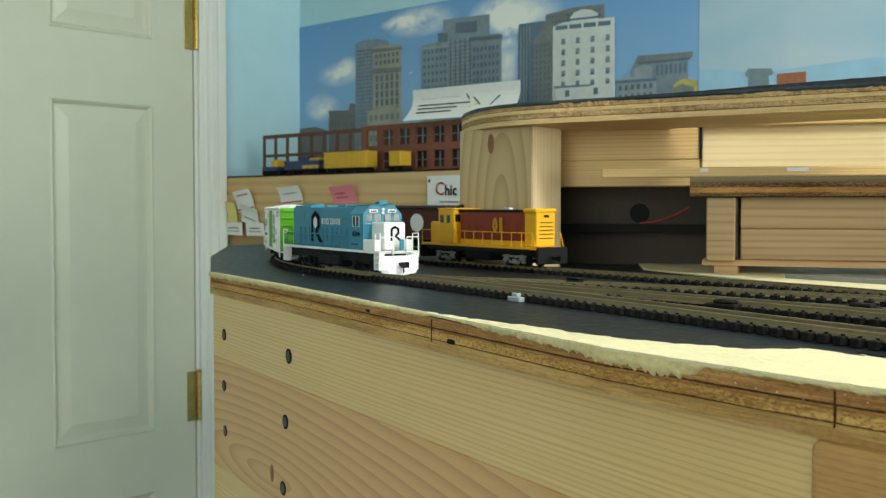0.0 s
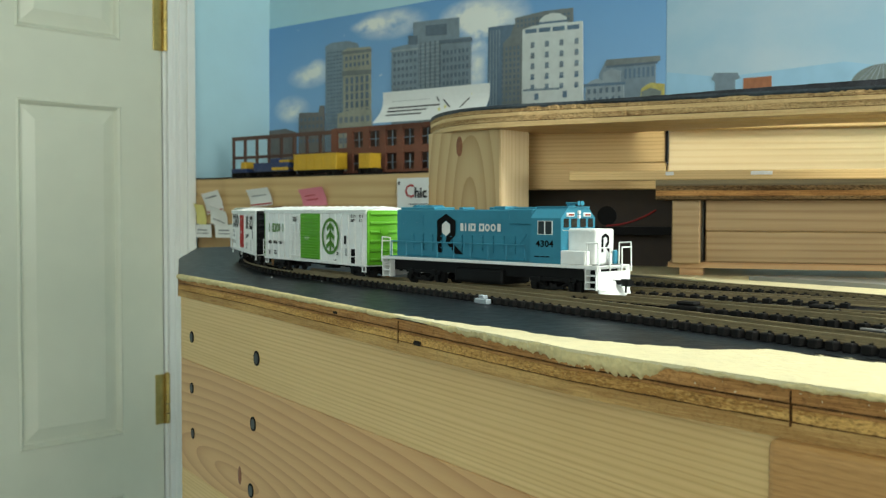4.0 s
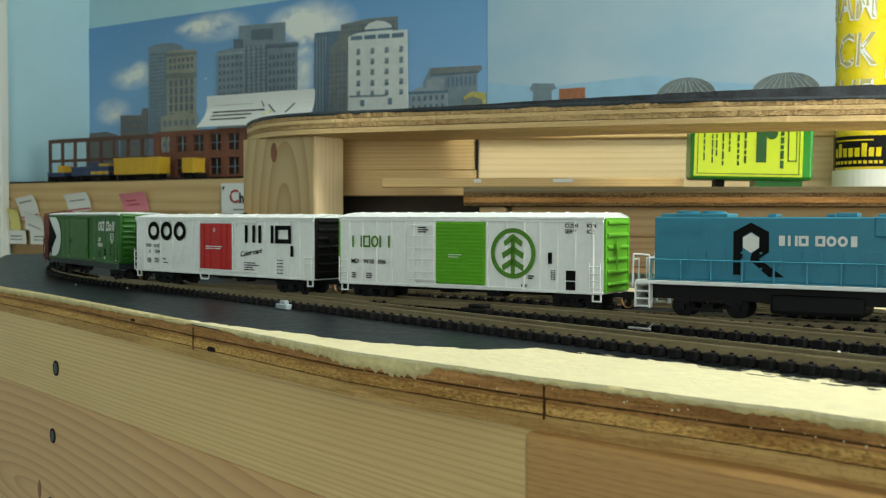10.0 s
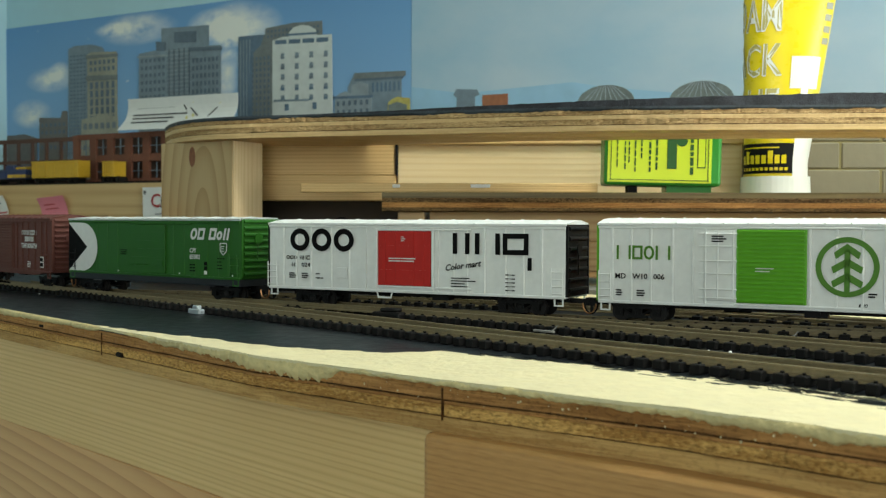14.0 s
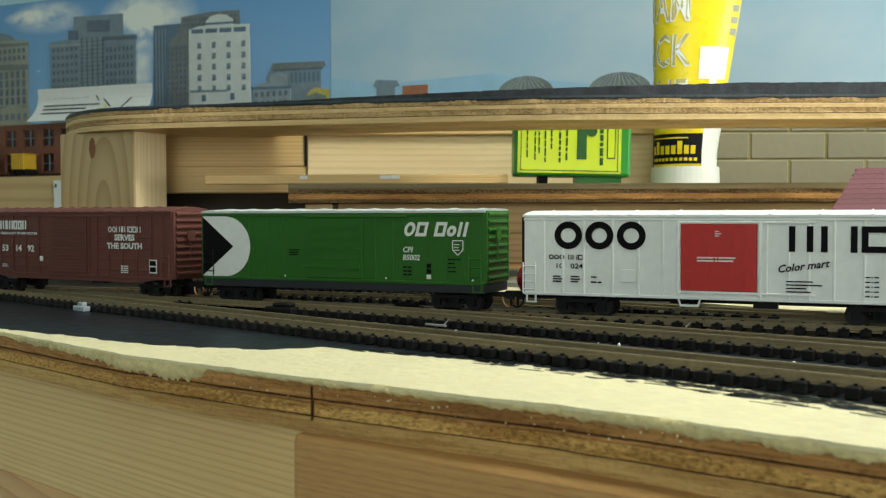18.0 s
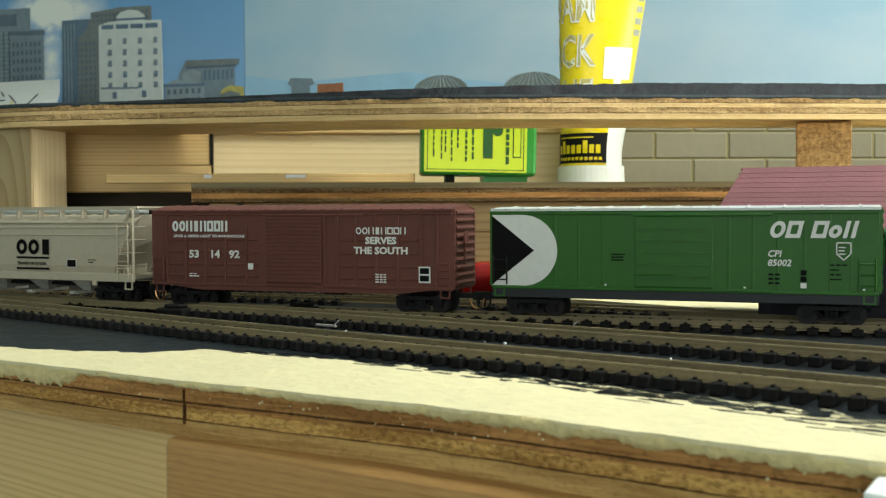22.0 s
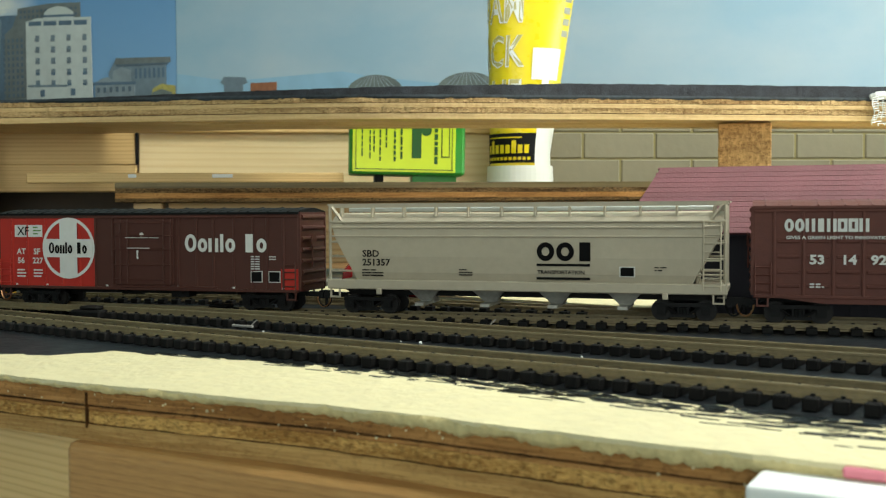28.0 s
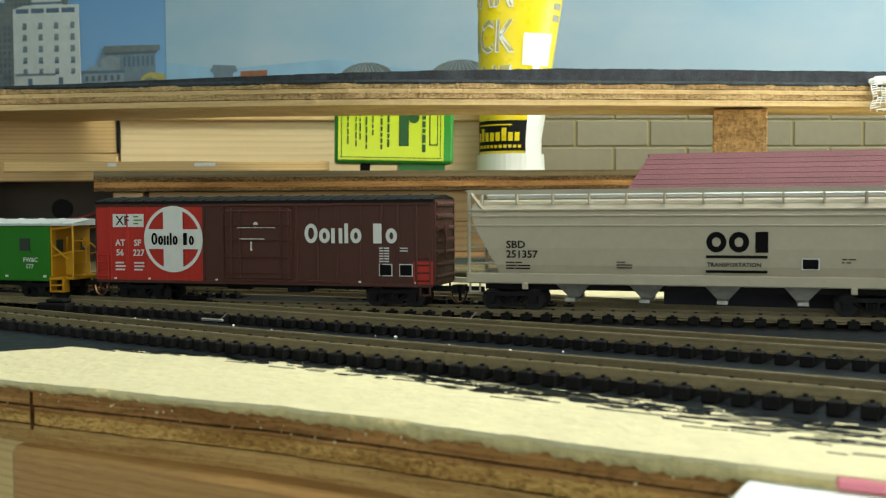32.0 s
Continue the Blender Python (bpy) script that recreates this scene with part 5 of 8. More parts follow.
# green box with a yellow label
LIME = mat("lime_label", (0.62, 0.75, 0.03), 0.4, vary=0.03)
GREEN_B = mat("green_carton", (0.03, 0.28, 0.03), 0.35, vary=0.06)
DKGREEN = mat("dark_green_print", (0.02, 0.10, 0.02), 0.5)
gb = thing("carton", "green carton with a lime yellow printed label", "box", UD @ Matrix.Translation((0.059, 0.150, EYE + 0.0335)) @ pose(0, 0, 0, 0, 1.2, 0))
part("box", box_bm(0.104, 0.050, 0.046, (0.0525, 0.025, 0.023), 0.003, 2), GREEN_B, gb)
part("label", box_bm(0.092, 0.0006, 0.046, (0.0495, -0.0004, 0.0255), 0.0002, 1), LIME, gb)
bm = bmesh.new()
for x, z, sx, sz in ((0.0495, 0.0048, 0.088, 0.0006), (0.0065, 0.026, 0.0006, 0.042), (0.0925, 0.026, 0.0006, 0.042)):
    add_box(bm, sx, 0.0004, sz, (x, -0.0009, z))
part("label_border", bm, DKGREEN, gb)
random.seed(77)
for x, w, z0 in ((0.012, 0.0012, 0.016), (0.019, 0.0012, 0.014), (0.0225, 0.0012, 0.020), (0.028, 0.0014, 0.012), (0.0335, 0.0014, 0.024), (0.041, 0.0018, 0.012), (0.047, 0.0018, 0.014), (0.078, 0.0030, 0.010)):
    bm = bmesh.new()
    z = z0
    while z < 0.045:
        h = random.uniform(0.003, 0.008)
        add_box(bm, w, 0.0004, h, (x, -0.0009, z + h / 2))
        z += h + 0.0014
    part("print_column", bm, DKGREEN, gb)
part("print_logo", box_bm(0.0085, 0.0005, 0.030, (0.0605, -0.0009, 0.030), 0.0001, 1), DKGREEN, gb)
bm = bmesh.new()
add_cyl(bm, 0.005, 0.0005, (0.069, -0.0009, 0.040), "Y", 14)
part("print_disc", bm, DKGREEN, gb)
part("print_frame", box_bm(0.0075, 0.0005, 0.028, (0.0865, -0.0009, 0.030)), DKGREEN, gb)
part("print_field", box_bm(0.0058, 0.0005, 0.026, (0.0865, -0.0011, 0.030)), LIME, gb)
part("foot", box_bm(0.008, 0.03, 0.012, (0.028, 0.03, -0.005)), TIE, gb)
part("foot", box_bm(0.040, 0.035, 0.012, (0.078, 0.03, -0.0045)), GREEN_B, gb)

# glue tube standing on its cap behind the deck
YTUBE = mat("yellow_tube", (0.78, 0.60, 0.005), 0.3, vary=0.03)
WTUBE = mat("white_tube_plastic", (0.76, 0.76, 0.68), 0.35, vary=0.04)
tube = thing("glue_tube", "yellow glue tube standing on its white cap", "tube", UD @ Matrix.Translation((0.222, 0.215, EYE + 0.0255)) @ Matrix.Diagonal((1.12, 1.12, 1, 1)))


def tube_at(z):
    """Half width, half depth and middle of the tube at a height."""
    t = max(0.0, min(1.0, (z - 0.03) / 0.20))
    return 0.0258 + 0.0155 * t, 0.026 - 0.012 * t, 0.003 + 0.0135 * t


def tube_shell(z0, z1, rings, grow, a0=0.0, a1=360.0, n=40):
    bm = bmesh.new()
    rows = []
    whole = a1 - a0 >= 360
    for k in range(rings + 1):
        z = z0 + (z1 - z0) * k / rings
        hw, hd, cx = tube_at(z)
        rows.append([bm.verts.new((cx + (hw + grow) * math.cos(radians(a0 + (a1 - a0) * i / n)), (hd + grow) * math.sin(radians(a0 + (a1 - a0) * i / n)), z)) for i in range(n if whole else n + 1)])
    for a, b in zip(rows, rows[1:]):
        for i in range(len(a) if whole else len(a) - 1):
            j = (i + 1) % len(a)
            bm.faces.new((a[i], a[j], b[j], b[i]))
    if whole:
        bm.faces.new(rows[0][::-1])
        bm.faces.new(rows[-1])
    bmesh.ops.recalc_face_normals(bm, faces=bm.faces[:])
    return bm


cap = bmesh.new()
add_cyl(cap, 0.0288, 0.017, (0.0030, 0, 0.0085), "Z", 40, 0.0282)
part("cap", cap, WTUBE, tube, "white screw cap")
part("body", tube_shell(0.016, 0.235, 22, 0.0), YTUBE, tube, smooth=True)
part("white_seam", tube_shell(0.016, 0.128, 22, 0.0003, 290, 303), WTUBE, tube, smooth=True)
part("black_label", tube_shell(0.0195, 0.0475, 4, 0.0004, 175, 288), TIE, tube, "black label band", smooth=True)
part("white_sleeve", tube_shell(0.016, 0.085, 10, 0.0003, 288, 360), WTUBE, tube, smooth=True)
part("white_tear", tube_shell(0.098, 0.128, 4, 0.0005, 272, 322), WTUBE, tube, smooth=True)


def tube_text(body, z, size, a_end, material, bold=0.0, wide=1.0):
    """Lettering wrapped round the tube, ending at the angle a_end."""
    me = text_mesh(body, size, "RIGHT", bold, 0.0, wide)
    for v in me.vertices:
        hw, hd, cx = tube_at(z + v.co.y)
        a = radians(a_end) + v.co.x / hw
        v.co = Vector((cx + (hw + 0.0006 + v.co.z) * math.cos(a), (hd + 0.0006 + v.co.z) * math.sin(a), z + v.co.y))
    me.materials.clear()
    me.materials.append(material)
    return part("lettering", me, material, tube)


TUBE_SHADE = mat("ochre_letter_shade", (0.42, 0.36, 0.12), 0.5, vary=0.05)
for word, z in (("FOAM", 0.1527), ("TACK", 0.1107), ("GLUE", 0.0687)):
    tube_text(word, z, 0.042, 258, PAPER, 0.0009, 0.62)
    tube_text(word, z + 0.0006, 0.042, 259.0, TUBE_SHADE, 0.0002, 0.62)
part("label_bar", tube_shell(0.0428, 0.0440, 1, 0.0008, 190, 262, 12), YTUBE, tube)
for k in range(8):
    part("label_bar", tube_shell(0.0285, 0.0405 if k in (1, 5) else 0.0365, 2, 0.0008, 186 + k * 11.6, 194.5 + k * 11.6, 4), YTUBE, tube)
for k in range(11):
    part("label_bar", tube_shell(0.0222, 0.0250, 1, 0.0008, 187 + k * 8.6, 193 + k * 8.6, 3), YTUBE, tube)
for k in range(7):
    part("side_print", tube_shell(0.140 + k * 0.011, 0.146 + k * 0.011, 1, 0.0006, 318, 336, 6), PRINT_T, tube)

# gauze hanging over the deck edge
gauze = thing("plaster_gauze", "white plaster gauze hanging over the deck edge", "gauze", UD @ Matrix.Translation((0.456, -0.004, DZ + 0.020)))
bm = bmesh.new()
random.seed(3)
NX, NZ = 44, 34
grid = {}
for i in range(NX):
    for k in range(NZ):
        drop = k / NZ
        x = 0.004 + i * 0.0045 + drop * 0.012 + 0.0008 * math.sin(k * 0.9)
        y = -0.003 - 0.004 * math.sin(i * 0.5 + k * 0.3)
        grid[i, k] = (x, y, -drop * 0.058 + 0.0015 * math.sin(i * 0.7))
for i in range(NX - 1):
    for k in range(NZ - 1):
        if i < 6 and random.random() < 0.35 or k > NZ - 8 and random.random() < 0.4:
            continue
        if i < 2 and k > 14:
            continue
        if random.random() < 0.93:
            rod(bm, grid[i, k], grid[i + 1, k], 0.0005, 3)
        if random.random() < 0.93:
            rod(bm, grid[i, k], grid[i, k + 1], 0.0005, 3)
tagged(part("mesh", bm, PAPER, gauze), kind="stuff")
part("plaster_lump", box_bm(0.19, 0.012, 0.005, (0.105, 0.003, -0.001), 0.002, 2), PAPER, gauze)

# model shed behind the train
SHINGLE = mat("dusky_pink_shingle", (0.165, 0.058, 0.066), 0.8, vary=0.12, scale=150, bump=0.4, bump_scale=600, random_tint=0.12)
NAVY = mat("dark_navy_siding", (0.018, 0.017, 0.028), 0.7, vary=0.15, scale=100)
SD = Matrix.Translation((0.5557 * 0.6658 + 0.036 * 0.7461, 0.5557 * 0.7461 - 0.036 * 0.6658, 0)) @ pose(0, 0, 0, 0, 0, -41.75)
shed = thing("model_shed", "model freight shed with dusky pink shingle roof", "model building", SD)
EV, RG, EZ, RZ = 0.026, 0.066, EYE - 0.0130, EYE + 0.0215
part("wall", box_bm(0.255, 0.058, EZ - TABLE_Z + 0.004, (0.137, 0.066, (EZ + TABLE_Z + 0.004) / 2)), NAVY, shed)
for k in range(28):
    part("siding_batten", box_bm(0.0012, 0.0008, EZ - TABLE_Z, (0.015 + k * 0.009, 0.0366, (EZ + TABLE_Z) / 2)), NAVY, shed)
rows_n = 13
slope = math.degrees(math.atan2(RZ - EZ, RG - EV))
ln = math.hypot(RZ - EZ, RG - EV) / rows_n
bm = box_bm(0.303, ln * 1.25, 0.0011, (0, 0, 0))
for v in bm.verts:
    v.co.x += v.co.y * 0.018 / (ln * rows_n)
strip = mesh_of("shingle_course", bm, SHINGLE)
for side in (1, -1):
    for k in range(rows_n):
        t = (k + 0.5) / rows_n
        y, z = EV + (RG - EV) * t, EZ + (RZ - EZ) * t
        if side < 0:
            y = 2 * RG - y
        m = Matrix.Translation((0.1515 - (1 - t) * 0.018, y, z + 0.0006)) @ pose(0, 0, 0, side * (slope - 2.5), 0, 0)
        part("shingle_course", strip, None, shed, m=m)
bm = bmesh.new()
for x in (0.002, 0.283):
    f = [bm.verts.new((x, EV + 0.004, EZ)), bm.verts.new((x, 2 * RG - EV - 0.004, EZ)), bm.verts.new((x, RG, RZ - 0.001))]
    bm.faces.new(f)
part("gable", bm, NAVY, shed)
bm = prism([(EV, EZ - 0.001), (RG, RZ - 0.001), (2 * RG - EV, EZ - 0.001)], 0.004, 0.281)
bm.transform(Matrix(((0, 0, 1, 0), (1, 0, 0, 0), (0, 1, 0, 0), (0, 0, 0, 1))))
part("roof_deck", bm, NAVY, shed)

# carton at the near end of the bench
pad = thing("tape_box", "white carton with a pink stripe on the bench edge", "box", Matrix.Translation((0.2668, 0.1632, TABLE_Z + 0.0004)) @ pose(0, 0, 0, 0, 0, -54))
part("box", box_bm(0.10, 0.030, 0.008, (0.05, -0.0145, -0.0068), 0.001, 2), PAPER, pad)
part("pink_stripe", box_bm(0.08, 0.006, 0.0026, (0.058, -0.012, -0.0012), 0.0006, 1), PINK, pad)
part("grey_front", box_bm(0.06, 0.0008, 0.006, (0.055, -0.0298, -0.006)), GREY_INK, pad)

# clear plastic rail clip and crumbs on the black top
CLEAR = mat("clear_plastic", (0.30, 0.34, 0.36), 0.12, vary=0.1)
clip = thing("rail_clip", "small clear plastic clip beside the track", "clip", Matrix.Translation((0.0445, 0.6325, TABLE_Z)) @ pose(0, 0, 0, 0, 0, -60))
part("clip_base", box_bm(0.013, 0.0045, 0.0034, (0, 0, 0.0017), 0.0006, 1), CLEAR, clip)
part("clip_tab", box_bm(0.006, 0.0035, 0.0055, (-0.001, 0.001, 0.00275), 0.0006, 1), CLEAR, clip)
bm = bmesh.new()
random.seed(12)
for k in range(90):
    t = random.random()
    x, y = -0.16 + 0.42 * t + random.gauss(0, 0.012) + 0.05, 0.93 - 0.62 * t + random.gauss(0, 0.012)
    r = random.uniform(0.0003, 0.0009)
    bmesh.ops.create_icosphere(bm, subdivisions=1, radius=r, matrix=Matrix.Translation((x, y, TABLE_Z + r * 0.6)))
solid("crumbs", bm, PAPER, "pale crumbs on the black bench top", "crumbs", kind="stuff")


# ---- the train's way ----
TH, OFF, L0, R1, LEN1, R2 = radians(-41.75), 0.5557, -0.295, 1.33, 0.31, 0.72
WAY = np.array([math.cos(TH), math.sin(TH)])
SIDE = np.array([-WAY[1], WAY[0]])


def track_point(s):
    """Place and heading on the middle of the train's track, s metres along it: a straight, then three arcs back to the loop."""
    p, a = OFF * SIDE + max(s, L0) * WAY, TH
    left = L0 - s
    for radius, length in ((R1, LEN1), (R2, 0.64), (0.25, 9.0)):
        if left <= 0:
            break
        step = min(left, length)
        mid = p + radius * np.array([math.sin(a), -math.cos(a)]) * -1
        b = a - step / radius
        p = mid + radius * np.array([math.sin(b), -math.cos(b)])
        a, left = b, left - step
    return p, a


# seconds and metres of the locomotive's nose along the track
RUN = [(0, -0.5530), (0.5, -0.5260), (1, -0.5000), (1.5, -0.4760), (2, -0.4410), (2.5, -0.4085), (3.5, -0.3460), (4.5, -0.286), (5.5, -0.2306), (6.5, -0.1765), (7.5, -0.115), (8.5, -0.0553), (9.5, 0.0048), (10.5, 0.064), (11.5, 0.1225), (12.5, 0.1797), (13.5, 0.2382), (14.5, 0.2974), (15.5, 0.3594), (16.5, 0.4213), (17.5, 0.4765), (18.5, 0.5337), (19.5, 0.5963), (20.5, 0.6575), (21.5, 0.7205), (22.5, 0.7804), (23.5, 0.8437), (24.5, 0.9085), (25.5, 0.9698), (26.5, 1.03), (27.5, 1.0898), (28.5, 1.1518), (29.0, 1.183), (29.4, 1.1913), (30, 1.1918), (31.5, 1.1918), (32, 1.2056)]


def run(t):
    return float(np.interp(t, [r[0] for r in RUN], [r[1] for r in RUN]))


def ride(s, base):
    """The pose of a car whose middle is s metres along, on trucks base metres apart."""
    (p, _), (q, _) = track_point(s + base / 2), track_point(s - base / 2)
    d = p - q
    return pose(*(p + q) / 2, RAIL_Z, 0, 0, math.degrees(math.atan2(d[1], d[0])))


# ---- tracks ----
def rail_mesh(points, lift=0.0, grow=1.0):
    """A rail swept along the points: foot, web and head."""
    sect = [(-0.0011, -0.0005), (0.0011, -0.0005), (0.0011, 0.0002), (0.0004, 0.0005), (0.0004, 0.0018), (0.00058, 0.0020), (0.00058, 0.0028), (-0.00058, 0.0028), (-0.00058, 0.0020), (-0.0004, 0.0018), (-0.0004, 0.0005), (-0.0011, 0.0002)]
    bm = bmesh.new()
    rows = []
    for i, (x, y) in enumerate(points):
        a, b = points[max(i - 1, 0)], points[min(i + 1, len(points) - 1)]
        dx, dy = b[0] - a[0], b[1] - a[1]
        d = math.hypot(dx, dy)
        nx, ny = -dy / d, dx / d
        rows.append([bm.verts.new((x + nx * p, y + ny * p, RAIL_Z + lift + (h - 0.0028) * grow)) for p, h in sect])
    for a, b in zip(rows, rows[1:]):
        for k in range(len(sect)):
            j = (k + 1) % len(sect)
            bm.faces.new((a[k], b[k], b[j], a[j]))
    bm.faces.new(rows[0])
    bm.faces.new(rows[-1][::-1])
    bmesh.ops.recalc_face_normals(bm, faces=bm.faces[:])
    return bm


tie_bm = box_bm(0.0050, 0.0272, 0.0031, (0, 0, 0.00155), 0.0003, 1)
for q in (-1, 1):
    for w in (-1, 1):
        add_box(tie_bm, 0.0016, 0.0011, 0.0010, (0, q * 0.00825 + w * 0.0016, 0.0034))
TIE_MESH = mesh_of("tie", tie_bm, TIE)
tie_bm = box_bm(0.0046, 0.0272, 0.0040, (0, 0, 0.0020), 0.0004, 1)
for q in (-1, 1):
    for w in (-1, 1):
        add_box(tie_bm, 0.0012, 0.0010, 0.0009, (0, q * 0.00825 + w * 0.0016, 0.0043))
TIE_TALL = mesh_of("tie", tie_bm, TIE)


def shifted(points, off):
    out = []
    for i, (x, y) in enumerate(points):
        a, b = points[max(i - 1, 0)], points[min(i + 1, len(points) - 1)]
        dx, dy = b[0] - a[0], b[1] - a[1]
        d = math.hypot(dx, dy)
        out.append((x - dy / d * off, y + dx / d * off))
    return out


def track(label, points, skip=(), tall=False):
    """Two rails and the ties along a middle line; tall: heavier track on thick ties."""
    t = thing("track", label, "railway track", group="tracks on the bench")
    for off in (-0.00825, 0.00825):
        part("rail", rail_mesh(shifted(points, off), *((0.0020, 1.12) if tall else ())), RAIL, t)
    run_l, due, step = 0.0, 0.004, 0.0084 if tall else 0.0097
    for (a, b), (c, d) in zip(points, points[1:]):
        ln = math.hypot(c - a, d - b)
        while due < run_l + ln:
            k = (due - run_l) / ln
            x, y = a + (c - a) * k, b + (d - b) * k
            if not any((x - p) ** 2 + (y - q) ** 2 < r * r for p, q, r in skip):
                part("tie", TIE_TALL if tall else TIE_MESH, None, t, m=Matrix.Translation((x, y, TABLE_Z)) @ pose(0, 0, 0, 0, 0, math.degrees(math.atan2(d - b, c - a))))
            due += step
        run_l += ln
    return t


main = [tuple(track_point(s)[0]) for s in np.arange(-2.25, 1.16, 0.01)]
track("code track with black plastic ties under the train", main)
near_line = [tuple(track_point(s)[0]) for s in np.arange(-0.68, -0.655, 0.01)]
h = radians(-58.6)
start = near_line[-1]
way, across = np.array([math.cos(h), math.sin(h)]), np.array([math.sin(h), -math.cos(h)])


def beside(along, off):
    """A point along the bench edge from the near switch, off metres towards the aisle."""
    return tuple(np.array(start) + way * along + across * off)


near_line += smooth_line([beside(*q) for q in ((0.02, 0), (0.15, 0.002), (0.25, 0.005), (0.40, 0.0090), (0.50, 0.0130), (0.60, 0.0141), (0.90, 0.0141), (1.24, 0.0141))], 0.01)
MERGE = [(*start, 0.075)]
track("near track with black plastic ties along the bench edge", near_line, MERGE, True)
mid_line = smooth_line([tuple(track_point(-0.46)[0]), tuple(track_point(-0.40)[0]), beside(0.36, -0.045), beside(0.46, -0.056), beside(0.60, -0.059), beside(0.72, -0.0625), beside(1.10, -0.072)], 0.01)
track("middle track branching between the others", mid_line, [(0.075, 0.685, 0.05), (0.13, 0.61, 0.03)], True)
B_LINE = smooth_line([(-0.140, 1.40), (-0.075, 1.19), (-0.0054, 1.0705), (0.0436, 0.995), (0.0926, 0.920), (0.165, 0.820), (0.250, 0.710), (0.330, 0.560), (0.420, 0.430), (0.52, 0.325)], 0.01)
track("inner track where the parked locomotive stands", B_LINE, [(0.47, 0.38, 0.09)])
C_LINE = smooth_line([tuple(track_point(-0.60)[0]), (0.010, 0.790), (0.110, 0.735), (0.215, 0.655), (0.300, 0.575), (0.42, 0.44)], 0.01)
track("crossing track between main and inner line", C_LINE, [(-0.02, 0.815, 0.05), (0.40, 0.46, 0.06), (0.30, 0.57, 0.05)])
SPUR = [(-0.006 + k * 0.01 * 0.7314, 1.42 - k * 0.01 * 0.682) for k in range(-11, 12)]
track("short spur track where the brown boxcar stands", SPUR)
BOXES = [((0.1545, 0.5700), -48, "black switch machine beside the near rail"), ((0.0955, 0.757), -50, "black switch machine between the tracks"), ((0.1300, 0.648), -48, "black switch machine between the tracks"), ((0.2210, 0.549), -45, "black switch machine between the tracks")]
for (x, y), rot, lab in BOXES:
    sw = thing("switch_machine", lab, "switch machine", Matrix.Translation((x, y, TABLE_Z)) @ pose(0, 0, 0, 0, 0, rot), group="switch machines")
    part("housing", box_bm(0.020, 0.0105, 0.0050, (0, 0, 0.0025), 0.0012, 2), TIE, sw)
    part("cover", box_bm(0.012, 0.008, 0.0022, (0.001, 0, 0.0060), 0.0008, 1), TIE, sw)
    part("throw_bar", box_bm(0.0016, 0.024, 0.0010, (-0.004, 0.012, 0.0012)), TIE, sw)
for (x, y), rot in (((0.3155, 0.4135), -52), ((0.2130, 0.4660), -57)):
    j = thing("rail_joiner", "bright metal rail joiner on the track", "rail joiner", Matrix.Translation((x, y, RAIL_Z - 0.002)) @ pose(0, 0, 0, 0, 0, rot), group="rail joiners")
    part("sleeve", box_bm(0.013, 0.0018, 0.0012, (0, 0, 0), 0.0003, 1), GREY_L, j)
    part("wire", rod(bmesh.new(), (0.004, 0.001, 0), (0.0065, 0.003, 0.0032), 0.0003), GREY_L, j)


# ---- rolling stock ----
SPINS = []   # wheelset, wheel radius: they turn as the train runs
TURNS = []   # truck, its place on the car


def on_side(x, z, y):
    """The pose of lettering that stands on the near side at x, z, y metres from the middle."""
    return Matrix.Translation((x, -y, z)) @ pose(0, 0, 0, 90, 0, 0)


WHEEL_MESH = {}


def wheelset_mesh(r):
    if r not in WHEEL_MESH:
        bm = bmesh.new()
        for y in (-0.0078, 0.0078):
            add_cyl(bm, r, 0.0020, (0, y, 0), "Y", 20)
            add_cyl(bm, r * 1.1, 0.0006, (0, y * 0.86, 0), "Y", 20)
            for k in range(3):
                a = k * 2.094
                add_box(bm, r * 0.5, 0.0004, r * 0.22, (r * 0.5 * math.cos(a), y + math.copysign(0.0011, y), r * 0.5 * math.sin(a)), None)
        add_cyl(bm, 0.0011, 0.021, (0, 0, 0), "Y", 8)
        WHEEL_MESH[r] = mesh_of("wheelset", bm, STEEL if r < 0.0051 else BLACK_P)
    return WHEEL_MESH[r]


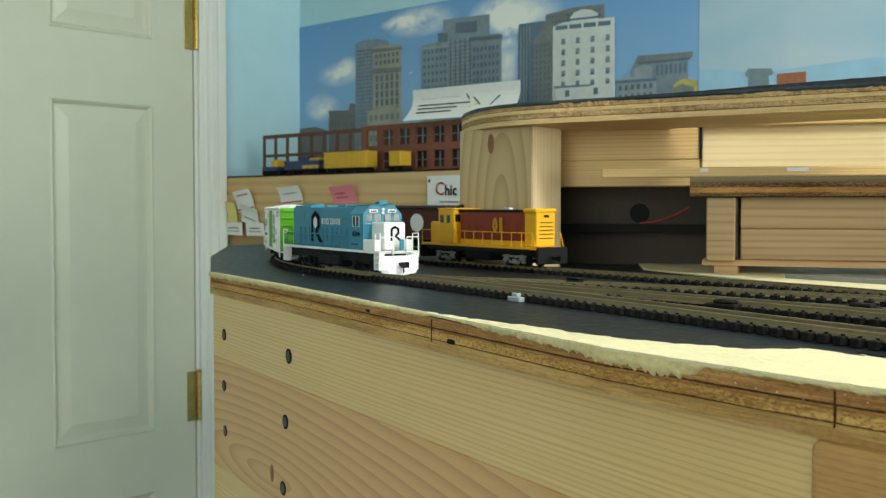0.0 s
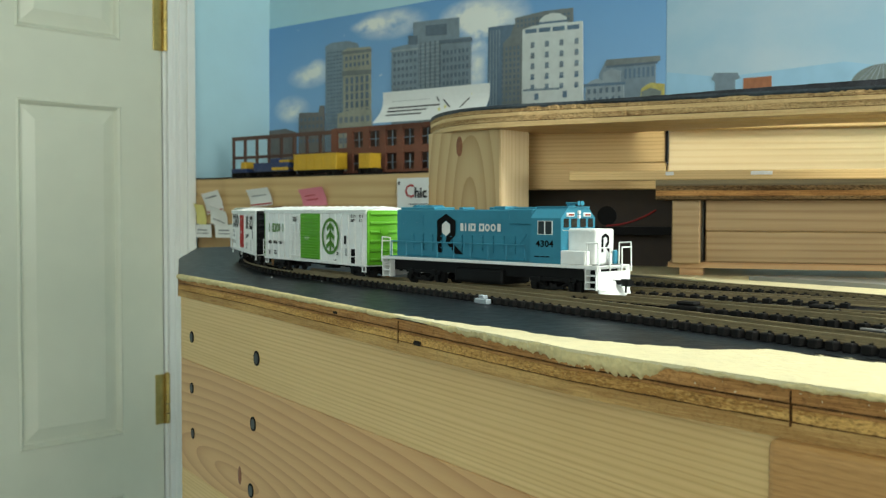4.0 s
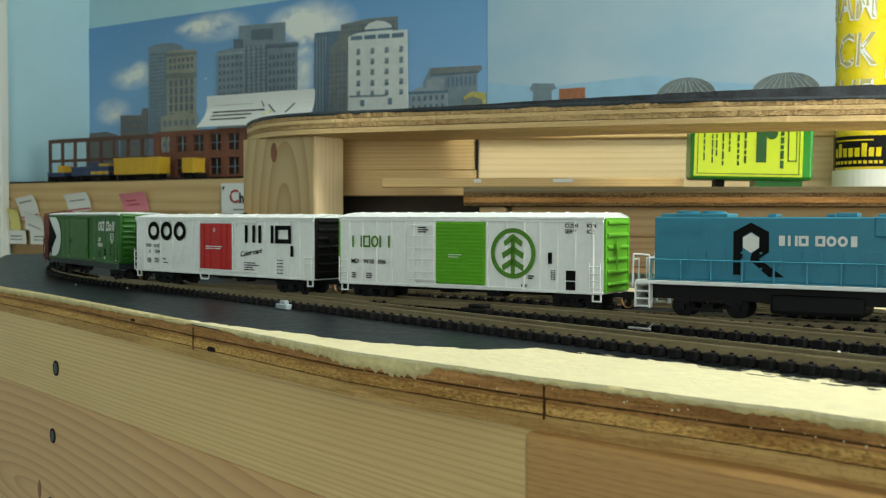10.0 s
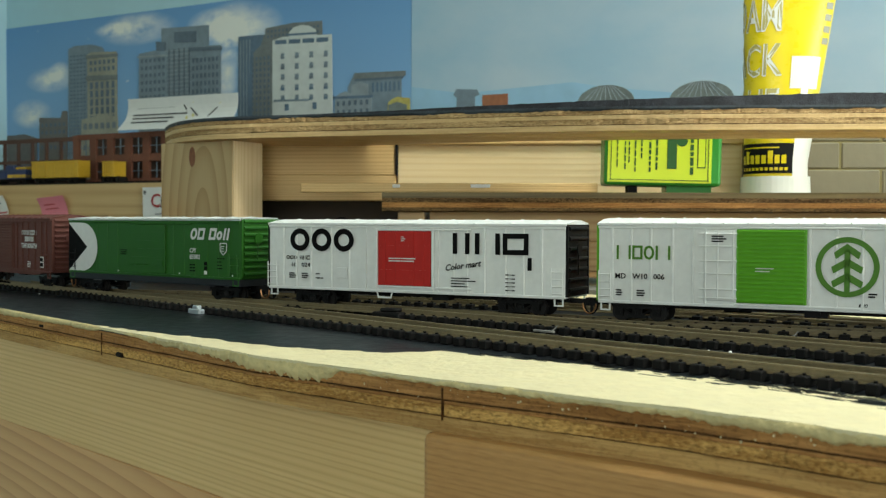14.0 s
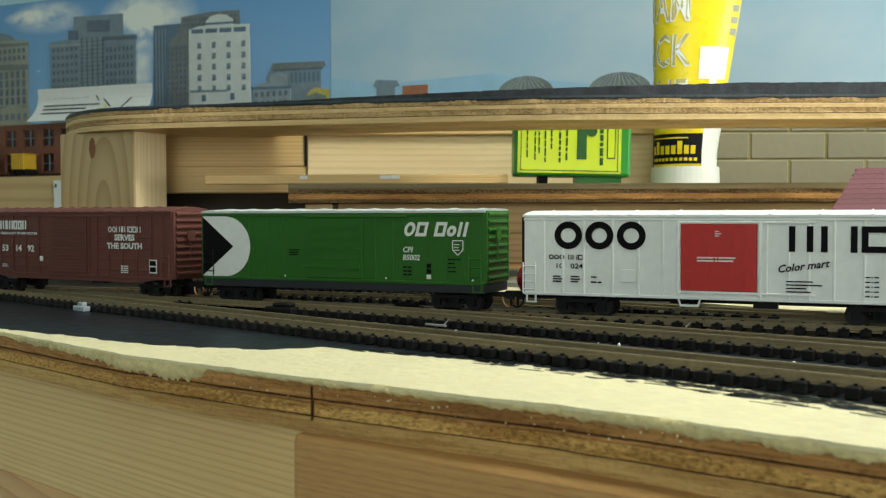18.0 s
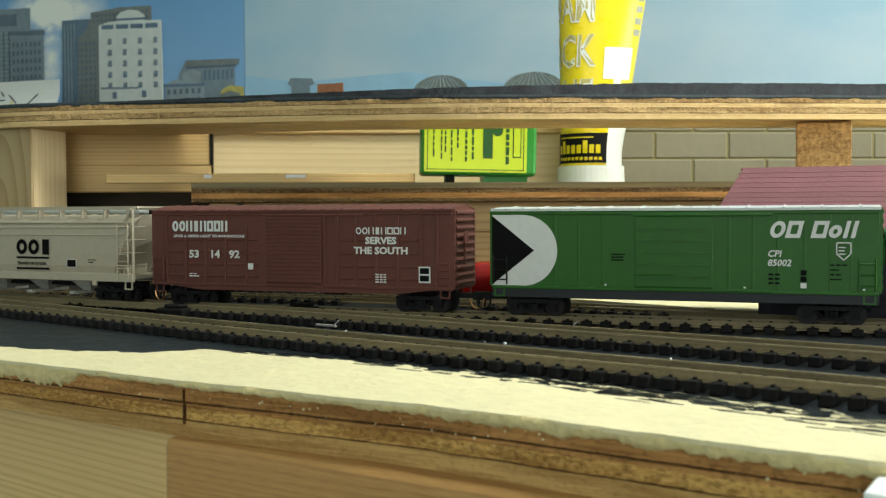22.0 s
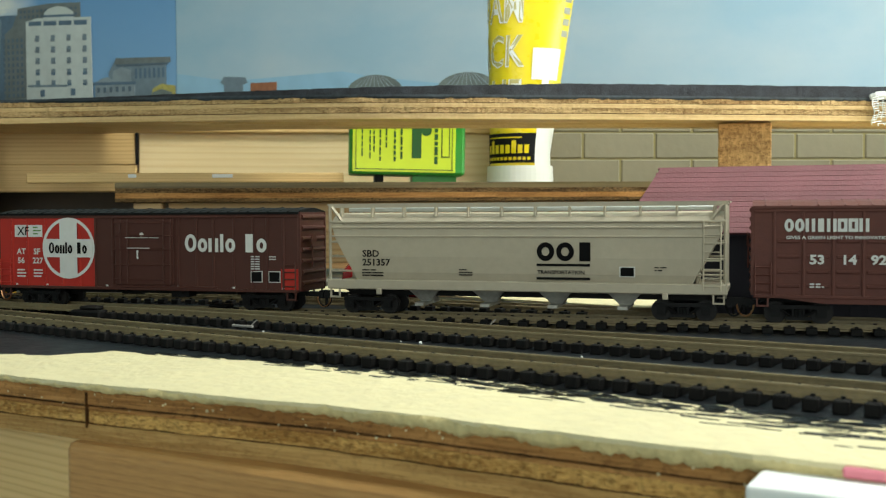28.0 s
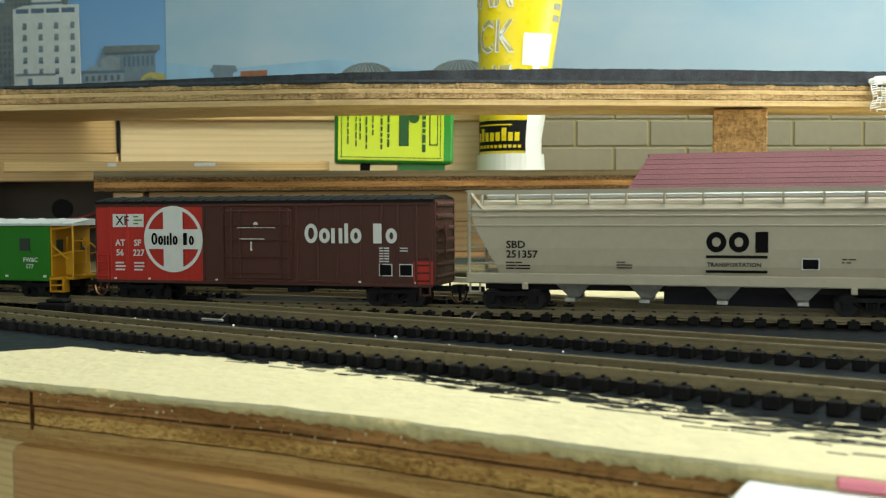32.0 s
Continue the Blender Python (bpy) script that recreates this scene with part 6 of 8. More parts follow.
def truck(car, x, wheelbase=0.0205, r=0.0048, material=None, loco=False, turns=True):
    """A truck with two side frames, bolster, springs and two wheelsets under a car."""
    material = material or BLACK_P
    bm = bmesh.new()
    add_box(bm, 0.0042, 0.022, 0.0022, (0, 0, 0.0052))
    add_cyl(bm, 0.003, 0.002, (0, 0, 0.0070), "Z", 12)
    t = part("truck", bm, material, car, m=Matrix.Translation((x, 0, 0)))
    h = wheelbase / 2
    for y in (-0.0118, 0.0118):
        bm = bmesh.new()
        add_box(bm, wheelbase + 0.007, 0.0013, 0.0019, (0, y, 0.0078 if not loco else 0.009))
        add_box(bm, wheelbase * 0.55, 0.0012, 0.0016, (0, y, 0.0026 if not loco else 0.0038))
        for q in (-1, 1):
            add_box(bm, 0.0042, 0.0017, 0.0043, (q * h, y, 0.0052))
            add_cyl(bm, 0.0013, 0.0026, (q * h, y, 0.0048), "Y", 8)
            rod(bm, (q * 0.0022, y, 0.0030), (q * (h - 0.0018), y, 0.0072), 0.0007)
            rod(bm, (q * 0.0024, y, 0.0070), (q * 0.0024, y, 0.0030), 0.0006)
        for q in (-0.0012, 0, 0.0012):
            add_cyl(bm, 0.0007, 0.0036, (q, y, 0.0046), "Z", 6)
        if loco:
            for q in (-0.4, 0.4):
                add_box(bm, 0.0042, 0.0018, 0.0036, (q * wheelbase, y * 1.02, 0.0088))
        part("side_frame", bm, material, t)
    for q in (-1, 1):
        w = part("wheelset", wheelset_mesh(r), None, t, m=Matrix.Translation((q * h, 0, r)))
        if turns:
            SPINS.append((w, r))
    if turns:
        TURNS.append((t, x))
    return t


def coupler(car, x, way, hose=True, z=0.0088):
    bm = bmesh.new()
    add_box(bm, 0.010, 0.0026, 0.0026, (x + way * 0.004, 0, z))
    add_box(bm, 0.0046, 0.0050, 0.0042, (x + way * 0.0105, 0.0004, z))
    add_box(bm, 0.0022, 0.0022, 0.0042, (x + way * 0.0132, -0.0022, z))
    add_cyl(bm, 0.0006, 0.0060, (x + way * 0.0112, -0.001, z - 0.003), "Z", 6)
    part("coupler", bm, BLACK_P, car)
    if hose:
        arc = [k / 8 * math.pi for k in range(9)]
        bm = sweep([(x + way * (0.007 + 0.0048 * (1 - math.cos(a)) / 2 * 1.6), -0.0035, z - 0.001 - 0.0055 * math.sin(a)) for a in arc], 0.0005)
        part("air_hose", bm, BRASS_W if way > 0 else BLACK_P, car)


def ladder(car, x, y, z0, z1, width, material, rungs, name="ladder"):
    bm = bmesh.new()
    out = math.copysign(0.0012, y)
    for q in (-1, 1):
        rod(bm, (x + q * width / 2, y + out, z0), (x + q * width / 2, y + out, z1), 0.0004, 4)
    for k in range(rungs):
        z = z0 + (z1 - z0) * (k + 0.5) / rungs
        rod(bm, (x - width / 2, y + out, z), (x + width / 2, y + out, z), 0.00035, 4)
        for q in (-1, 1):
            rod(bm, (x + q * width / 2, y, z), (x + q * width / 2, y + out, z), 0.0003, 4)
    return part(name, bm, material, car)


def stirrup(car, x, y, material, z=0.0095):
    bm = bmesh.new()
    for q in (-0.0024, 0.0024):
        add_box(bm, 0.0008, 0.0008, 0.0045, (x + q, y, z - 0.002))
    add_box(bm, 0.0056, 0.0010, 0.0008, (x, y, z - 0.0042))
    part("stirrup", bm, material, car)


def bars(name, rows, material, car, x, z, y, gap=0.0013, tall=0.0007):
    """Lines of lettering too small to read: one small bar a word."""
    bm = bmesh.new()
    for k, words in enumerate(rows):
        at = 0.0
        for w in words:
            add_box(bm, w, 0.0002, tall, (x + at + w / 2, -y - 0.0001, z - k * gap))
            at += w + 0.0006
    part(name, bm, material, car)


def ribbed_end(car, x, way, width, z0, z1, material, ribs=6):
    """A corrugated car end with pressed ribs, corner posts and grab irons."""
    bm = box_bm(0.0008, width - 0.0012, z1 - z0, (x, 0, (z0 + z1) / 2))
    for y in (-1, 1):
        add_box(bm, 0.0018, 0.0016, z1 - z0, (x, y * (width / 2 - 0.0010), (z0 + z1) / 2))
    e = part("end_panel", bm, material, car)
    for k in range(ribs):
        z = z0 + (z1 - z0) * (k + 0.6) / ribs
        part("end_rib", add_cyl(bmesh.new(), 0.0013, width - 0.005, (x + way * 0.0004, 0, z), "Y", 8), material, e)
    bm = bmesh.new()
    rod(bm, (x + way * 0.0022, -width * 0.12, z0 + 0.012), (x + way * 0.0022, -width * 0.12, z0 + 0.028), 0.0004)
    add_cyl(bm, 0.0036, 0.0006, (x + way * 0.0026, -width * 0.10, z0 + 0.026), "X", 14)
    part("brake_wheel", bm, material, e)
    return e


def car_roof(car, length, width, z0, z1, material, ribs, thick=0.0012):
    """A low gabled roof of pressed panels with raised seams."""
    bm = bmesh.new()
    hw = width / 2 + 0.0006
    sect = [(-hw, z0), (-hw, z0 + thick), (-hw * 0.5, z0 + (z1 - z0) * 0.72 + thick * 0.2), (0, z1), (hw * 0.5, z0 + (z1 - z0) * 0.72 + thick * 0.2), (hw, z0 + thick), (hw, z0)]
    ends = []
    for x in (-length / 2, length / 2):
        ends.append([bm.verts.new((x, y, z)) for y, z in sect])
    for i in range(len(sect)):
        j = (i + 1) % len(sect)
        bm.faces.new((ends[0][i], ends[0][j], ends[1][j], ends[1][i]))
    bm.faces.new(ends[0])
    bm.faces.new(ends[1][::-1])
    bmesh.ops.recalc_face_normals(bm, faces=bm.faces[:])
    roof = part("roof", bm, material, car)
    for k in range(ribs):
        bm = bmesh.new()
        x = -length / 2 + length * (k + 0.5) / ribs
        for q in (-1, 1):
            a, b = Vector((x, q * hw, z0 + thick)), Vector((x, 0, z1))
            rod(bm, a, b, 0.0005, 6)
            rod(bm, Vector((x + length / ribs / 2, q * hw * 0.9, z0 + thick + 0.0003)), Vector((x + length / ribs / 2, q * 0.003, z1 - 0.0003)), 0.0004, 4)
        part("roof_rib", bm, material, roof)
    return roof


def box_car(name, label, length, side, roof, ends, z=(0.010, 0.0515, 0.0555), width=0.0345, posts=(), bays=True, sill=None, roof_ribs=14, end_ribs=6, base=0.142, roof_at=None, post_y=0.0006, inset=True):
    """A boxcar body with ribs, roof, ends, frame, trucks, couplers, ladders and steps. posts: fractions of the length."""
    z0, z1, z2 = z
    car = thing(name, label, "train car", group="cars of the moving train")
    part("body", box_bm(length, width, z1 - z0, (0, 0, (z0 + z1) / 2), 0.0004, 1), side, car)
    for f in posts:
        for y in (-1, 1):
            part("side_post", box_bm(0.0013, 0.0014, z1 - z0 - 0.002, ((f - 0.5) * length, y * (width / 2 + post_y / 2), (z0 + z1) / 2), 0.0003, 1), side, car)
    for y in (-1, 1):
        part("side_sill", box_bm(length, 0.0012, 0.0016, (0, y * (width / 2 + 0.0004), z0 + 0.0006), 0.0003, 1), sill or side, car)
        part("top_rail", box_bm(length, 0.0012, 0.0014, (0, y * (width / 2 + 0.0004), z1 - 0.0010), 0.0003, 1), side, car)
    car_roof(car, length + 0.001, width + 0.0008, z1, z2, roof, roof_ribs)
    for way in (-1, 1):
        ribbed_end(car, way * (length / 2 + 0.0003), way, width, z0 + 0.001, z1 + 0.001, ends, end_ribs)
        coupler(car, way * (length / 2 - 0.002), way)
        truck(car, way * base / 2)
        for y in (-1, 1):
            stirrup(car, way * (length / 2 - 0.004), y * width / 2, side, z0 + 0.0003)
    bm = bmesh.new()
    add_box(bm, length - 0.006, 0.006, 0.0035, (0, 0, z0 - 0.0012))
    for k in (-0.3, -0.1, 0.12, 0.3):
        add_box(bm, 0.0012, width - 0.004, 0.0022, (k * length, 0, z0 - 0.0008))
    add_box(bm, 0.011, 0.008, 0.0042, (0.02, -0.008, z0 - 0.002))
    add_cyl(bm, 0.0024, 0.014, (-0.022, 0.007, z0 - 0.0022), "X", 10)
    part("underframe", bm, BLACK_P, car)
    return car


def louvred_door(car, f0, f1, length, z0, z1, y, material, slats=17, frame_m=None, name="door", slat_r=0.00055):
    """A sliding door: a raised panel with pressed slats, its tracks and a lock bar."""
    x0, x1 = (f0 - 0.5) * length, (f1 - 0.5) * length
    mid, w = (x0 + x1) / 2, x1 - x0
    d = part(name, box_bm(w, 0.0012, z1 - z0, (mid, -y - 0.0006, (z0 + z1) / 2), 0.0003, 1), material, car)
    for k in range(slats):
        zz = z0 + (z1 - z0) * (k + 0.5) / slats
        part("door_slat", rod(bmesh.new(), (x0 + 0.0012, -y - 0.0012, zz), (x1 - 0.0012, -y - 0.0012, zz), slat_r, 5), material, d)
    for zz in (z0 - 0.0009, z1 + 0.0008):
        part("door_track", box_bm(w * 1.75, 0.0013, 0.0011, (mid + w * 0.35, -y - 0.0008, zz), 0.0002, 1), frame_m or material, car)
    return d


# green and white boxcar with a round tree emblem
def tree_boxcar():
    L, y = 0.1825, 0.01725
    posts = [0.043, 0.1, 0.158, 0.222, 0.28, 0.315, 0.40, 0.597, 0.665, 0.73, 0.785, 0.845, 0.905, 0.965]
    car = box_car("boxcar", "white boxcar with green louvred door and round tree emblem", L, WHITE_P, WHITE_P, GREEN_P, posts=posts, roof_ribs=15)
    louvred_door(car, 0.402, 0.59, L, 0.0125, 0.0498, y, GREEN_P, 17, WHITE_P, slat_r=0.0008)
    d = part("plug_door", box_bm(0.0150, 0.0011, 0.036, ((0.357 - 0.5) * L, -y - 0.0006, 0.0312), 0.0003, 1), WHITE_P, car)
    for zz in (0.0475, 0.041, 0.0335, 0.027, 0.019, 0.0145):
        part("lock_bar", rod(bmesh.new(), ((0.30 - 0.5) * L, -y - 0.0018, zz), ((0.405 - 0.5) * L, -y - 0.0018, zz), 0.00045), WHITE_P, d)
    for ff in (0.318, 0.352, 0.395):
        part("lock_bar", rod(bmesh.new(), ((ff - 0.5) * L, -y - 0.0018, 0.0140), ((ff - 0.5) * L, -y - 0.0018, 0.0485), 0.0005), WHITE_P, d)
    # emblem: ring, trunk and three tiers of boughs
    cx, cz, r = (0.692 - 0.5) * L, 0.0318, 0.0146
    yy = y + 0.0011
    bm = bmesh.new()
    n = 48
    rings = [[bm.verts.new((cx + q * math.cos(k * 2 * math.pi / n), -yy, cz + q * math.sin(k * 2 * math.pi / n))) for k in range(n)] for q in (r, r * 0.82)]
    for k in range(n):
        j = (k + 1) % n
        bm.faces.new((rings[0][k], rings[0][j], rings[1][j], rings[1][k]))
    emblem = part("emblem", bm, INK_G, car, "green ring emblem with a stylised tree")
    bm = bmesh.new()

    def flat(points):
        bm.faces.new([bm.verts.new((cx + a * r, -yy, cz + b * r)) for a, b in points])

    flat([(-0.09, -0.84), (0.09, -0.84), (0.09, 0.60), (-0.09, 0.60)])
    for zt, w in ((0.78, 0.42), (0.30, 0.5), (-0.18, 0.5)):
        for q in (-1, 1):
            flat([(0, zt), (q * w, zt - 0.30), (q * (w - 0.06), zt - 0.52), (0, zt - 0.26)][::q])
    part("tree_sign", bm, INK_G, emblem)
    herald("mpom", 0.0008, 0.0300, 0.0074, INK_G, car, on_side((0.05 - 0.5) * L, 0.0335, y + 0.0010), 0.17)
    for txt, f in (("MD", 0.052), ("W10", 0.105), ("006", 0.167)):
        letters("lettering", txt, 0.0040, INK, car, on_side((f - 0.5) * L, 0.0232, y + 0.0009), bold=0.00008)
    for a, b, f in (("CUSH", "SERV", 0.872), ("ION", "ICE", 0.945)):
        letters("lettering", a, 0.0032, INK, car, on_side((f - 0.5) * L, 0.0470, y + 0.0009), bold=0.00006)
        letters("lettering", b, 0.0032, INK, car, on_side((f - 0.5) * L, 0.0437, y + 0.0009), bold=0.00006)
    bars("small_print", [(0.003,), (0.0035,), (0.003,)], INK, car, (0.055 - 0.5) * L, 0.0170, y + 0.0009)
    bars("small_print", [(0.004,), (0.0045,), (0.004,)], INK, car, (0.118 - 0.5) * L, 0.0170, y + 0.0009)
    bars("small_print", [(0.006,), (0.0075,), (0.006,)], INK, car, (0.335 - 0.5) * L, 0.0462, y + 0.0021)
    bars("small_print", [(0.004,), (0.003,)], INK, car, (0.745 - 0.5) * L, 0.0190, y + 0.0009)
    bars("small_print", [(0.001, 0.001)] * 6, INK, car, (0.826 - 0.5) * L, 0.0225, y + 0.0009, 0.001, 0.0005)
    bars("door_print", [(0.009,), (0.007,)], INK_W, car, (0.455 - 0.5) * L, 0.0302, y + 0.0021, 0.0014, 0.0005)
    for f, zz, w, h in ((0.822, 0.0295, 0.0024, 0.0064), (0.893, 0.0200, 0.0058, 0.0056), (0.893, 0.0142, 0.0058, 0.0048)):
        part("data_panel", box_bm(w, 0.0003, h, ((f - 0.5) * L, -y - 0.0009, zz)), INK, car)
    herald("tmo", 0, 0.0042, 0.0016, INK, car, on_side((0.72 - 0.5) * L, 0.0125, y + 0.0009), 0.2, 0.2)
    for x in (-L / 2 + 0.004, L / 2 - 0.0045):
        ladder(car, x, -y - 0.0006, 0.0115, 0.0272, 0.0066, WHITE_P, 4)
    return car, L


def red_door_boxcar():
    L, y = 0.2015, 0.01725
    posts = [0.055, 0.105, 0.16, 0.235, 0.30, 0.36, 0.40, 0.59, 0.605, 0.655, 0.70, 0.755, 0.82, 0.875, 0.93]
    car = box_car("boxcar", "white boxcar with red plug door and black lettering", L, WHITE_P, WHITE_P, BLACK_P, posts=posts, roof_ribs=9, end_ribs=7, z=(0.0108, 0.0508, 0.0543))
    d = louvred_door(car, 0.405, 0.584, L, 0.0150, 0.0475, y, RED_P, 0, WHITE_P, "plug_door")
    for zz in (0.024, 0.0385):
        part("door_rib", box_bm(0.033, 0.0005, 0.0007, ((0.4945 - 0.5) * L, -y - 0.0014, zz)), RED_P, d)
    for ff in (0.43, 0.465, 0.525, 0.558):
        part("door_rib", box_bm(0.0008, 0.0006, 0.032, ((ff - 0.5) * L, -y - 0.0014, 0.0312)), RED_P, d)
    bars("door_print", [(0.008, 0.001, 0.008), (0.008, 0.001, 0.007)], INK_W, car, (0.445 - 0.5) * L, 0.0312, y + 0.0021, 0.0015, 0.0007)
    bars("door_print", [(0.002,), (0.003,), (0.002,)], INK_W, car, (0.487 - 0.5) * L, 0.0440, y + 0.0021, 0.0011, 0.0005)
    for q in (-1, 1):
        part("door_post", box_bm(0.0016, 0.0018, 0.036, ((0.4945 + q * 0.096 - 0.5) * L, -y - 0.0007, 0.0310), 0.0003, 1), WHITE_P, car)
    herald("ooo", 0, 0.0490, 0.0142, INK, car, on_side((0.08 - 0.5) * L, 0.0345, y + 0.0010), 0.24)
    herald("ooo iinp", 0, 0.0185, 0.0025, INK, car, on_side((0.068 - 0.5) * L, 0.0292, y + 0.0009), 0.2)
    herald("iinp", 0.001, 0.0510, 0.0121, INK, car, on_side((0.638 - 0.5) * L, 0.0345, y + 0.0010), 0.24)
    for txt, f, zz in (("10", 0.085, 0.0247), ("024", 0.126, 0.0247)):
        letters("lettering", txt, 0.0036, INK, car, on_side((f - 0.5) * L, zz, y + 0.0009), bold=0.00005, wide=1.25)
    letters("lettering", "Color mart", 0.0050, INK, car, on_side((0.63 - 0.5) * L, 0.0245, y + 0.0010) @ pose(0, 0, 0, 0, 0, 8), bold=0.0001, shear=0.35)
    bars("small_print", [(0.004,), (0.005,), (0.0045,)], INK, car, (0.08 - 0.5) * L, 0.0205, y + 0.0009)
    bars("small_print", [(0.0045,), (0.005,), (0.004,)], INK, car, (0.127 - 0.5) * L, 0.0205, y + 0.0009)
    bars("small_print", [(0.003,), (), (0.003, 0.002)], INK, car, (0.18 - 0.5) * L, 0.0205, y + 0.0009)
    bars("small_print", [(0.012,), (0.016,), (0.009,), (0.011,)], INK, car, (0.65 - 0.5) * L, 0.0205, y + 0.0009, 0.0016, 0.0006)
    bars("small_print", [(0.002, 0.0006, 0.002)] * 5, INK, car, (0.822 - 0.5) * L, 0.0232, y + 0.0009, 0.0022, 0.0006)
    part("data_panel", box_bm(0.0024, 0.0003, 0.0072, ((0.895 - 0.5) * L, -y - 0.0009, 0.0295)), INK, car)
    part("route_board", box_bm(0.0075, 0.0006, 0.0066, ((0.275 - 0.5) * L, -y - 0.0006, 0.0215), 0.0002, 1), WHITE_P, car)
    bm = bmesh.new()
    add_box(bm, 0.009, 0.001, 0.001, ((0.425 - 0.5) * L, -y, 0.0075))
    for q in (-1, 1):
        rod(bm, ((0.425 - 0.5) * L + q * 0.0055, -y, 0.0112), ((0.425 - 0.5) * L + q * 0.0042, -y, 0.0075), 0.0005)
    part("door_step", bm, WHITE_P, car)
    for x in (-L / 2 + 0.0035, L / 2 - 0.0045):
        ladder(car, x, -y - 0.0006, 0.0115, 0.0275, 0.0068, WHITE_P, 4)
    return car, L


def green_boxcar():
    L, y = 0.182, 0.01725
    posts = [0.06, 0.115, 0.18, 0.245, 0.31, 0.64, 0.70, 0.76, 0.825, 0.885, 0.935]
    car = box_car("boxcar", "dark green boxcar with black and white end marking", L, CPGREEN, ROOF_L, CPGREEN, posts=posts, z=(0.0146, 0.0533, 0.0556), post_y=-0.0009, roof_ribs=11, end_ribs=9, sill=CPGREEN)
    part("frame_sill", box_bm(L, 0.0352, 0.0046, (0, 0, 0.0123), 0.0003, 1), GREY_D, car, "dark grey frame sill")
    d = louvred_door(car, 0.398, 0.60, L, 0.0165, 0.0505, y, CPGREEN, 0)
    for k in range(5):
        part("door_rib", box_bm(0.034, 0.0008, 0.0007, ((0.499 - 0.5) * L, -y - 0.0014, 0.0215 + k * 0.0058)), CPGREEN, d)
    bm = bmesh.new()
    rod(bm, ((0.40 - 0.5) * L, -y - 0.0018, 0.0225), ((0.50 - 0.5) * L, -y - 0.0018, 0.0225), 0.0004)
    add_box(bm, 0.007, 0.0006, 0.005, ((0.57 - 0.5) * L, -y - 0.0015, 0.0235))
    part("door_lock", bm, CPGREEN, d)
    # end marking: a white half round and a black wedge
    zc, r = 0.0337, 0.0178
    bm = bmesh.new()
    pts = [(-L / 2 + 0.0003, zc - r), (-L / 2 + 0.0162, zc - r)]
    pts += [(-L / 2 + 0.0162 + r * math.sin(k * math.pi / 24), zc - r * math.cos(k * math.pi / 24)) for k in range(1, 24)]
    pts += [(-L / 2 + 0.0162, zc + r), (-L / 2 + 0.0003, zc + r)]
    bm.faces.new([bm.verts.new((px, -y - 0.0006, pz)) for px, pz in pts])
    mark = part("end_marking", bm, INK_W, car, "white half round with a black wedge")
    bm = bmesh.new()
    bm.faces.new([bm.verts.new((px, -y - 0.0008, pz)) for px, pz in ((-L / 2 + 0.0002, zc - r * 0.98), (-L / 2 + 0.0222, zc), (-L / 2 + 0.0002, zc + r * 0.98))])
    part("wedge", bm, INK, mark)
    herald("op pqii", 0, 0.0385, 0.0078, INK_W, car, on_side((0.735 - 0.5) * L, 0.0405, y + 0.0008), 0.23, 0.25)
    letters("lettering", "CPI", 0.0042, INK_W, car, on_side((0.735 - 0.5) * L, 0.0318, y + 0.0008), bold=0.0001, shear=0.2)
    letters("lettering", "85002", 0.0042, INK_W, car, on_side((0.735 - 0.5) * L, 0.0275, y + 0.0008), bold=0.0001, shear=0.2)
    bm = bmesh.new()
    sx, sz = (0.917 - 0.5) * L, 0.0345
    pts = [(-0.0030, 0.0038), (0.0030, 0.0038), (0.0030, -0.0012), (0, -0.0040), (-0.0030, -0.0012)]
    for k in range(5):
        a, b = pts[k], pts[(k + 1) % 5]
        rod(bm, (sx + a[0], -y - 0.0008, sz + a[1]), (sx + b[0], -y - 0.0008, sz + b[1]), 0.0003, 4)
    part("shield_sign", bm, INK_W, car)
    bars("small_print", [(0.003,), (0.0026,), (0.003,)], INK_W, car, (0.905 - 0.5) * L, 0.0362, y + 0.0008, 0.0015, 0.0005)
    bars("small_print", [(0.0022, 0.0022)] * 3, INK, car, (0.738 - 0.5) * L, 0.0235, y + 0.0008, 0.002, 0.0009)
    bars("small_print", [(0.007,), (0.006,), (0.006,)], INK, car, (0.335 - 0.5) * L, 0.0322, y + 0.0008, 0.0014, 0.0006)
    bars("small_print", [(0.002, 0.002, 0.002), (0.004,), (0.002, 0.002), (0.005,)], INK, car, (0.885 - 0.5) * L, 0.0282, y + 0.0008, 0.0022, 0.0006)
    for zz in (0.0245, 0.0215, 0.0185):
        part("data_panel", box_bm(0.0026, 0.0003, 0.0024, ((0.823 - 0.5) * L, -y - 0.0008, zz)), INK if zz != 0.0185 else INK_W, car)
    for f in (0.32, 0.68, 0.965):
        part("marker_dot", box_bm(0.0009, 0.0003, 0.0009, ((f - 0.5) * L, -y - 0.0009, 0.0172)), INK_W, car)
    for x in (-L / 2 + 0.0045, L / 2 - 0.0050):
        ladder(car, x, -y - 0.0002, 0.0165, 0.0312, 0.0070, CPGREEN if x > 0 else BLACK_P, 3)
    return car, L


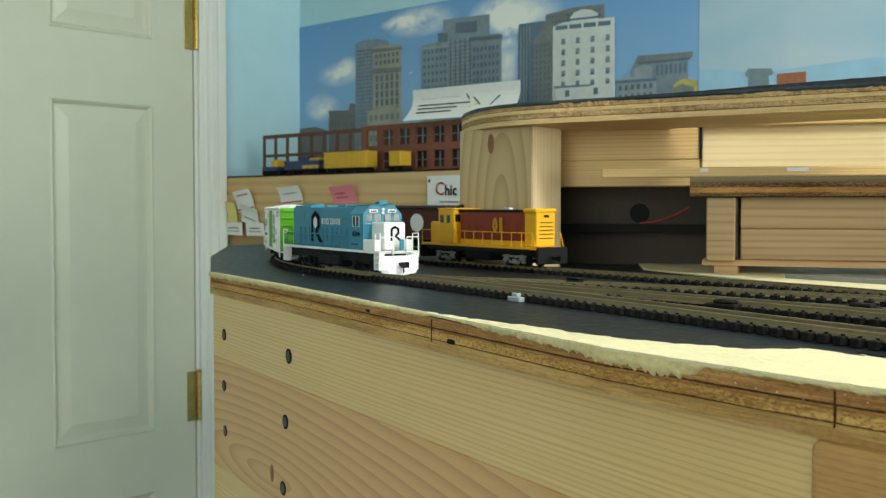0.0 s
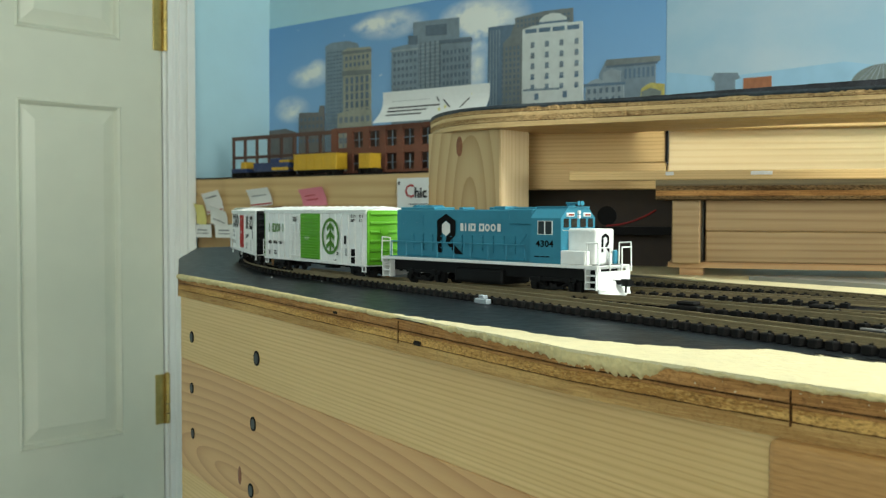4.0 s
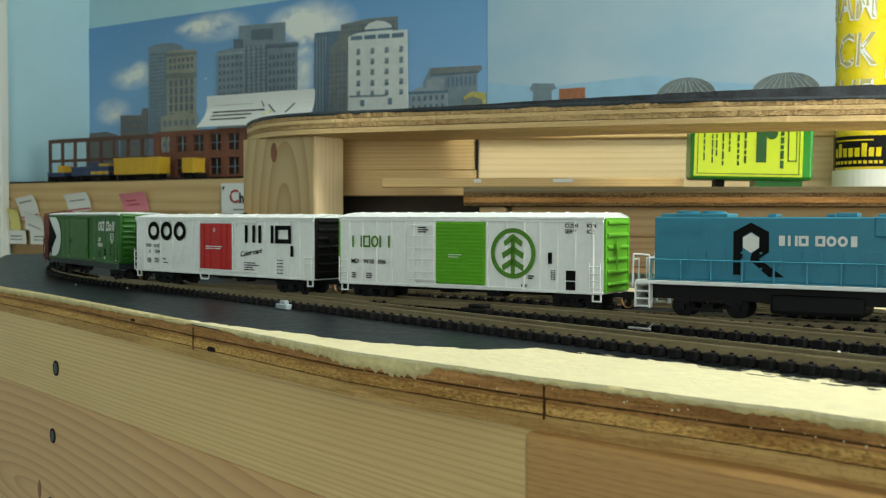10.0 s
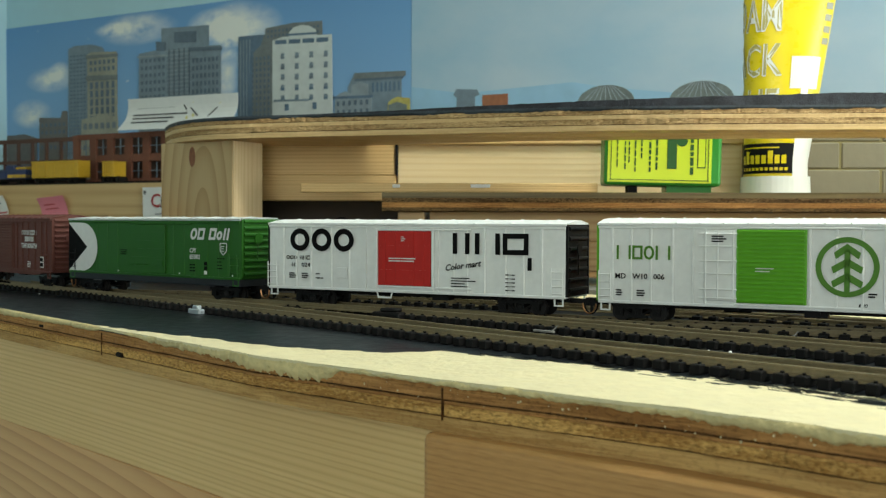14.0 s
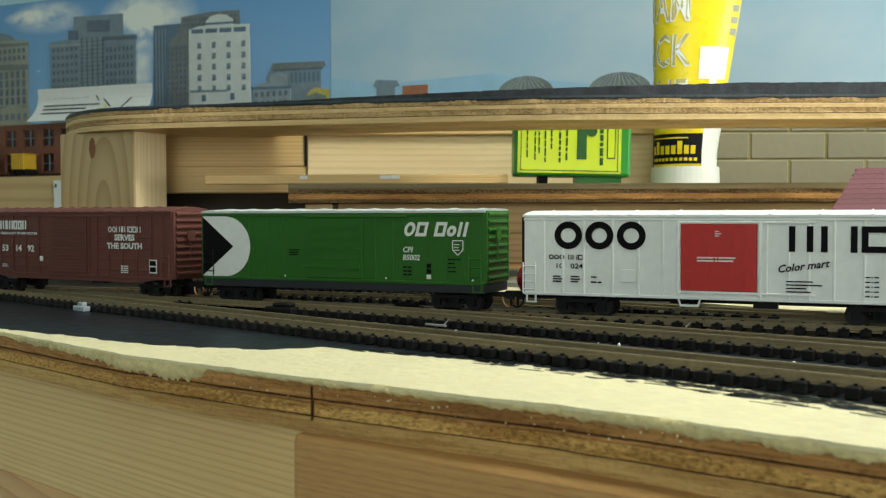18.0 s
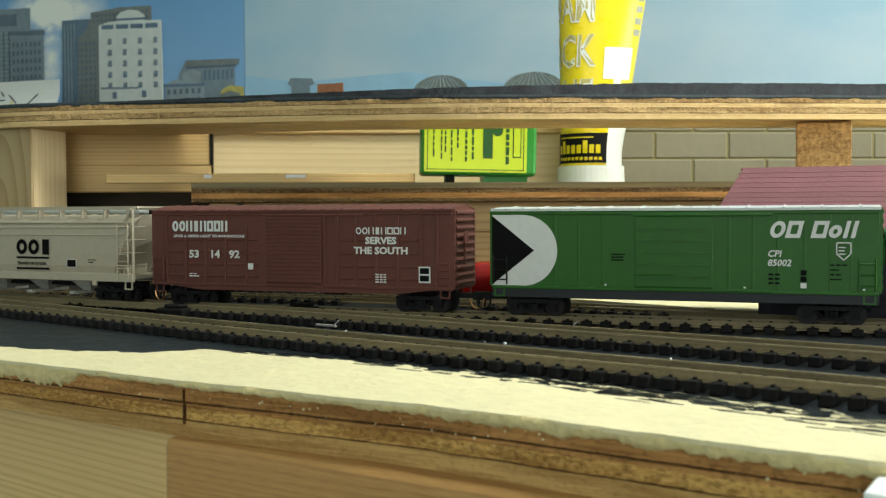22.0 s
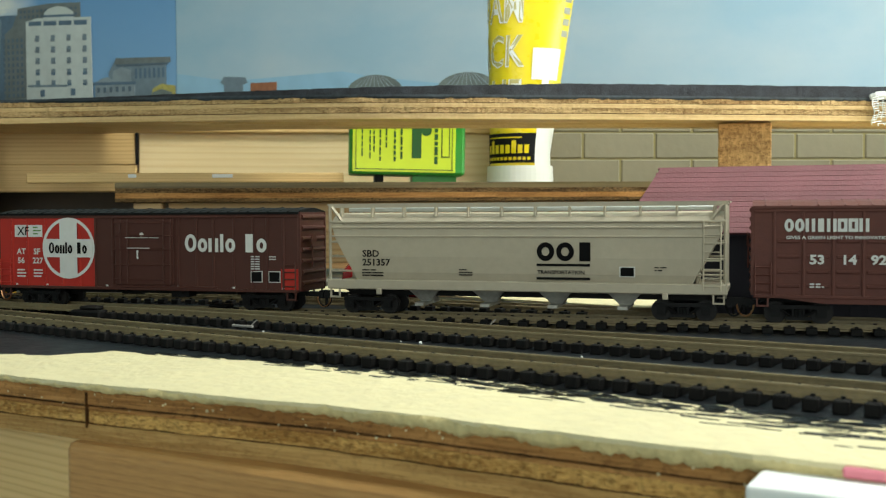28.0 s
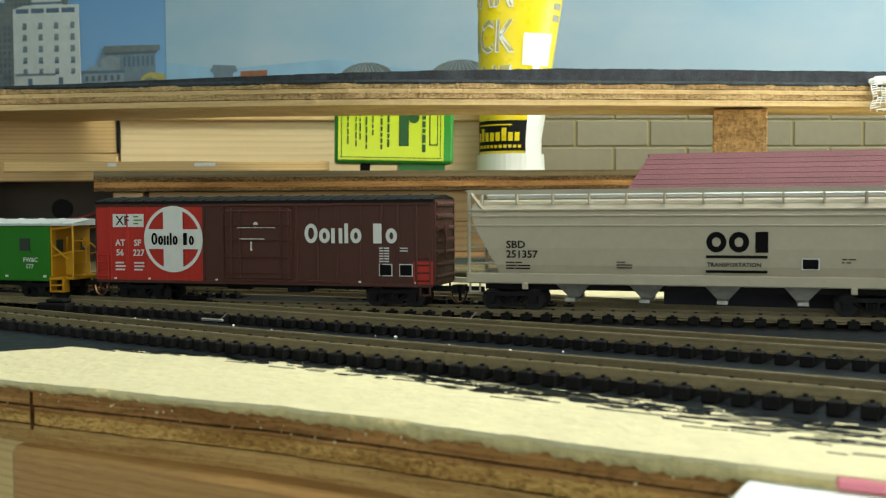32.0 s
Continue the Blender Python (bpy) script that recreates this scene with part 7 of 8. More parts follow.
def brown_boxcar():
    L, y = 0.182, 0.01725
    posts = [0.05, 0.12, 0.19, 0.26, 0.335, 0.60, 0.64, 0.70, 0.765, 0.835, 0.905, 0.955]
    car = box_car("boxcar", "oxide brown boxcar with louvred door and white lettering", L, BROWN_P, BROWN_P, BROWN_P, posts=posts, z=(0.0125, 0.0535, 0.0575), roof_ribs=16, end_ribs=10)
    bm = prism([(-0.085, 0.013), (-0.06, 0.010), (0.06, 0.010), (0.085, 0.013)], -y - 0.0004, y + 0.0004)
    bmesh.ops.rotate(bm, verts=bm.verts, cent=(0, 0, 0), matrix=Matrix.Rotation(math.pi / 2, 3, "X"))
    part("fish_belly_sill", bm, BROWN_P, car)
    louvred_door(car, 0.404, 0.59, L, 0.0145, 0.0510, y, BROWN_P, 17)
    edges = [0.05, 0.12, 0.19, 0.26, 0.335, 0.385]
    more = [0.64, 0.70, 0.765, 0.835, 0.905]
    for seq in (edges, more):
        for a, b in zip(seq, seq[1:]):
            for zz in (0.0180, 0.0245, 0.0315, 0.0385):
                part("side_pressing", box_bm((b - a) * L - 0.0028, 0.0009, 0.0017, (((a + b) / 2 - 0.5) * L, -y - 0.0002, zz), 0.0004, 1), BROWN_P, car)
    herald("oontnppn", 0, 0.0365, 0.0060, INK_W, car, on_side((0.073 - 0.5) * L, 0.0428, y + 0.0012), 0.24)
    letters("lettering", "GIVES A GREEN LIGHT TO INNOVATIONS", 0.0021, INK_W, car, on_side((0.078 - 0.5) * L, 0.0395, y + 0.0012), bold=0.00005, wide=1.17)
    for txt, f in (("53", 0.134), ("14", 0.208), ("92", 0.277)):
        letters("lettering", txt, 0.0058, INK_W, car, on_side((f - 0.5) * L, 0.0282, y + 0.0012), bold=0.0002, wide=1.15)
    for txt, zz in (("SERVES", 0.0365), ("THE SOUTH", 0.0312)):
        letters("lettering", txt, 0.0051, INK_W, car, on_side((0.782 - 0.5) * L, zz, y + 0.0012), align="CENTER", bold=0.0002, wide=1.12)
    herald("oontnppn", -0.0145, 0.0290, 0.0037, INK_W, car, on_side((0.782 - 0.5) * L, 0.0415, y + 0.0012), 0.2)
    bars("small_print", [(0.002, 0.002), (0.002, 0.002, 0.001)], INK_W, car, (0.135 - 0.5) * L, 0.0190, y + 0.0012)
    bars("small_print", [(0.002, 0.0015, 0.0015)] * 4, INK_W, car, (0.765 - 0.5) * L, 0.0202, y + 0.0012)
    plate = part("data_panel", box_bm(0.0064, 0.0003, 0.0085, ((0.918 - 0.5) * L, -y - 0.0012, 0.0205)), INK_W, car)
    bm = bmesh.new()
    for zz in (0.0225, 0.0186):
        add_box(bm, 0.0050, 0.0003, 0.0030, ((0.918 - 0.5) * L, -y - 0.0015, zz))
    part("panel_print", bm, INK, plate)
    part("route_board", box_bm(0.0034, 0.0005, 0.0034, ((0.35 - 0.5) * L, -y - 0.0007, 0.0235), 0.0002, 1), INK_W, car)
    for x in (-L / 2 + 0.0042, L / 2 - 0.0045):
        ladder(car, x, -y - 0.0006, 0.0135, 0.0285, 0.0070, BROWN_P, 4)
    return car, L


def cross_boxcar():
    L, y = 0.187, 0.01725
    posts = [0.045, 0.10, 0.165, 0.225, 0.285, 0.34, 0.40, 0.62, 0.68, 0.735, 0.80, 0.86, 0.905, 0.955]
    car = box_car("boxcar", "dark brown and red boxcar with round cross emblem", L, SFBROWN, BLACK_P, SFBROWN, posts=posts, post_y=0.0003, z=(0.0107, 0.0520, 0.0555), roof_ribs=16, end_ribs=7)
    red = part("red_panel", box_bm(0.337 * L, 0.0004, 0.0400, (-L / 2 + 0.1685 * L, -y - 0.0002, 0.0314)), SFRED, car, "red painted side panel")
    part("red_patch", box_bm(0.052 * L, 0.0004, 0.0118, (L / 2 - 0.026 * L, -y - 0.0002, 0.0172)), SFRED, car)
    d = louvred_door(car, 0.41, 0.606, L, 0.0135, 0.0500, y, SFBROWN, 0)
    for zz in (0.0165, 0.0245, 0.0330, 0.0405, 0.0478):
        part("lock_bar", rod(bmesh.new(), ((0.405 - 0.5) * L, -y - 0.0018, zz), ((0.61 - 0.5) * L, -y - 0.0018, zz), 0.0004), SFBROWN, d)
    for ff in (0.43, 0.455, 0.575, 0.598):
        part("lock_bar", rod(bmesh.new(), ((ff - 0.5) * L, -y - 0.0018, 0.0140), ((ff - 0.5) * L, -y - 0.0018, 0.0495), 0.00045), SFBROWN, d)
    bars("door_print", [(0.008, 0.006, 0.006)], INK_W, car, (0.448 - 0.5) * L, 0.0395, y + 0.0021, 0.001, 0.0003)
    bars("door_print", [(0.014,)], INK_W, car, (0.455 - 0.5) * L, 0.0338, y + 0.0021, 0.001, 0.0004)
    bars("door_print", [(0.001,), (0.0008,), (0.001,)], INK_W, car, (0.487 - 0.5) * L, 0.0318, y + 0.0021, 0.0016, 0.0014)
    bm = bmesh.new()
    add_cyl(bm, 0.0012, 0.0004, ((0.502 - 0.5) * L, -y - 0.0015, 0.0412), "Y", 12)
    part("door_disc", bm, INK_W, d)
    # round cross emblem
    for o in car.children:
        if o.name.startswith("side_post") and o.data.vertices[0].co.x < -0.163 * L and o.data.vertices[0].co.y < 0:
            o.data.materials[0] = SFRED
    cx, cz, r, yy = (0.2477 - 0.5) * L, 0.0335, 0.0172, y + 0.0011
    bm = bmesh.new()
    n = 56
    rings = [[bm.verts.new((cx + q * math.cos(k * 2 * math.pi / n), -yy, cz + q * math.sin(k * 2 * math.pi / n))) for k in range(n)] for q in (r, r * 0.90)]
    for k in range(n):
        j = (k + 1) % n
        bm.faces.new((rings[0][k], rings[0][j], rings[1][j], rings[1][k]))
    emblem = part("emblem", bm, INK_W, car, "white ring emblem with a cross")
    bm = bmesh.new()
    add_box(bm, r * 0.66, 0.0002, r * 1.86, (cx, -yy, cz))
    add_box(bm, r * 1.84, 0.0002, r * 0.60, (cx, -yy - 0.00015, cz))
    part("cross", bm, INK_W, emblem)
    herald("oqriq tq", -0.0127, 0.0254, 0.0063, INK, emblem, on_side(cx, cz - 0.0030, yy + 0.0006), 0.19)
    herald("oqriq tq", 0, 0.0495, 0.0097, INK_W, car, on_side((0.642 - 0.5) * L, 0.0318, y + 0.0010), 0.2)
    for txt, f, zz in (("AT", 0.062, 0.0300), ("SF", 0.122, 0.0300), ("56", 0.064, 0.0248), ("227", 0.118, 0.0248)):
        letters("lettering", txt, 0.0046, INK_W, car, on_side((f - 0.5) * L, zz, y + 0.0008), bold=0.0001)
    sign = part("data_panel", box_bm(0.0185, 0.0003, 0.0068, ((0.104 - 0.5) * L, -y - 0.0006, 0.0432)), INK_W, car)
    letters("lettering", "XF", 0.0068, INK, sign, on_side((0.065 - 0.5) * L, 0.0409, y + 0.0010), bold=0.00005)
    bars("sign_print", [(0.003,), (0.005,), (0.003,)], INK_G, car, (0.122 - 0.5) * L, 0.0452, y + 0.0008, 0.0018, 0.0007)
    bars("small_print", [(0.005,), (0.006,), (0.0055,)], INK_W, car, (0.062 - 0.5) * L, 0.0210, y + 0.0008, 0.0018, 0.0008)
    bars("small_print", [(0.006,), (0.006,), (0.005,)], INK_W, car, (0.122 - 0.5) * L, 0.0210, y + 0.0008, 0.0018, 0.0008)
    bars("small_print", [(0.002, 0.0025)] * 6, INK_W, car, (0.855 - 0.5) * L, 0.0295, y + 0.0008, 0.0013, 0.0006)
    bars("small_print", [(0.004,)] * 2, INK_W, car, (0.912 - 0.5) * L, 0.0295, y + 0.0008, 0.0013, 0.0005)
    for f in (0.872, 0.928):
        p = part("data_panel", box_bm(0.0068, 0.0003, 0.0060, ((f - 0.5) * L, -y - 0.0006, 0.0188)), INK_W, car)
        part("panel_print", box_bm(0.0060, 0.0003, 0.0052, ((f - 0.5) * L, -y - 0.0008, 0.0188)), INK, p)
    for f in (0.06, 0.17, 0.38, 0.62, 0.80, 0.955):
        part("marker_dot", box_bm(0.0013, 0.0003, 0.0009, ((f - 0.5) * L, -y - 0.0008, 0.0128)), INK_W, car)
    for x in (-L / 2 + 0.0042, L / 2 - 0.0045):
        ladder(car, x, -y - 0.0003, 0.0120, 0.0270, 0.0068, SFBROWN if x > 0 else SFRED, 4)
    return car, L


def hopper_car():
    """A covered hopper: curved side sheets, sloping ends, roof walk, side sill and four bays."""
    L, w = 0.203, 0.0355
    car = thing("hopper_car", "warm grey covered hopper with black lettering", "train car", group="cars of the moving train")
    bm = bmesh.new()
    sect = [(0.0148, 0.0150), (0.0172, 0.022), (0.0178, 0.030), (0.0176, 0.040), (0.0166, 0.0465), (0.0140, 0.0500), (0.0060, 0.0525)]
    xs_at = {0.0150: 0.083, 0.022: 0.0865, 0.030: 0.091, 0.040: 0.0965, 0.0465: 0.0985, 0.0500: 0.0985, 0.0525: 0.0985}
    loops = []
    for way in (-1, 1):
        pts = [(-y, z) for y, z in sect] + [(y, z) for y, z in sect[::-1]]
        loops.append([bm.verts.new((way * xs_at[z], y, z)) for y, z in pts])
    m2 = len(loops[0])
    for i in range(m2):
        j = (i + 1) % m2
        bm.faces.new((loops[0][i], loops[0][j], loops[1][j], loops[1][i]))
    bm.faces.new(loops[0])
    bm.faces.new(loops[1][::-1])
    bmesh.ops.recalc_face_normals(bm, faces=bm.faces[:])
    part("body", bm, GREY_P, car)
    for y in (-1, 1):
        part("side_sill", box_bm(L - 0.002, 0.0026, 0.0050, (0, y * 0.0172, 0.0157), 0.0005, 1), GREY_P, car)
        for zz, t in ((0.0450, 0.0010), (0.0405, 0.0008)):
            part("side_band", box_bm(0.196, 0.0008, t, (0, y * (0.0176 if zz > 0.042 else 0.0180), zz), 0.0002, 1), GREY_P, car)
        part("eave_angle", box_bm(0.199, 0.0016, 0.0012, (0, y * 0.0168, 0.0478), 0.0003, 1), GREY_P, car)
        for k in range(12):
            x = -0.094 + k * 0.0171
            part("walk_bracket", box_bm(0.0009, 0.0040, 0.0052, (x, y * 0.0135, 0.0528)), GREY_P, car)
    for y in (-0.0125, -0.0095, 0.0095, 0.0125):
        part("walk_plank", box_bm(0.201, 0.0020, 0.0007, (0, y, 0.0560)), GREY_P, car)
    for y in (-0.0156, 0.0156):
        part("walk_edge", box_bm(0.201, 0.0008, 0.0022, (0, y, 0.0562)), GREY_P, car)
    for way in (-1, 1):
        part("walk_end", box_bm(0.005, 0.031, 0.0008, (way * 0.099, 0, 0.0568)), GREY_P, car)
    part("trough_hatch", box_bm(0.188, 0.009, 0.0024, (0, 0, 0.0540), 0.0005, 1), ROOF_L, car)
    for way in (-1, 1):
        bm = bmesh.new()
        for y in (-1, 1):
            rod(bm, (way * 0.0995, y * 0.0165, 0.0140), (way * 0.0995, y * 0.0165, 0.0555), 0.0009, 4)
            rod(bm, (way * 0.0915, y * 0.0165, 0.0465), (way * 0.0985, y * 0.0165, 0.0555), 0.0009, 4)
            for zz in (0.0225, 0.0300, 0.0375):
                rod(bm, (way * 0.0995, y * 0.0165, zz), (way * 0.084, y * 0.0165, zz), 0.0006, 4)
        for zz in (0.0225, 0.0300, 0.0375, 0.045):
            rod(bm, (way * 0.0995, -0.0165, zz), (way * 0.0995, -0.006, zz), 0.0005, 4)
        part("end_frame", bm, GREY_P, car)
        part("end_platform", box_bm(0.018, 0.033, 0.0022, (way * 0.092, 0, 0.0158), 0.0004, 1), GREY_P, car)
        part("slope_brace", box_bm(0.0012, 0.020, 0.028, (way * 0.0865, 0, 0.030)), GREY_P, car)
        truck(car, way * 0.080)
        coupler(car, way * 0.0975, way)
        for y in (-1, 1):
            stirrup(car, way * 0.0965, y * 0.0172, GREY_P, 0.0133)
            part("jack_pad", box_bm(0.0026, 0.0020, 0.0030, (way * 0.072, y * 0.0182, 0.0122), 0.0003, 1), GREY_P, car)
    ladder(car, 0.0935, -0.0176, 0.0150, 0.0475, 0.0078, GREY_P, 8)
    ladder(car, -0.0955, 0.0176, 0.0150, 0.0475, 0.0078, GREY_P, 8)
    hop = mat("hopper_bay_grey", (0.36, 0.35, 0.31), 0.5, 0.1, 0.3, 150)
    for x in (-0.0515, -0.0172, 0.0172, 0.0515):
        bm = bmesh.new()
        bmesh.ops.create_cone(bm, cap_ends=True, segments=4, radius1=0.0026, radius2=0.0150, depth=0.0105, matrix=Matrix.Translation((x, 0, 0.0105)) @ pose(0, 0, 0, 0, 0, 45))
        add_box(bm, 0.0046, 0.030, 0.0016, (x, 0, 0.0058))
        part("hopper_bay", bm, hop, car)
    part("centre_sill", box_bm(0.19, 0.0055, 0.0035, (0, 0, 0.0110)), BLACK_P, car)
    f = lambda q: (q - 0.5) * L  # noqa: E731
    herald("oox", 0, 0.0290, 0.0092, INK, car, on_side(f(0.548), 0.0285, 0.0182), 0.27)
    letters("lettering", "TRANSPORTATION", 0.0026, INK, car, on_side(f(0.552), 0.0222, 0.0181), bold=0.00004, wide=1.02)
    for zz in (0.0266, 0.0200):
        part("logo_bar", box_bm(0.0262, 0.0003, 0.0012, (f(0.6145), -0.0181, zz)), INK, car)
    letters("lettering", "SBD", 0.0048, INK, car, on_side(f(0.10), 0.0300, 0.0180), bold=0.0001, wide=1.1)
    letters("lettering", "251357", 0.0048, INK, car, on_side(f(0.10), 0.0255, 0.0180), bold=0.0001, wide=1.05)
    bars("small_print", [(0.004, 0.003), (0.005, 0.006), (0.004, 0.007)], INK, car, f(0.10), 0.0232, 0.0180, 0.0014, 0.0006)
    bars("small_print", [(0.004,), (0.007,), (0.007,)], INK, car, f(0.355), 0.0238, 0.0181, 0.0013, 0.0005)
    bars("small_print", [(0.002, 0.003), (0.001, 0.002)], INK, car, f(0.83), 0.0258, 0.0180, 0.0014, 0.0005)
    p = part("data_panel", box_bm(0.0074, 0.0003, 0.0050, (f(0.767), -0.0181, 0.0236)), INK_W, car)
    part("panel_print", box_bm(0.0064, 0.0003, 0.0042, (f(0.767), -0.0183, 0.0236)), INK, p)
    return car, L


def handrail(parent, x0, x1, y, z0, z1, posts, material, r=0.00035):
    bm = bmesh.new()
    rod(bm, (x0, y, z1), (x1, y, z1), r)
    for k in range(posts):
        x = x0 + (x1 - x0) * k / (posts - 1)
        rod(bm, (x, y, z0), (x, y, z1), r * 1.1, 4)
    return part("handrail", bm, material, parent)


def lead_loco():
    """Road switcher: long hood, cab, low nose, walkways, fuel tank, pilots."""
    car = thing("locomotive", "teal diesel locomotive with white nose and black lettering", "locomotive", group="cars of the moving train")
    deckz = 0.0192
    part("walkway", box_bm(0.196, 0.0345, 0.0022, (0, 0, deckz - 0.0011), 0.0003, 1), WHITE_P, car, "white edged walkway")
    part("walkway_top", box_bm(0.152, 0.0340, 0.0004, (-0.015, 0, deckz + 0.0002)), TEAL, car)
    hood = part("long_hood", box_bm(0.135, 0.0215, 0.0340, (-0.0220, 0, deckz + 0.0170), 0.0009, 2), TEAL, car)
    for k in range(11):
        bm = box_bm(0.0088, 0.0006, 0.0120, (-0.075 + k * 0.0098, -0.0109, 0.0300))
        for z in (0.0265, 0.0310, 0.0345):
            add_box(bm, 0.0012, 0.0011, 0.0009, (-0.0712 + k * 0.0098, -0.0114, z))
        part("hood_door", bm, TEAL, hood)
    bm = bmesh.new()
    for k in range(7):
        add_box(bm, 0.022, 0.0006, 0.0005, (-0.073, -0.0110, 0.0430 + k * 0.0010))
    part("radiator_grille", bm, TEAL, hood)
    part("radiator_frame", box_bm(0.0245, 0.0004, 0.0085, (-0.073, -0.0108, 0.0460)), TEAL, hood)
    for x in (-0.074, -0.060):
        bm = bmesh.new()
        add_cyl(bm, 0.0068, 0.0022, (x, 0, 0.0545), "Z", 24)
        add_cyl(bm, 0.0058, 0.0006, (x, 0, 0.0558), "Z", 24)
        for k in range(8):
            a = k * math.pi / 8
            rod(bm, (x - 0.0056 * math.cos(a), -0.0056 * math.sin(a), 0.0562), (x + 0.0056 * math.cos(a), 0.0056 * math.sin(a), 0.0562), 0.0002, 4)
        part("radiator_fan", bm, TEAL, hood)
    part("fan_deck", box_bm(0.036, 0.0205, 0.0022, (-0.068, 0, 0.0538), 0.0004, 1), TEAL, hood)
    for x, lx, h in ((-0.028, 0.004, 0.0016), (0.001, 0.004, 0.0016), (0.0085, 0.010, 0.0022)):
        part("hood_box", box_bm(lx, 0.012, h, (x, 0, 0.0532 + h / 2), 0.0003, 1), TEAL, hood)
    part("blower_housing", box_bm(0.0205, 0.0258, 0.0100, (0.0330, 0, 0.0485), 0.0006, 1), TEAL, hood)
    part("blower_cap", box_bm(0.019, 0.018, 0.0016, (0.0330, 0, 0.0541), 0.0004, 1), TEAL, hood)
    # cab
    bm = prism([(-0.0172, deckz), (0.0172, deckz), (0.0172, 0.0478), (0.0105, 0.0545), (-0.0105, 0.0545), (-0.0172, 0.0478)], 0.0415, 0.0663)
    bm.transform(Matrix(((0, 0, 1, 0), (1, 0, 0, 0), (0, 1, 0, 0), (0, 0, 0, 1))))
    cab = part("cab", bm, TEAL, car, m=Matrix.Translation((0.0042, 0, 0)))
    part("cab_roof", box_bm(0.0262, 0.0222, 0.0008, (0.0540, 0, 0.0548), 0.0002, 1), TEAL, cab)
    for x in (0.0507, 0.0566):
        win = part("cab_window", box_bm(0.0050, 0.0006, 0.0080, (x, -0.0173, 0.0418)), GLASS_D, cab)
    bm = bmesh.new()
    for x, z, sx, sz in ((0.0537, 0.0460, 0.0118, 0.0003), (0.0537, 0.0376, 0.0118, 0.0003), (0.0480, 0.0418, 0.0003, 0.0086), (0.0596, 0.0418, 0.0003, 0.0086), (0.0537, 0.0418, 0.0007, 0.0084)):
        add_box(bm, sx, 0.0009, sz, (x, -0.0175, z))
    part("window_frame", bm, WHITE_P, cab)
    for y in (-0.0122, -0.0045, 0.0045, 0.0122):
        part("windscreen", box_bm(0.0006, 0.0055 if abs(y) < 0.01 else 0.0048, 0.0056, (0.0664, y, 0.0448)), GLASS_D, cab)
    for y in (-0.0115, 0.0115):
        nb = part("number_board", box_bm(0.0012, 0.0074, 0.0026, (0.0666, y * 0.72, 0.0500), 0.0003, 1), WHITE_P, cab, "white number board")
        part("number_bar", box_bm(0.0004, 0.0050, 0.0012, (0.0674, y * 0.72, 0.0500)), LOCORED, nb)
    bm = bmesh.new()
    for z in (0.0515, 0.0488):
        add_cyl(bm, 0.0012, 0.0012, (0.0670, 0, z), "X", 12)
    part("headlight", bm, INK_W, cab)
    bm = bmesh.new()
    for y, lx in ((-0.0022, 0.008), (0, 0.0095), (0.0022, 0.007)):
        add_cyl(bm, 0.0006, lx, (0.0625, y, 0.0572), "X", 8)
        add_cyl(bm, 0.0006, 0.0022, (0.0625 + lx / 2 + 0.001, y, 0.0572), "X", 8, 0.0016)
    add_box(bm, 0.002, 0.006, 0.0024, (0.0605, 0, 0.0558))
    part("horn", bm, TEAL, cab)
    letters("lettering", "4304", 0.0056, INK, cab, on_side(0.0460, 0.0298, 0.0174), bold=0.00015, wide=1.3)
    bars("small_print", [(0.004, 0.004, 0.003)], INK, cab, 0.045, 0.0235, 0.0174)
    # low nose
    nose = part("low_nose", box_bm(0.0235, 0.0190, 0.0222, (0.0798, 0, deckz + 0.0111), 0.0014, 3), WHITE_P, car, "white low nose")
    part("nose_side_box", box_bm(0.0225, 0.0058, 0.0085, (0.0775, -0.0142, deckz + 0.0043), 0.0004, 1), WHITE_P, car)
    part("nose_side_box", box_bm(0.0225, 0.0058, 0.0085, (0.0775, 0.0142, deckz + 0.0043), 0.0004, 1), WHITE_P, car)
    part("sun_visor", box_bm(0.0300, 0.0010, 0.0005, (0.0765, -0.0150, 0.0402)), WHITE_P, car)
    bm = bmesh.new()

    def flat(pts, at, m):
        bm.faces.new([bm.verts.new(m @ Vector((at[0] + a, at[1] + b, 0))) for a, b in pts])

    def r_mark(m, s):
        flat([(a * s, b * s) for a, b in ((-0.42, -0.25), (-0.20, -0.25), (-0.20, 0.66), (0.0, 0.78), (0.0, 1.0), (-0.42, 0.78))], (0, 0), m)
        flat([(a * s, b * s) for a, b in ((0.0, 1.0), (0.0, 0.78), (0.20, 0.66), (0.42, 0.78))], (0, 0), m)
        flat([(a * s, b * s) for a, b in ((0.42, 0.78), (0.20, 0.66), (0.20, 0.40), (0.42, 0.30))], (0, 0), m)
        flat([(a * s, b * s) for a, b in ((0.42, 0.30), (0.20, 0.40), (0.02, 0.27), (0.16, 0.12))], (0, 0), m)
        flat([(a * s, b * s) for a, b in ((0.02, 0.27), (-0.02, 0.10), (0.42, -0.28), (0.78, -0.28), (0.20, 0.14))], (0, 0), m)

    m = on_side(-0.0372, 0.0285, 0.01145)
    r_mark(m, 0.0218)
    mark = part("emblem", bm, INK, hood, "black letter R emblem with a white hexagon")
    bm = bmesh.new()
    flat([(a * 0.0216, b * 0.0216) for a, b in ((0, 0.77), (0.19, 0.65), (0.19, 0.41), (0, 0.28), (-0.19, 0.41), (-0.19, 0.65))], (0, 0), m @ Matrix.Translation((0, 0, 0.0001)))
    part("hexagon", bm, INK_W, mark)
    bm = bmesh.new()
    r_mark(Matrix.Translation((0.0918, 0, 0.0292)) @ pose(0, 0, 0, 90, 0, 90), 0.0095)
    part("nose_emblem", bm, INK, nose)
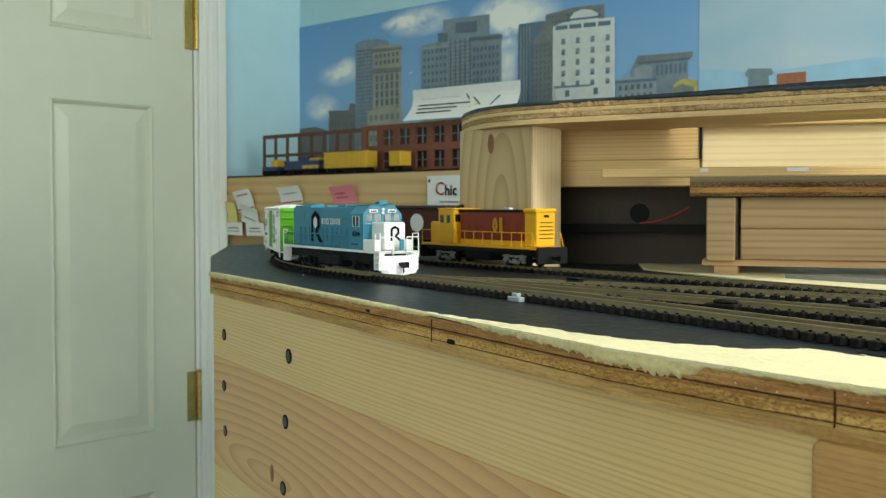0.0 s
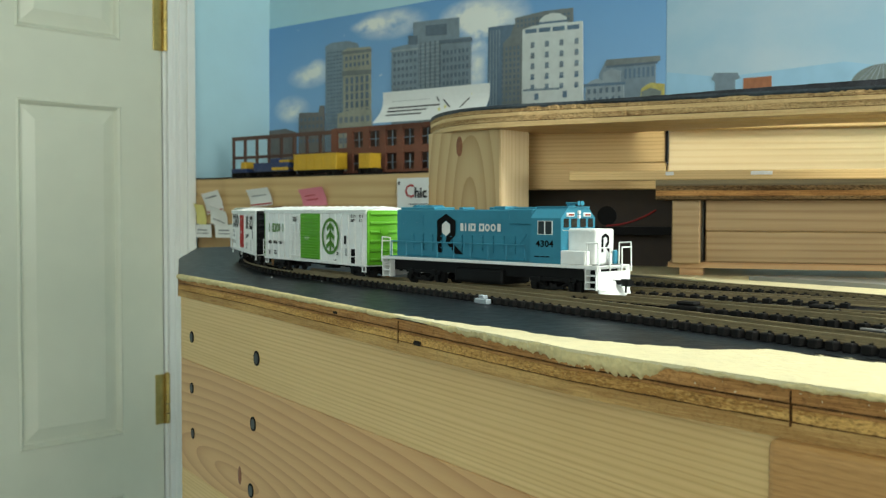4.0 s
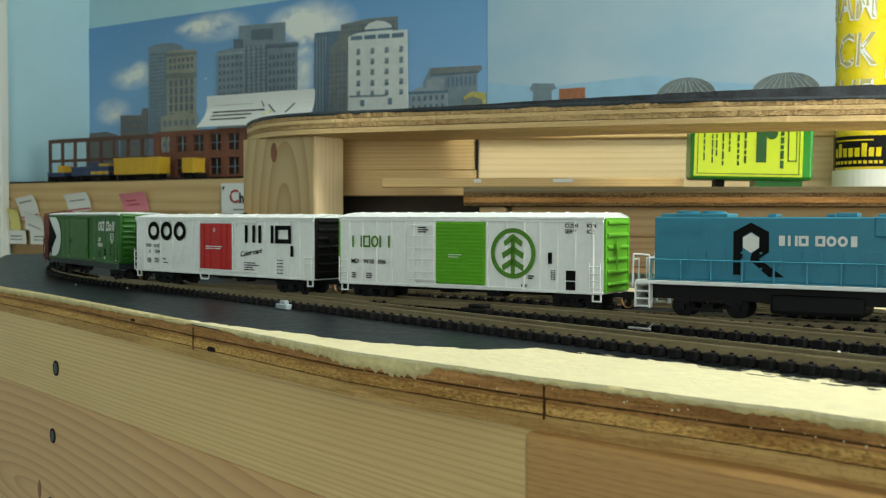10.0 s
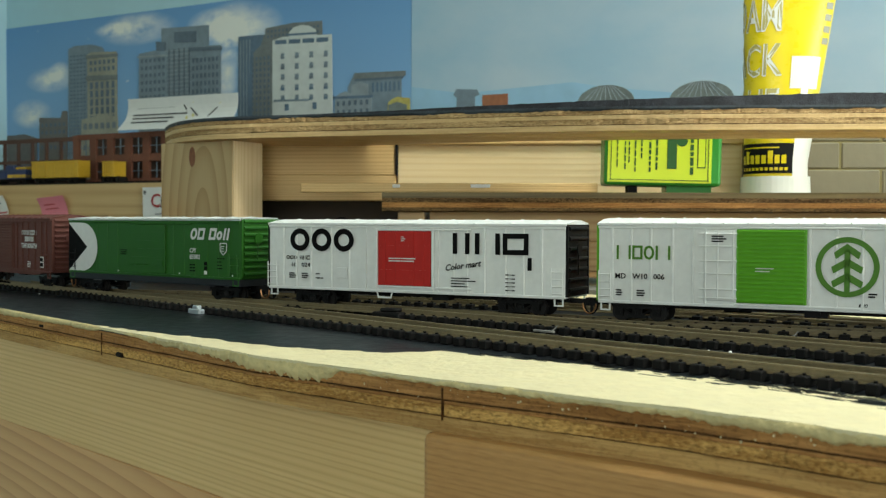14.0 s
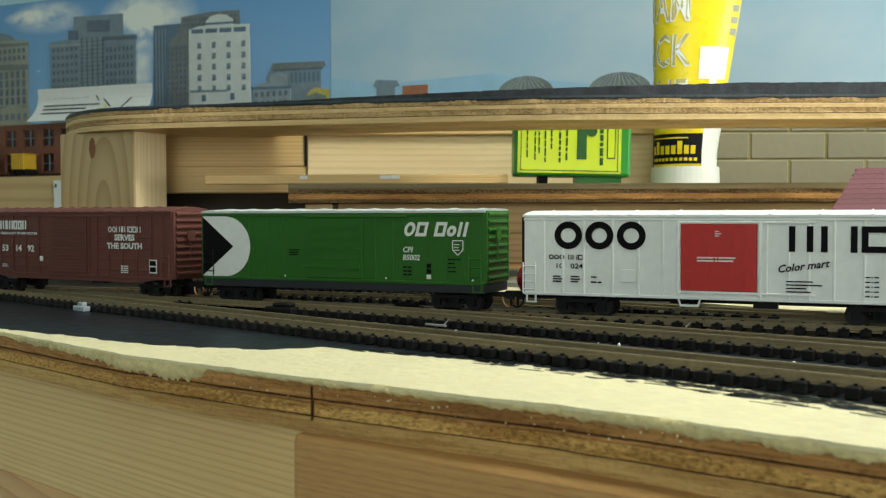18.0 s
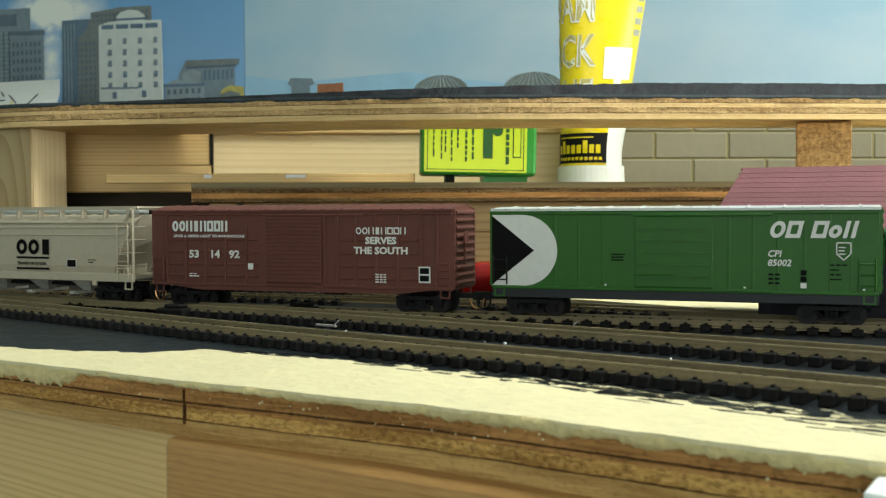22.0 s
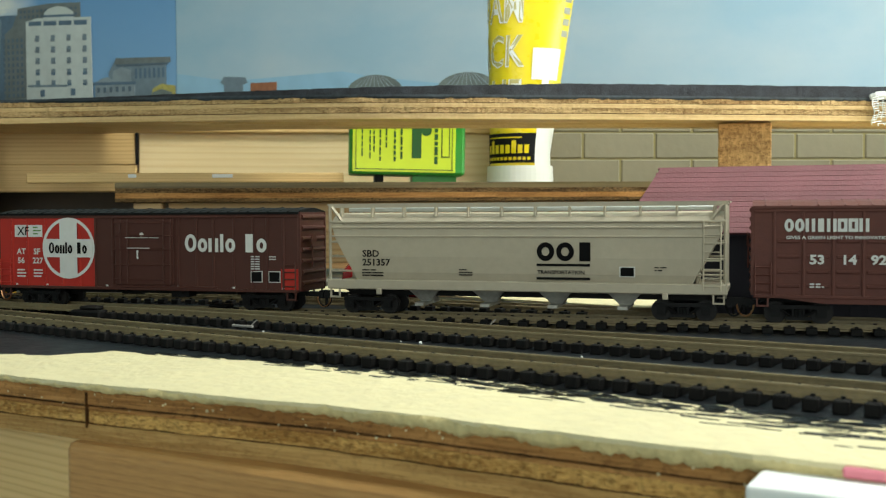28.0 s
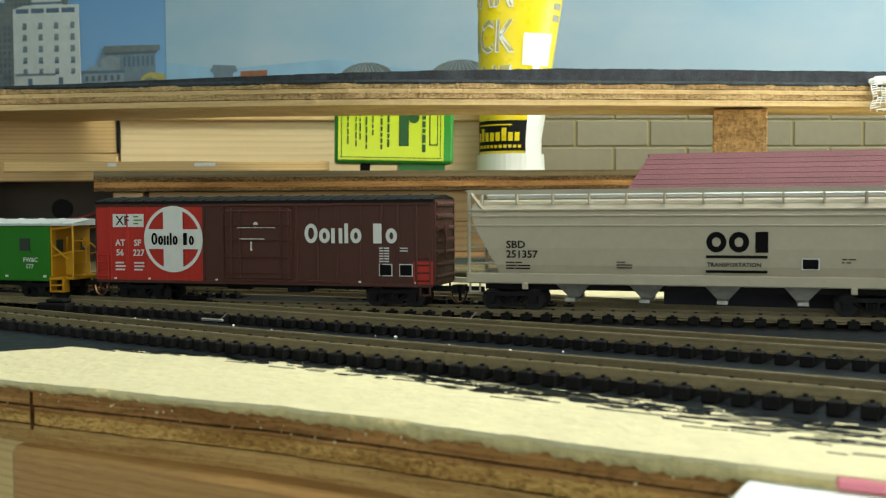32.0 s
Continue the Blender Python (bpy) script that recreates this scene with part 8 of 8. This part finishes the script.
    herald("tnp poox", 0, 0.0400, 0.0052, INK_W, hood, on_side(-0.0242, 0.0385, 0.01150), 0.26)
    # frame, pilots, steps, tank
    part("frame_block", box_bm(0.186, 0.022, 0.0080, (0, 0, 0.0132)), BLACK_P, car)
    bm = box_bm(0.046, 0.028, 0.0102, (-0.004, 0, 0.0085), 0.0022, 2)
    part("fuel_tank", bm, BLACK_P, car)
    for way, x in ((1, 0.098), (-1, -0.098)):
        p = part("pilot", box_bm(0.0014, 0.0330, 0.0110, (x, 0, 0.0100), 0.0003, 1), WHITE_P, car, "white pilot plate with steps")
        if way > 0:
            bm = bmesh.new()
            rows = []
            for z, out, half in ((0.0010, 0.0088, 0.0148), (0.0034, 0.0068, 0.0158), (0.0066, 0.0042, 0.0162), (0.0098, 0.0026, 0.0160)):
                rows.append([bm.verts.new((x + out * (1 - 0.62 * abs(q) ** 1.6) * (0.35 if abs(q) == 1 else 1), q * half, z + 0.0012 * abs(q))) for q in (-1, -0.7, -0.35, 0, 0.35, 0.7, 1)])
            for a, b in zip(rows, rows[1:]):
                for i in range(6):
                    bm.faces.new((a[i], a[i + 1], b[i + 1], b[i]))
            res = bmesh.ops.extrude_face_region(bm, geom=bm.faces[:])
            bmesh.ops.translate(bm, verts=[v for v in res["geom"] if isinstance(v, bmesh.types.BMVert)], vec=(-0.0012, 0, 0))
            bmesh.ops.recalc_face_normals(bm, faces=bm.faces[:])
            part("snow_plough", bm, WHITE_P, p)
            part("front_deck", box_bm(0.0080, 0.0300, 0.0012, (x - 0.0030, 0, 0.0186), 0.0003, 1), WHITE_P, p)
            part("brake_box", box_bm(0.0020, 0.0036, 0.0085, (x - 0.0015, 0.0035, 0.0240), 0.0004, 1), TEAL, p)
        for y in (-1, 1):
            for k in range(4):
                part("step", box_bm(0.0074, 0.0050, 0.0008, (x - way * 0.0042, y * (0.0150 - 0.0003 * k), 0.0050 + k * 0.0040)), WHITE_P, p)
            for q in (-0.004, 0.004):
                part("step_side", box_bm(0.0007, 0.0048, 0.0140, (x - way * 0.0042 + q, y * 0.0150, 0.0112)), WHITE_P, p)
            bm = bmesh.new()
            rod(bm, (x - way * 0.008, y * 0.0165, 0.0192), (x - way * 0.0078, y * 0.0165, 0.0325), 0.0005)
            rod(bm, (x - way * 0.0078, y * 0.0165, 0.0325), (x + way * 0.001, y * 0.0168, 0.0330), 0.0005)
            rod(bm, (x + way * 0.001, y * 0.0168, 0.0330), (x + way * 0.0015, y * 0.0168, 0.0150), 0.0005)
            rod(bm, (x + way * 0.0015, y * 0.0168, 0.0300), (x + way * 0.0020, y * 0.006, 0.0300), 0.0005)
            rod(bm, (x + way * 0.0020, y * 0.006, 0.0300), (x + way * 0.0020, y * 0.006, 0.0160), 0.0005)
            part("end_rail", bm, WHITE_P, p)
        coupler(car, x - way * 0.001, way, hose=False)
        truck(car, way * 0.0595, 0.0295, 0.0056, BLACK_P, True)
    for y in (-0.0168, 0.0168):
        handrail(car, -0.0890, 0.0405, y, deckz, 0.0302, 9, TEAL, 0.00048)
    bm = bmesh.new()
    rod(bm, (0.0355, -0.0168, 0.0302), (0.0425, -0.0174, 0.0372), 0.0004)
    part("cab_grab", bm, TEAL, car)
    return car, 0.208


def caboose():
    L = 0.100
    car = thing("caboose", "green wooden caboose with yellow end platforms", "caboose", group="cars of the moving train")
    body = part("body", box_bm(L, 0.0335, 0.030, (-0.004, 0, 0.0255), 0.0004, 1), CABGREEN, car)
    part("side_sill", box_bm(L, 0.0345, 0.0014, (-0.004, 0, 0.0112)), CABGREEN, car)
    car_roof(car, 0.124, 0.0350, 0.0405, 0.0440, ROOF_L, 9)
    cup = part("cupola", box_bm(0.026, 0.028, 0.0105, (-0.028, 0, 0.0490), 0.0004, 1), CABGREEN, car)
    part("cupola_roof", box_bm(0.029, 0.031, 0.0014, (-0.028, 0, 0.0550), 0.0005, 1), CABGREEN, cup)
    for x in (-0.035, -0.021):
        part("cupola_window", box_bm(0.0060, 0.0006, 0.0050, (x, -0.0141, 0.0500)), HOLLOW, cup)
    for x in (-0.030, 0.030):
        w = part("window", box_bm(0.0066, 0.0006, 0.0068, (x, -0.0169, 0.0302)), HOLLOW, car)
        part("window_frame", box_bm(0.0080, 0.0005, 0.0010, (x, -0.0170, 0.0262)), CABGREEN, w)
    part("end_wall", box_bm(0.0010, 0.0325, 0.0285, (0.0468, 0, 0.0262)), GOLD_P, car, "yellow end wall")
    part("end_door", box_bm(0.0012, 0.0085, 0.0220, (0.0475, 0, 0.0230), 0.0003, 1), GOLD_P, car)
    for y in (-0.0105, 0.0105):
        part("end_window", box_bm(0.0010, 0.0050, 0.0066, (0.0476, y, 0.0295)), HOLLOW, car)
    part("platform", box_bm(0.015, 0.0320, 0.0014, (0.0535, 0, 0.0120), 0.0003, 1), GOLD_P, car, "yellow end platform with rails")
    for y in (-1, 1):
        bm = bmesh.new()
        for k in range(3):
            add_box(bm, 0.0070, 0.0055, 0.0008, (0.0510, y * 0.0155, 0.0050 + k * 0.0034))
        for q in (-0.004, 0.004):
            add_box(bm, 0.0007, 0.0052, 0.0085, (0.0510 + q, y * 0.0155, 0.0088))
        part("steps", bm, GOLD_P, car)
        bm = bmesh.new()
        rod(bm, (0.0605, y * 0.0160, 0.0120), (0.0605, y * 0.0160, 0.0405), 0.0006)
        rod(bm, (0.0475, y * 0.0165, 0.0385), (0.0605, y * 0.0160, 0.0400), 0.0006)
        for zz in (0.0200, 0.0265, 0.0320):
            rod(bm, (0.0605, y * 0.0160, zz), (0.0605, y * 0.004, zz), 0.0005)
        rod(bm, (0.0475, y * 0.0165, 0.0300), (0.0580, y * 0.0165, 0.0220), 0.0005)
        rod(bm, (0.0480, y * 0.0165, 0.0240), (0.0605, y * 0.0165, 0.0265), 0.0005)
        part("platform_rail", bm, GOLD_P, car)
    bm = bmesh.new()
    add_cyl(bm, 0.0030, 0.0008, (0.0600, -0.004, 0.0310), "X", 16)
    rod(bm, (0.0600, -0.004, 0.0120), (0.0600, -0.004, 0.0310), 0.0005)
    part("brake_wheel", bm, GOLD_P, car)
    part("end_box", box_bm(0.0050, 0.0080, 0.0120, (0.0570, -0.0105, 0.0200), 0.0003, 1), GOLD_P, car)
    letters("lettering", "FW&C", 0.0034, INK_W, car, on_side(0.0290, 0.0208, 0.0173), bold=0.00006)
    letters("lettering", "177", 0.0034, INK_W, car, on_side(0.0306, 0.0172, 0.0173), bold=0.00006)
    letters("lettering", "N", 0.0058, INK_W, car, on_side(0.0015, 0.0205, 0.0173), bold=0.0001)
    for x in (0.018, 0.043):
        part("marker_dot", box_bm(0.0018, 0.0004, 0.0012, (x, -0.0173, 0.0130)), INK_W, car)
    part("underframe", box_bm(0.112, 0.010, 0.0045, (0, 0, 0.0092)), BLACK_P, car)
    for way in (-1, 1):
        truck(car, way * 0.036)
        coupler(car, way * 0.058, way)
    return car, L


def parked_loco(m):
    """Short hood switcher in yellow and red with roof details and handrails."""
    car = thing("locomotive", "parked yellow and red diesel locomotive", "locomotive", m)
    dz = 0.0180
    part("walkway", box_bm(0.178, 0.033, 0.0024, (0, 0, dz - 0.0012), 0.0003, 1), YELLOW_P, car)
    part("side_skirt", box_bm(0.160, 0.0334, 0.0040, (0, 0, dz - 0.0040)), BLACK_P, car)
    hood = part("long_hood", box_bm(0.096, 0.0215, 0.0315, (0.018, 0, dz + 0.01575), 0.0012, 2), LOCORED, car, "dark red long hood")
    part("hood_base", box_bm(0.097, 0.0219, 0.0050, (0.018, 0, dz + 0.0025), 0.0003, 1), YELLOW_P, hood)
    part("hood_roof", box_bm(0.112, 0.0220, 0.0030, (0.018, 0, dz + 0.0318), 0.0012, 2), BLACK_P, hood)
    part("hood_end", box_bm(0.0165, 0.0218, 0.0330, (0.0735, 0, dz + 0.0165), 0.0016, 2), YELLOW_P, car, "yellow hood end")
    part("end_cap", box_bm(0.0180, 0.0250, 0.0045, (0.0735, 0, dz + 0.0322), 0.0018, 2), YELLOW_P, car)
    cab = part("cab", box_bm(0.026, 0.0335, 0.0335, (-0.046, 0, dz + 0.01675), 0.0012, 2), YELLOW_P, car)
    part("cab_roof", box_bm(0.028, 0.0340, 0.0018, (-0.046, 0, dz + 0.0340), 0.0008, 2), YELLOW_P, cab)
    part("short_hood", box_bm(0.022, 0.0215, 0.0210, (-0.070, 0, dz + 0.0105), 0.0012, 2), YELLOW_P, car)
    for x in (-0.0525, -0.0415):
        part("cab_window", box_bm(0.0055, 0.0006, 0.0075, (x, -0.0168, dz + 0.0240)), GLASS_D, cab)
    for y in (-0.012, 0.012):
        part("cab_window", box_bm(0.0006, 0.0055, 0.0070, (-0.0328, y, dz + 0.0250)), GLASS_D, cab)
    for k in range(7):
        part("hood_door", box_bm(0.0108, 0.0005, 0.0130, (-0.022 + k * 0.0122, -0.0109, dz + 0.0125)), LOCORED, hood)
    herald("ot", 0, 0.0171, 0.0138, GOLD_P, hood, on_side(0.0205, dz + 0.0120, 0.0116), 0.24)
    bm = bmesh.new()
    add_box(bm, 0.006, 0.004, 0.0016, (-0.046, 0, dz + 0.0354))
    add_cyl(bm, 0.0012, 0.006, (-0.044, 0, dz + 0.0368), "X", 8, 0.0018)
    part("horn", bm, BLACK_P, car)
    part("roof_hatch", box_bm(0.008, 0.006, 0.0022, (0.030, 0, dz + 0.0342), 0.0004, 1), ROOF_L, hood)
    for k in range(5):
        part("end_louvre", box_bm(0.0005, 0.0150, 0.0006, (0.0820, 0, dz + 0.008 + k * 0.0035)), DARK, car)
    for y in (-0.0012, 0.0012):
        part("end_lamp", add_cyl(bmesh.new(), 0.0012, 0.001, (0.0822, y, dz + 0.0275), "X", 10), DARK, car)
    for y in (-0.0160, 0.0160):
        handrail(car, -0.030, 0.082, y, dz, dz + 0.0125, 9, YELLOW_P, 0.0004)
        bm = bmesh.new()
        rod(bm, (-0.030, y, dz + 0.0125), (-0.036, y, dz + 0.0190), 0.0004)
        rod(bm, (0.082, y, dz + 0.0125), (0.0865, y, dz), 0.0004)
        rod(bm, (-0.088, y, dz), (-0.088, y, dz + 0.0130), 0.0004)
        rod(bm, (-0.088, y, dz + 0.0130), (-0.060, y, dz + 0.0130), 0.0004)
        part("end_rail", bm, YELLOW_P, car)
    part("frame_block", box_bm(0.165, 0.020, 0.0070, (0, 0, 0.0125)), BLACK_P, car)
    part("fuel_tank", box_bm(0.040, 0.026, 0.0090, (0.0, 0, 0.0085), 0.0020, 2), BLACK_P, car)
    for way in (-1, 1):
        part("pilot", box_bm(0.0030, 0.0335, 0.0150, (way * 0.0895, 0, 0.0108), 0.0006, 1), BLACK_P, car, "black pilot plate")
        for k in range(3):
            part("step", box_bm(0.006, 0.004, 0.0007, (way * 0.0855, -0.0150, 0.0050 + k * 0.0042)), BLACK_P, car)
        truck(car, way * 0.053, 0.0255, 0.0054, GREY_L, True, turns=False)
        coupler(car, way * 0.0900, way, hose=False)
    return car


def place_on(line, x, y):
    """The heading of a line of points where it passes nearest."""
    k = min(range(1, len(line) - 1), key=lambda i: (line[i][0] - x) ** 2 + (line[i][1] - y) ** 2)
    (a, b), (c, d) = line[k - 1], line[k + 1]
    return pose(line[k][0], line[k][1], RAIL_Z, 0, 0, math.degrees(math.atan2(d - b, c - a)))


parked_loco(place_on(B_LINE, 0.0450, 0.993) @ Matrix.Diagonal((1.07, 1, 1, 1)))
back_car = box_car("boxcar", "dark brown boxcar with round white emblem behind the locos", 0.17, SFBROWN, BLACK_P, SFBROWN, posts=(0.1, 0.2, 0.3, 0.4, 0.6, 0.7, 0.8, 0.9), base=0.12)
back_car.matrix_basis = Matrix.Translation((-0.006, 1.42, RAIL_Z)) @ pose(0, 0, 0, 0, 0, -43)
back_car["group"] = ""
bm = bmesh.new()
add_cyl(bm, 0.0122, 0.0008, (-0.024, -0.0180, 0.033), "Y", 24)
part("emblem", bm, INK_W, back_car, "round white emblem")
TURNS[:] = [t for t in TURNS if t[0].parent != back_car]
SPINS[:] = [w for w in SPINS if w[0].parent.parent != back_car]

CARS = []  # thing, its middle behind the nose, truck spacing
for made, o, base in ((lead_loco(), -0.109, 0.119), (tree_boxcar(), -0.3162, 0.142), (red_door_boxcar(), -0.5270, 0.145), (green_boxcar(), -0.7410, 0.142), (brown_boxcar(), -0.9445, 0.142), (hopper_car(), -1.1475, 0.160), (cross_boxcar(), -1.3585, 0.142), (caboose(), -1.5280, 0.072)):
    CARS.append((made[0], o, base))


def motions():
    steps = [k * 0.5 for k in range(65)]
    fine = [k * 0.1 for k in range(321)]
    for c, o, base in CARS:
        walk(c, [(t, ride(run(t) + o, base)) for t in steps])
        for t_ob, x in TURNS:
            if t_ob.parent == c:
                rows = []
                for t in steps:
                    yaw = ride(run(t) + o, base).to_euler().z
                    rows.append((t, pose(x, 0, 0, 0, 0, math.degrees(track_point(run(t) + o + x)[1] - yaw))))
                walk(t_ob, rows)
        for w, r in SPINS:
            if w.parent.parent == c:
                at = w.matrix_basis.translation.copy()
                walk(w, [(t, pose(*at, 0, math.degrees((run(t) - run(0)) / r) % 360, 0)) for t in fine])


motions()
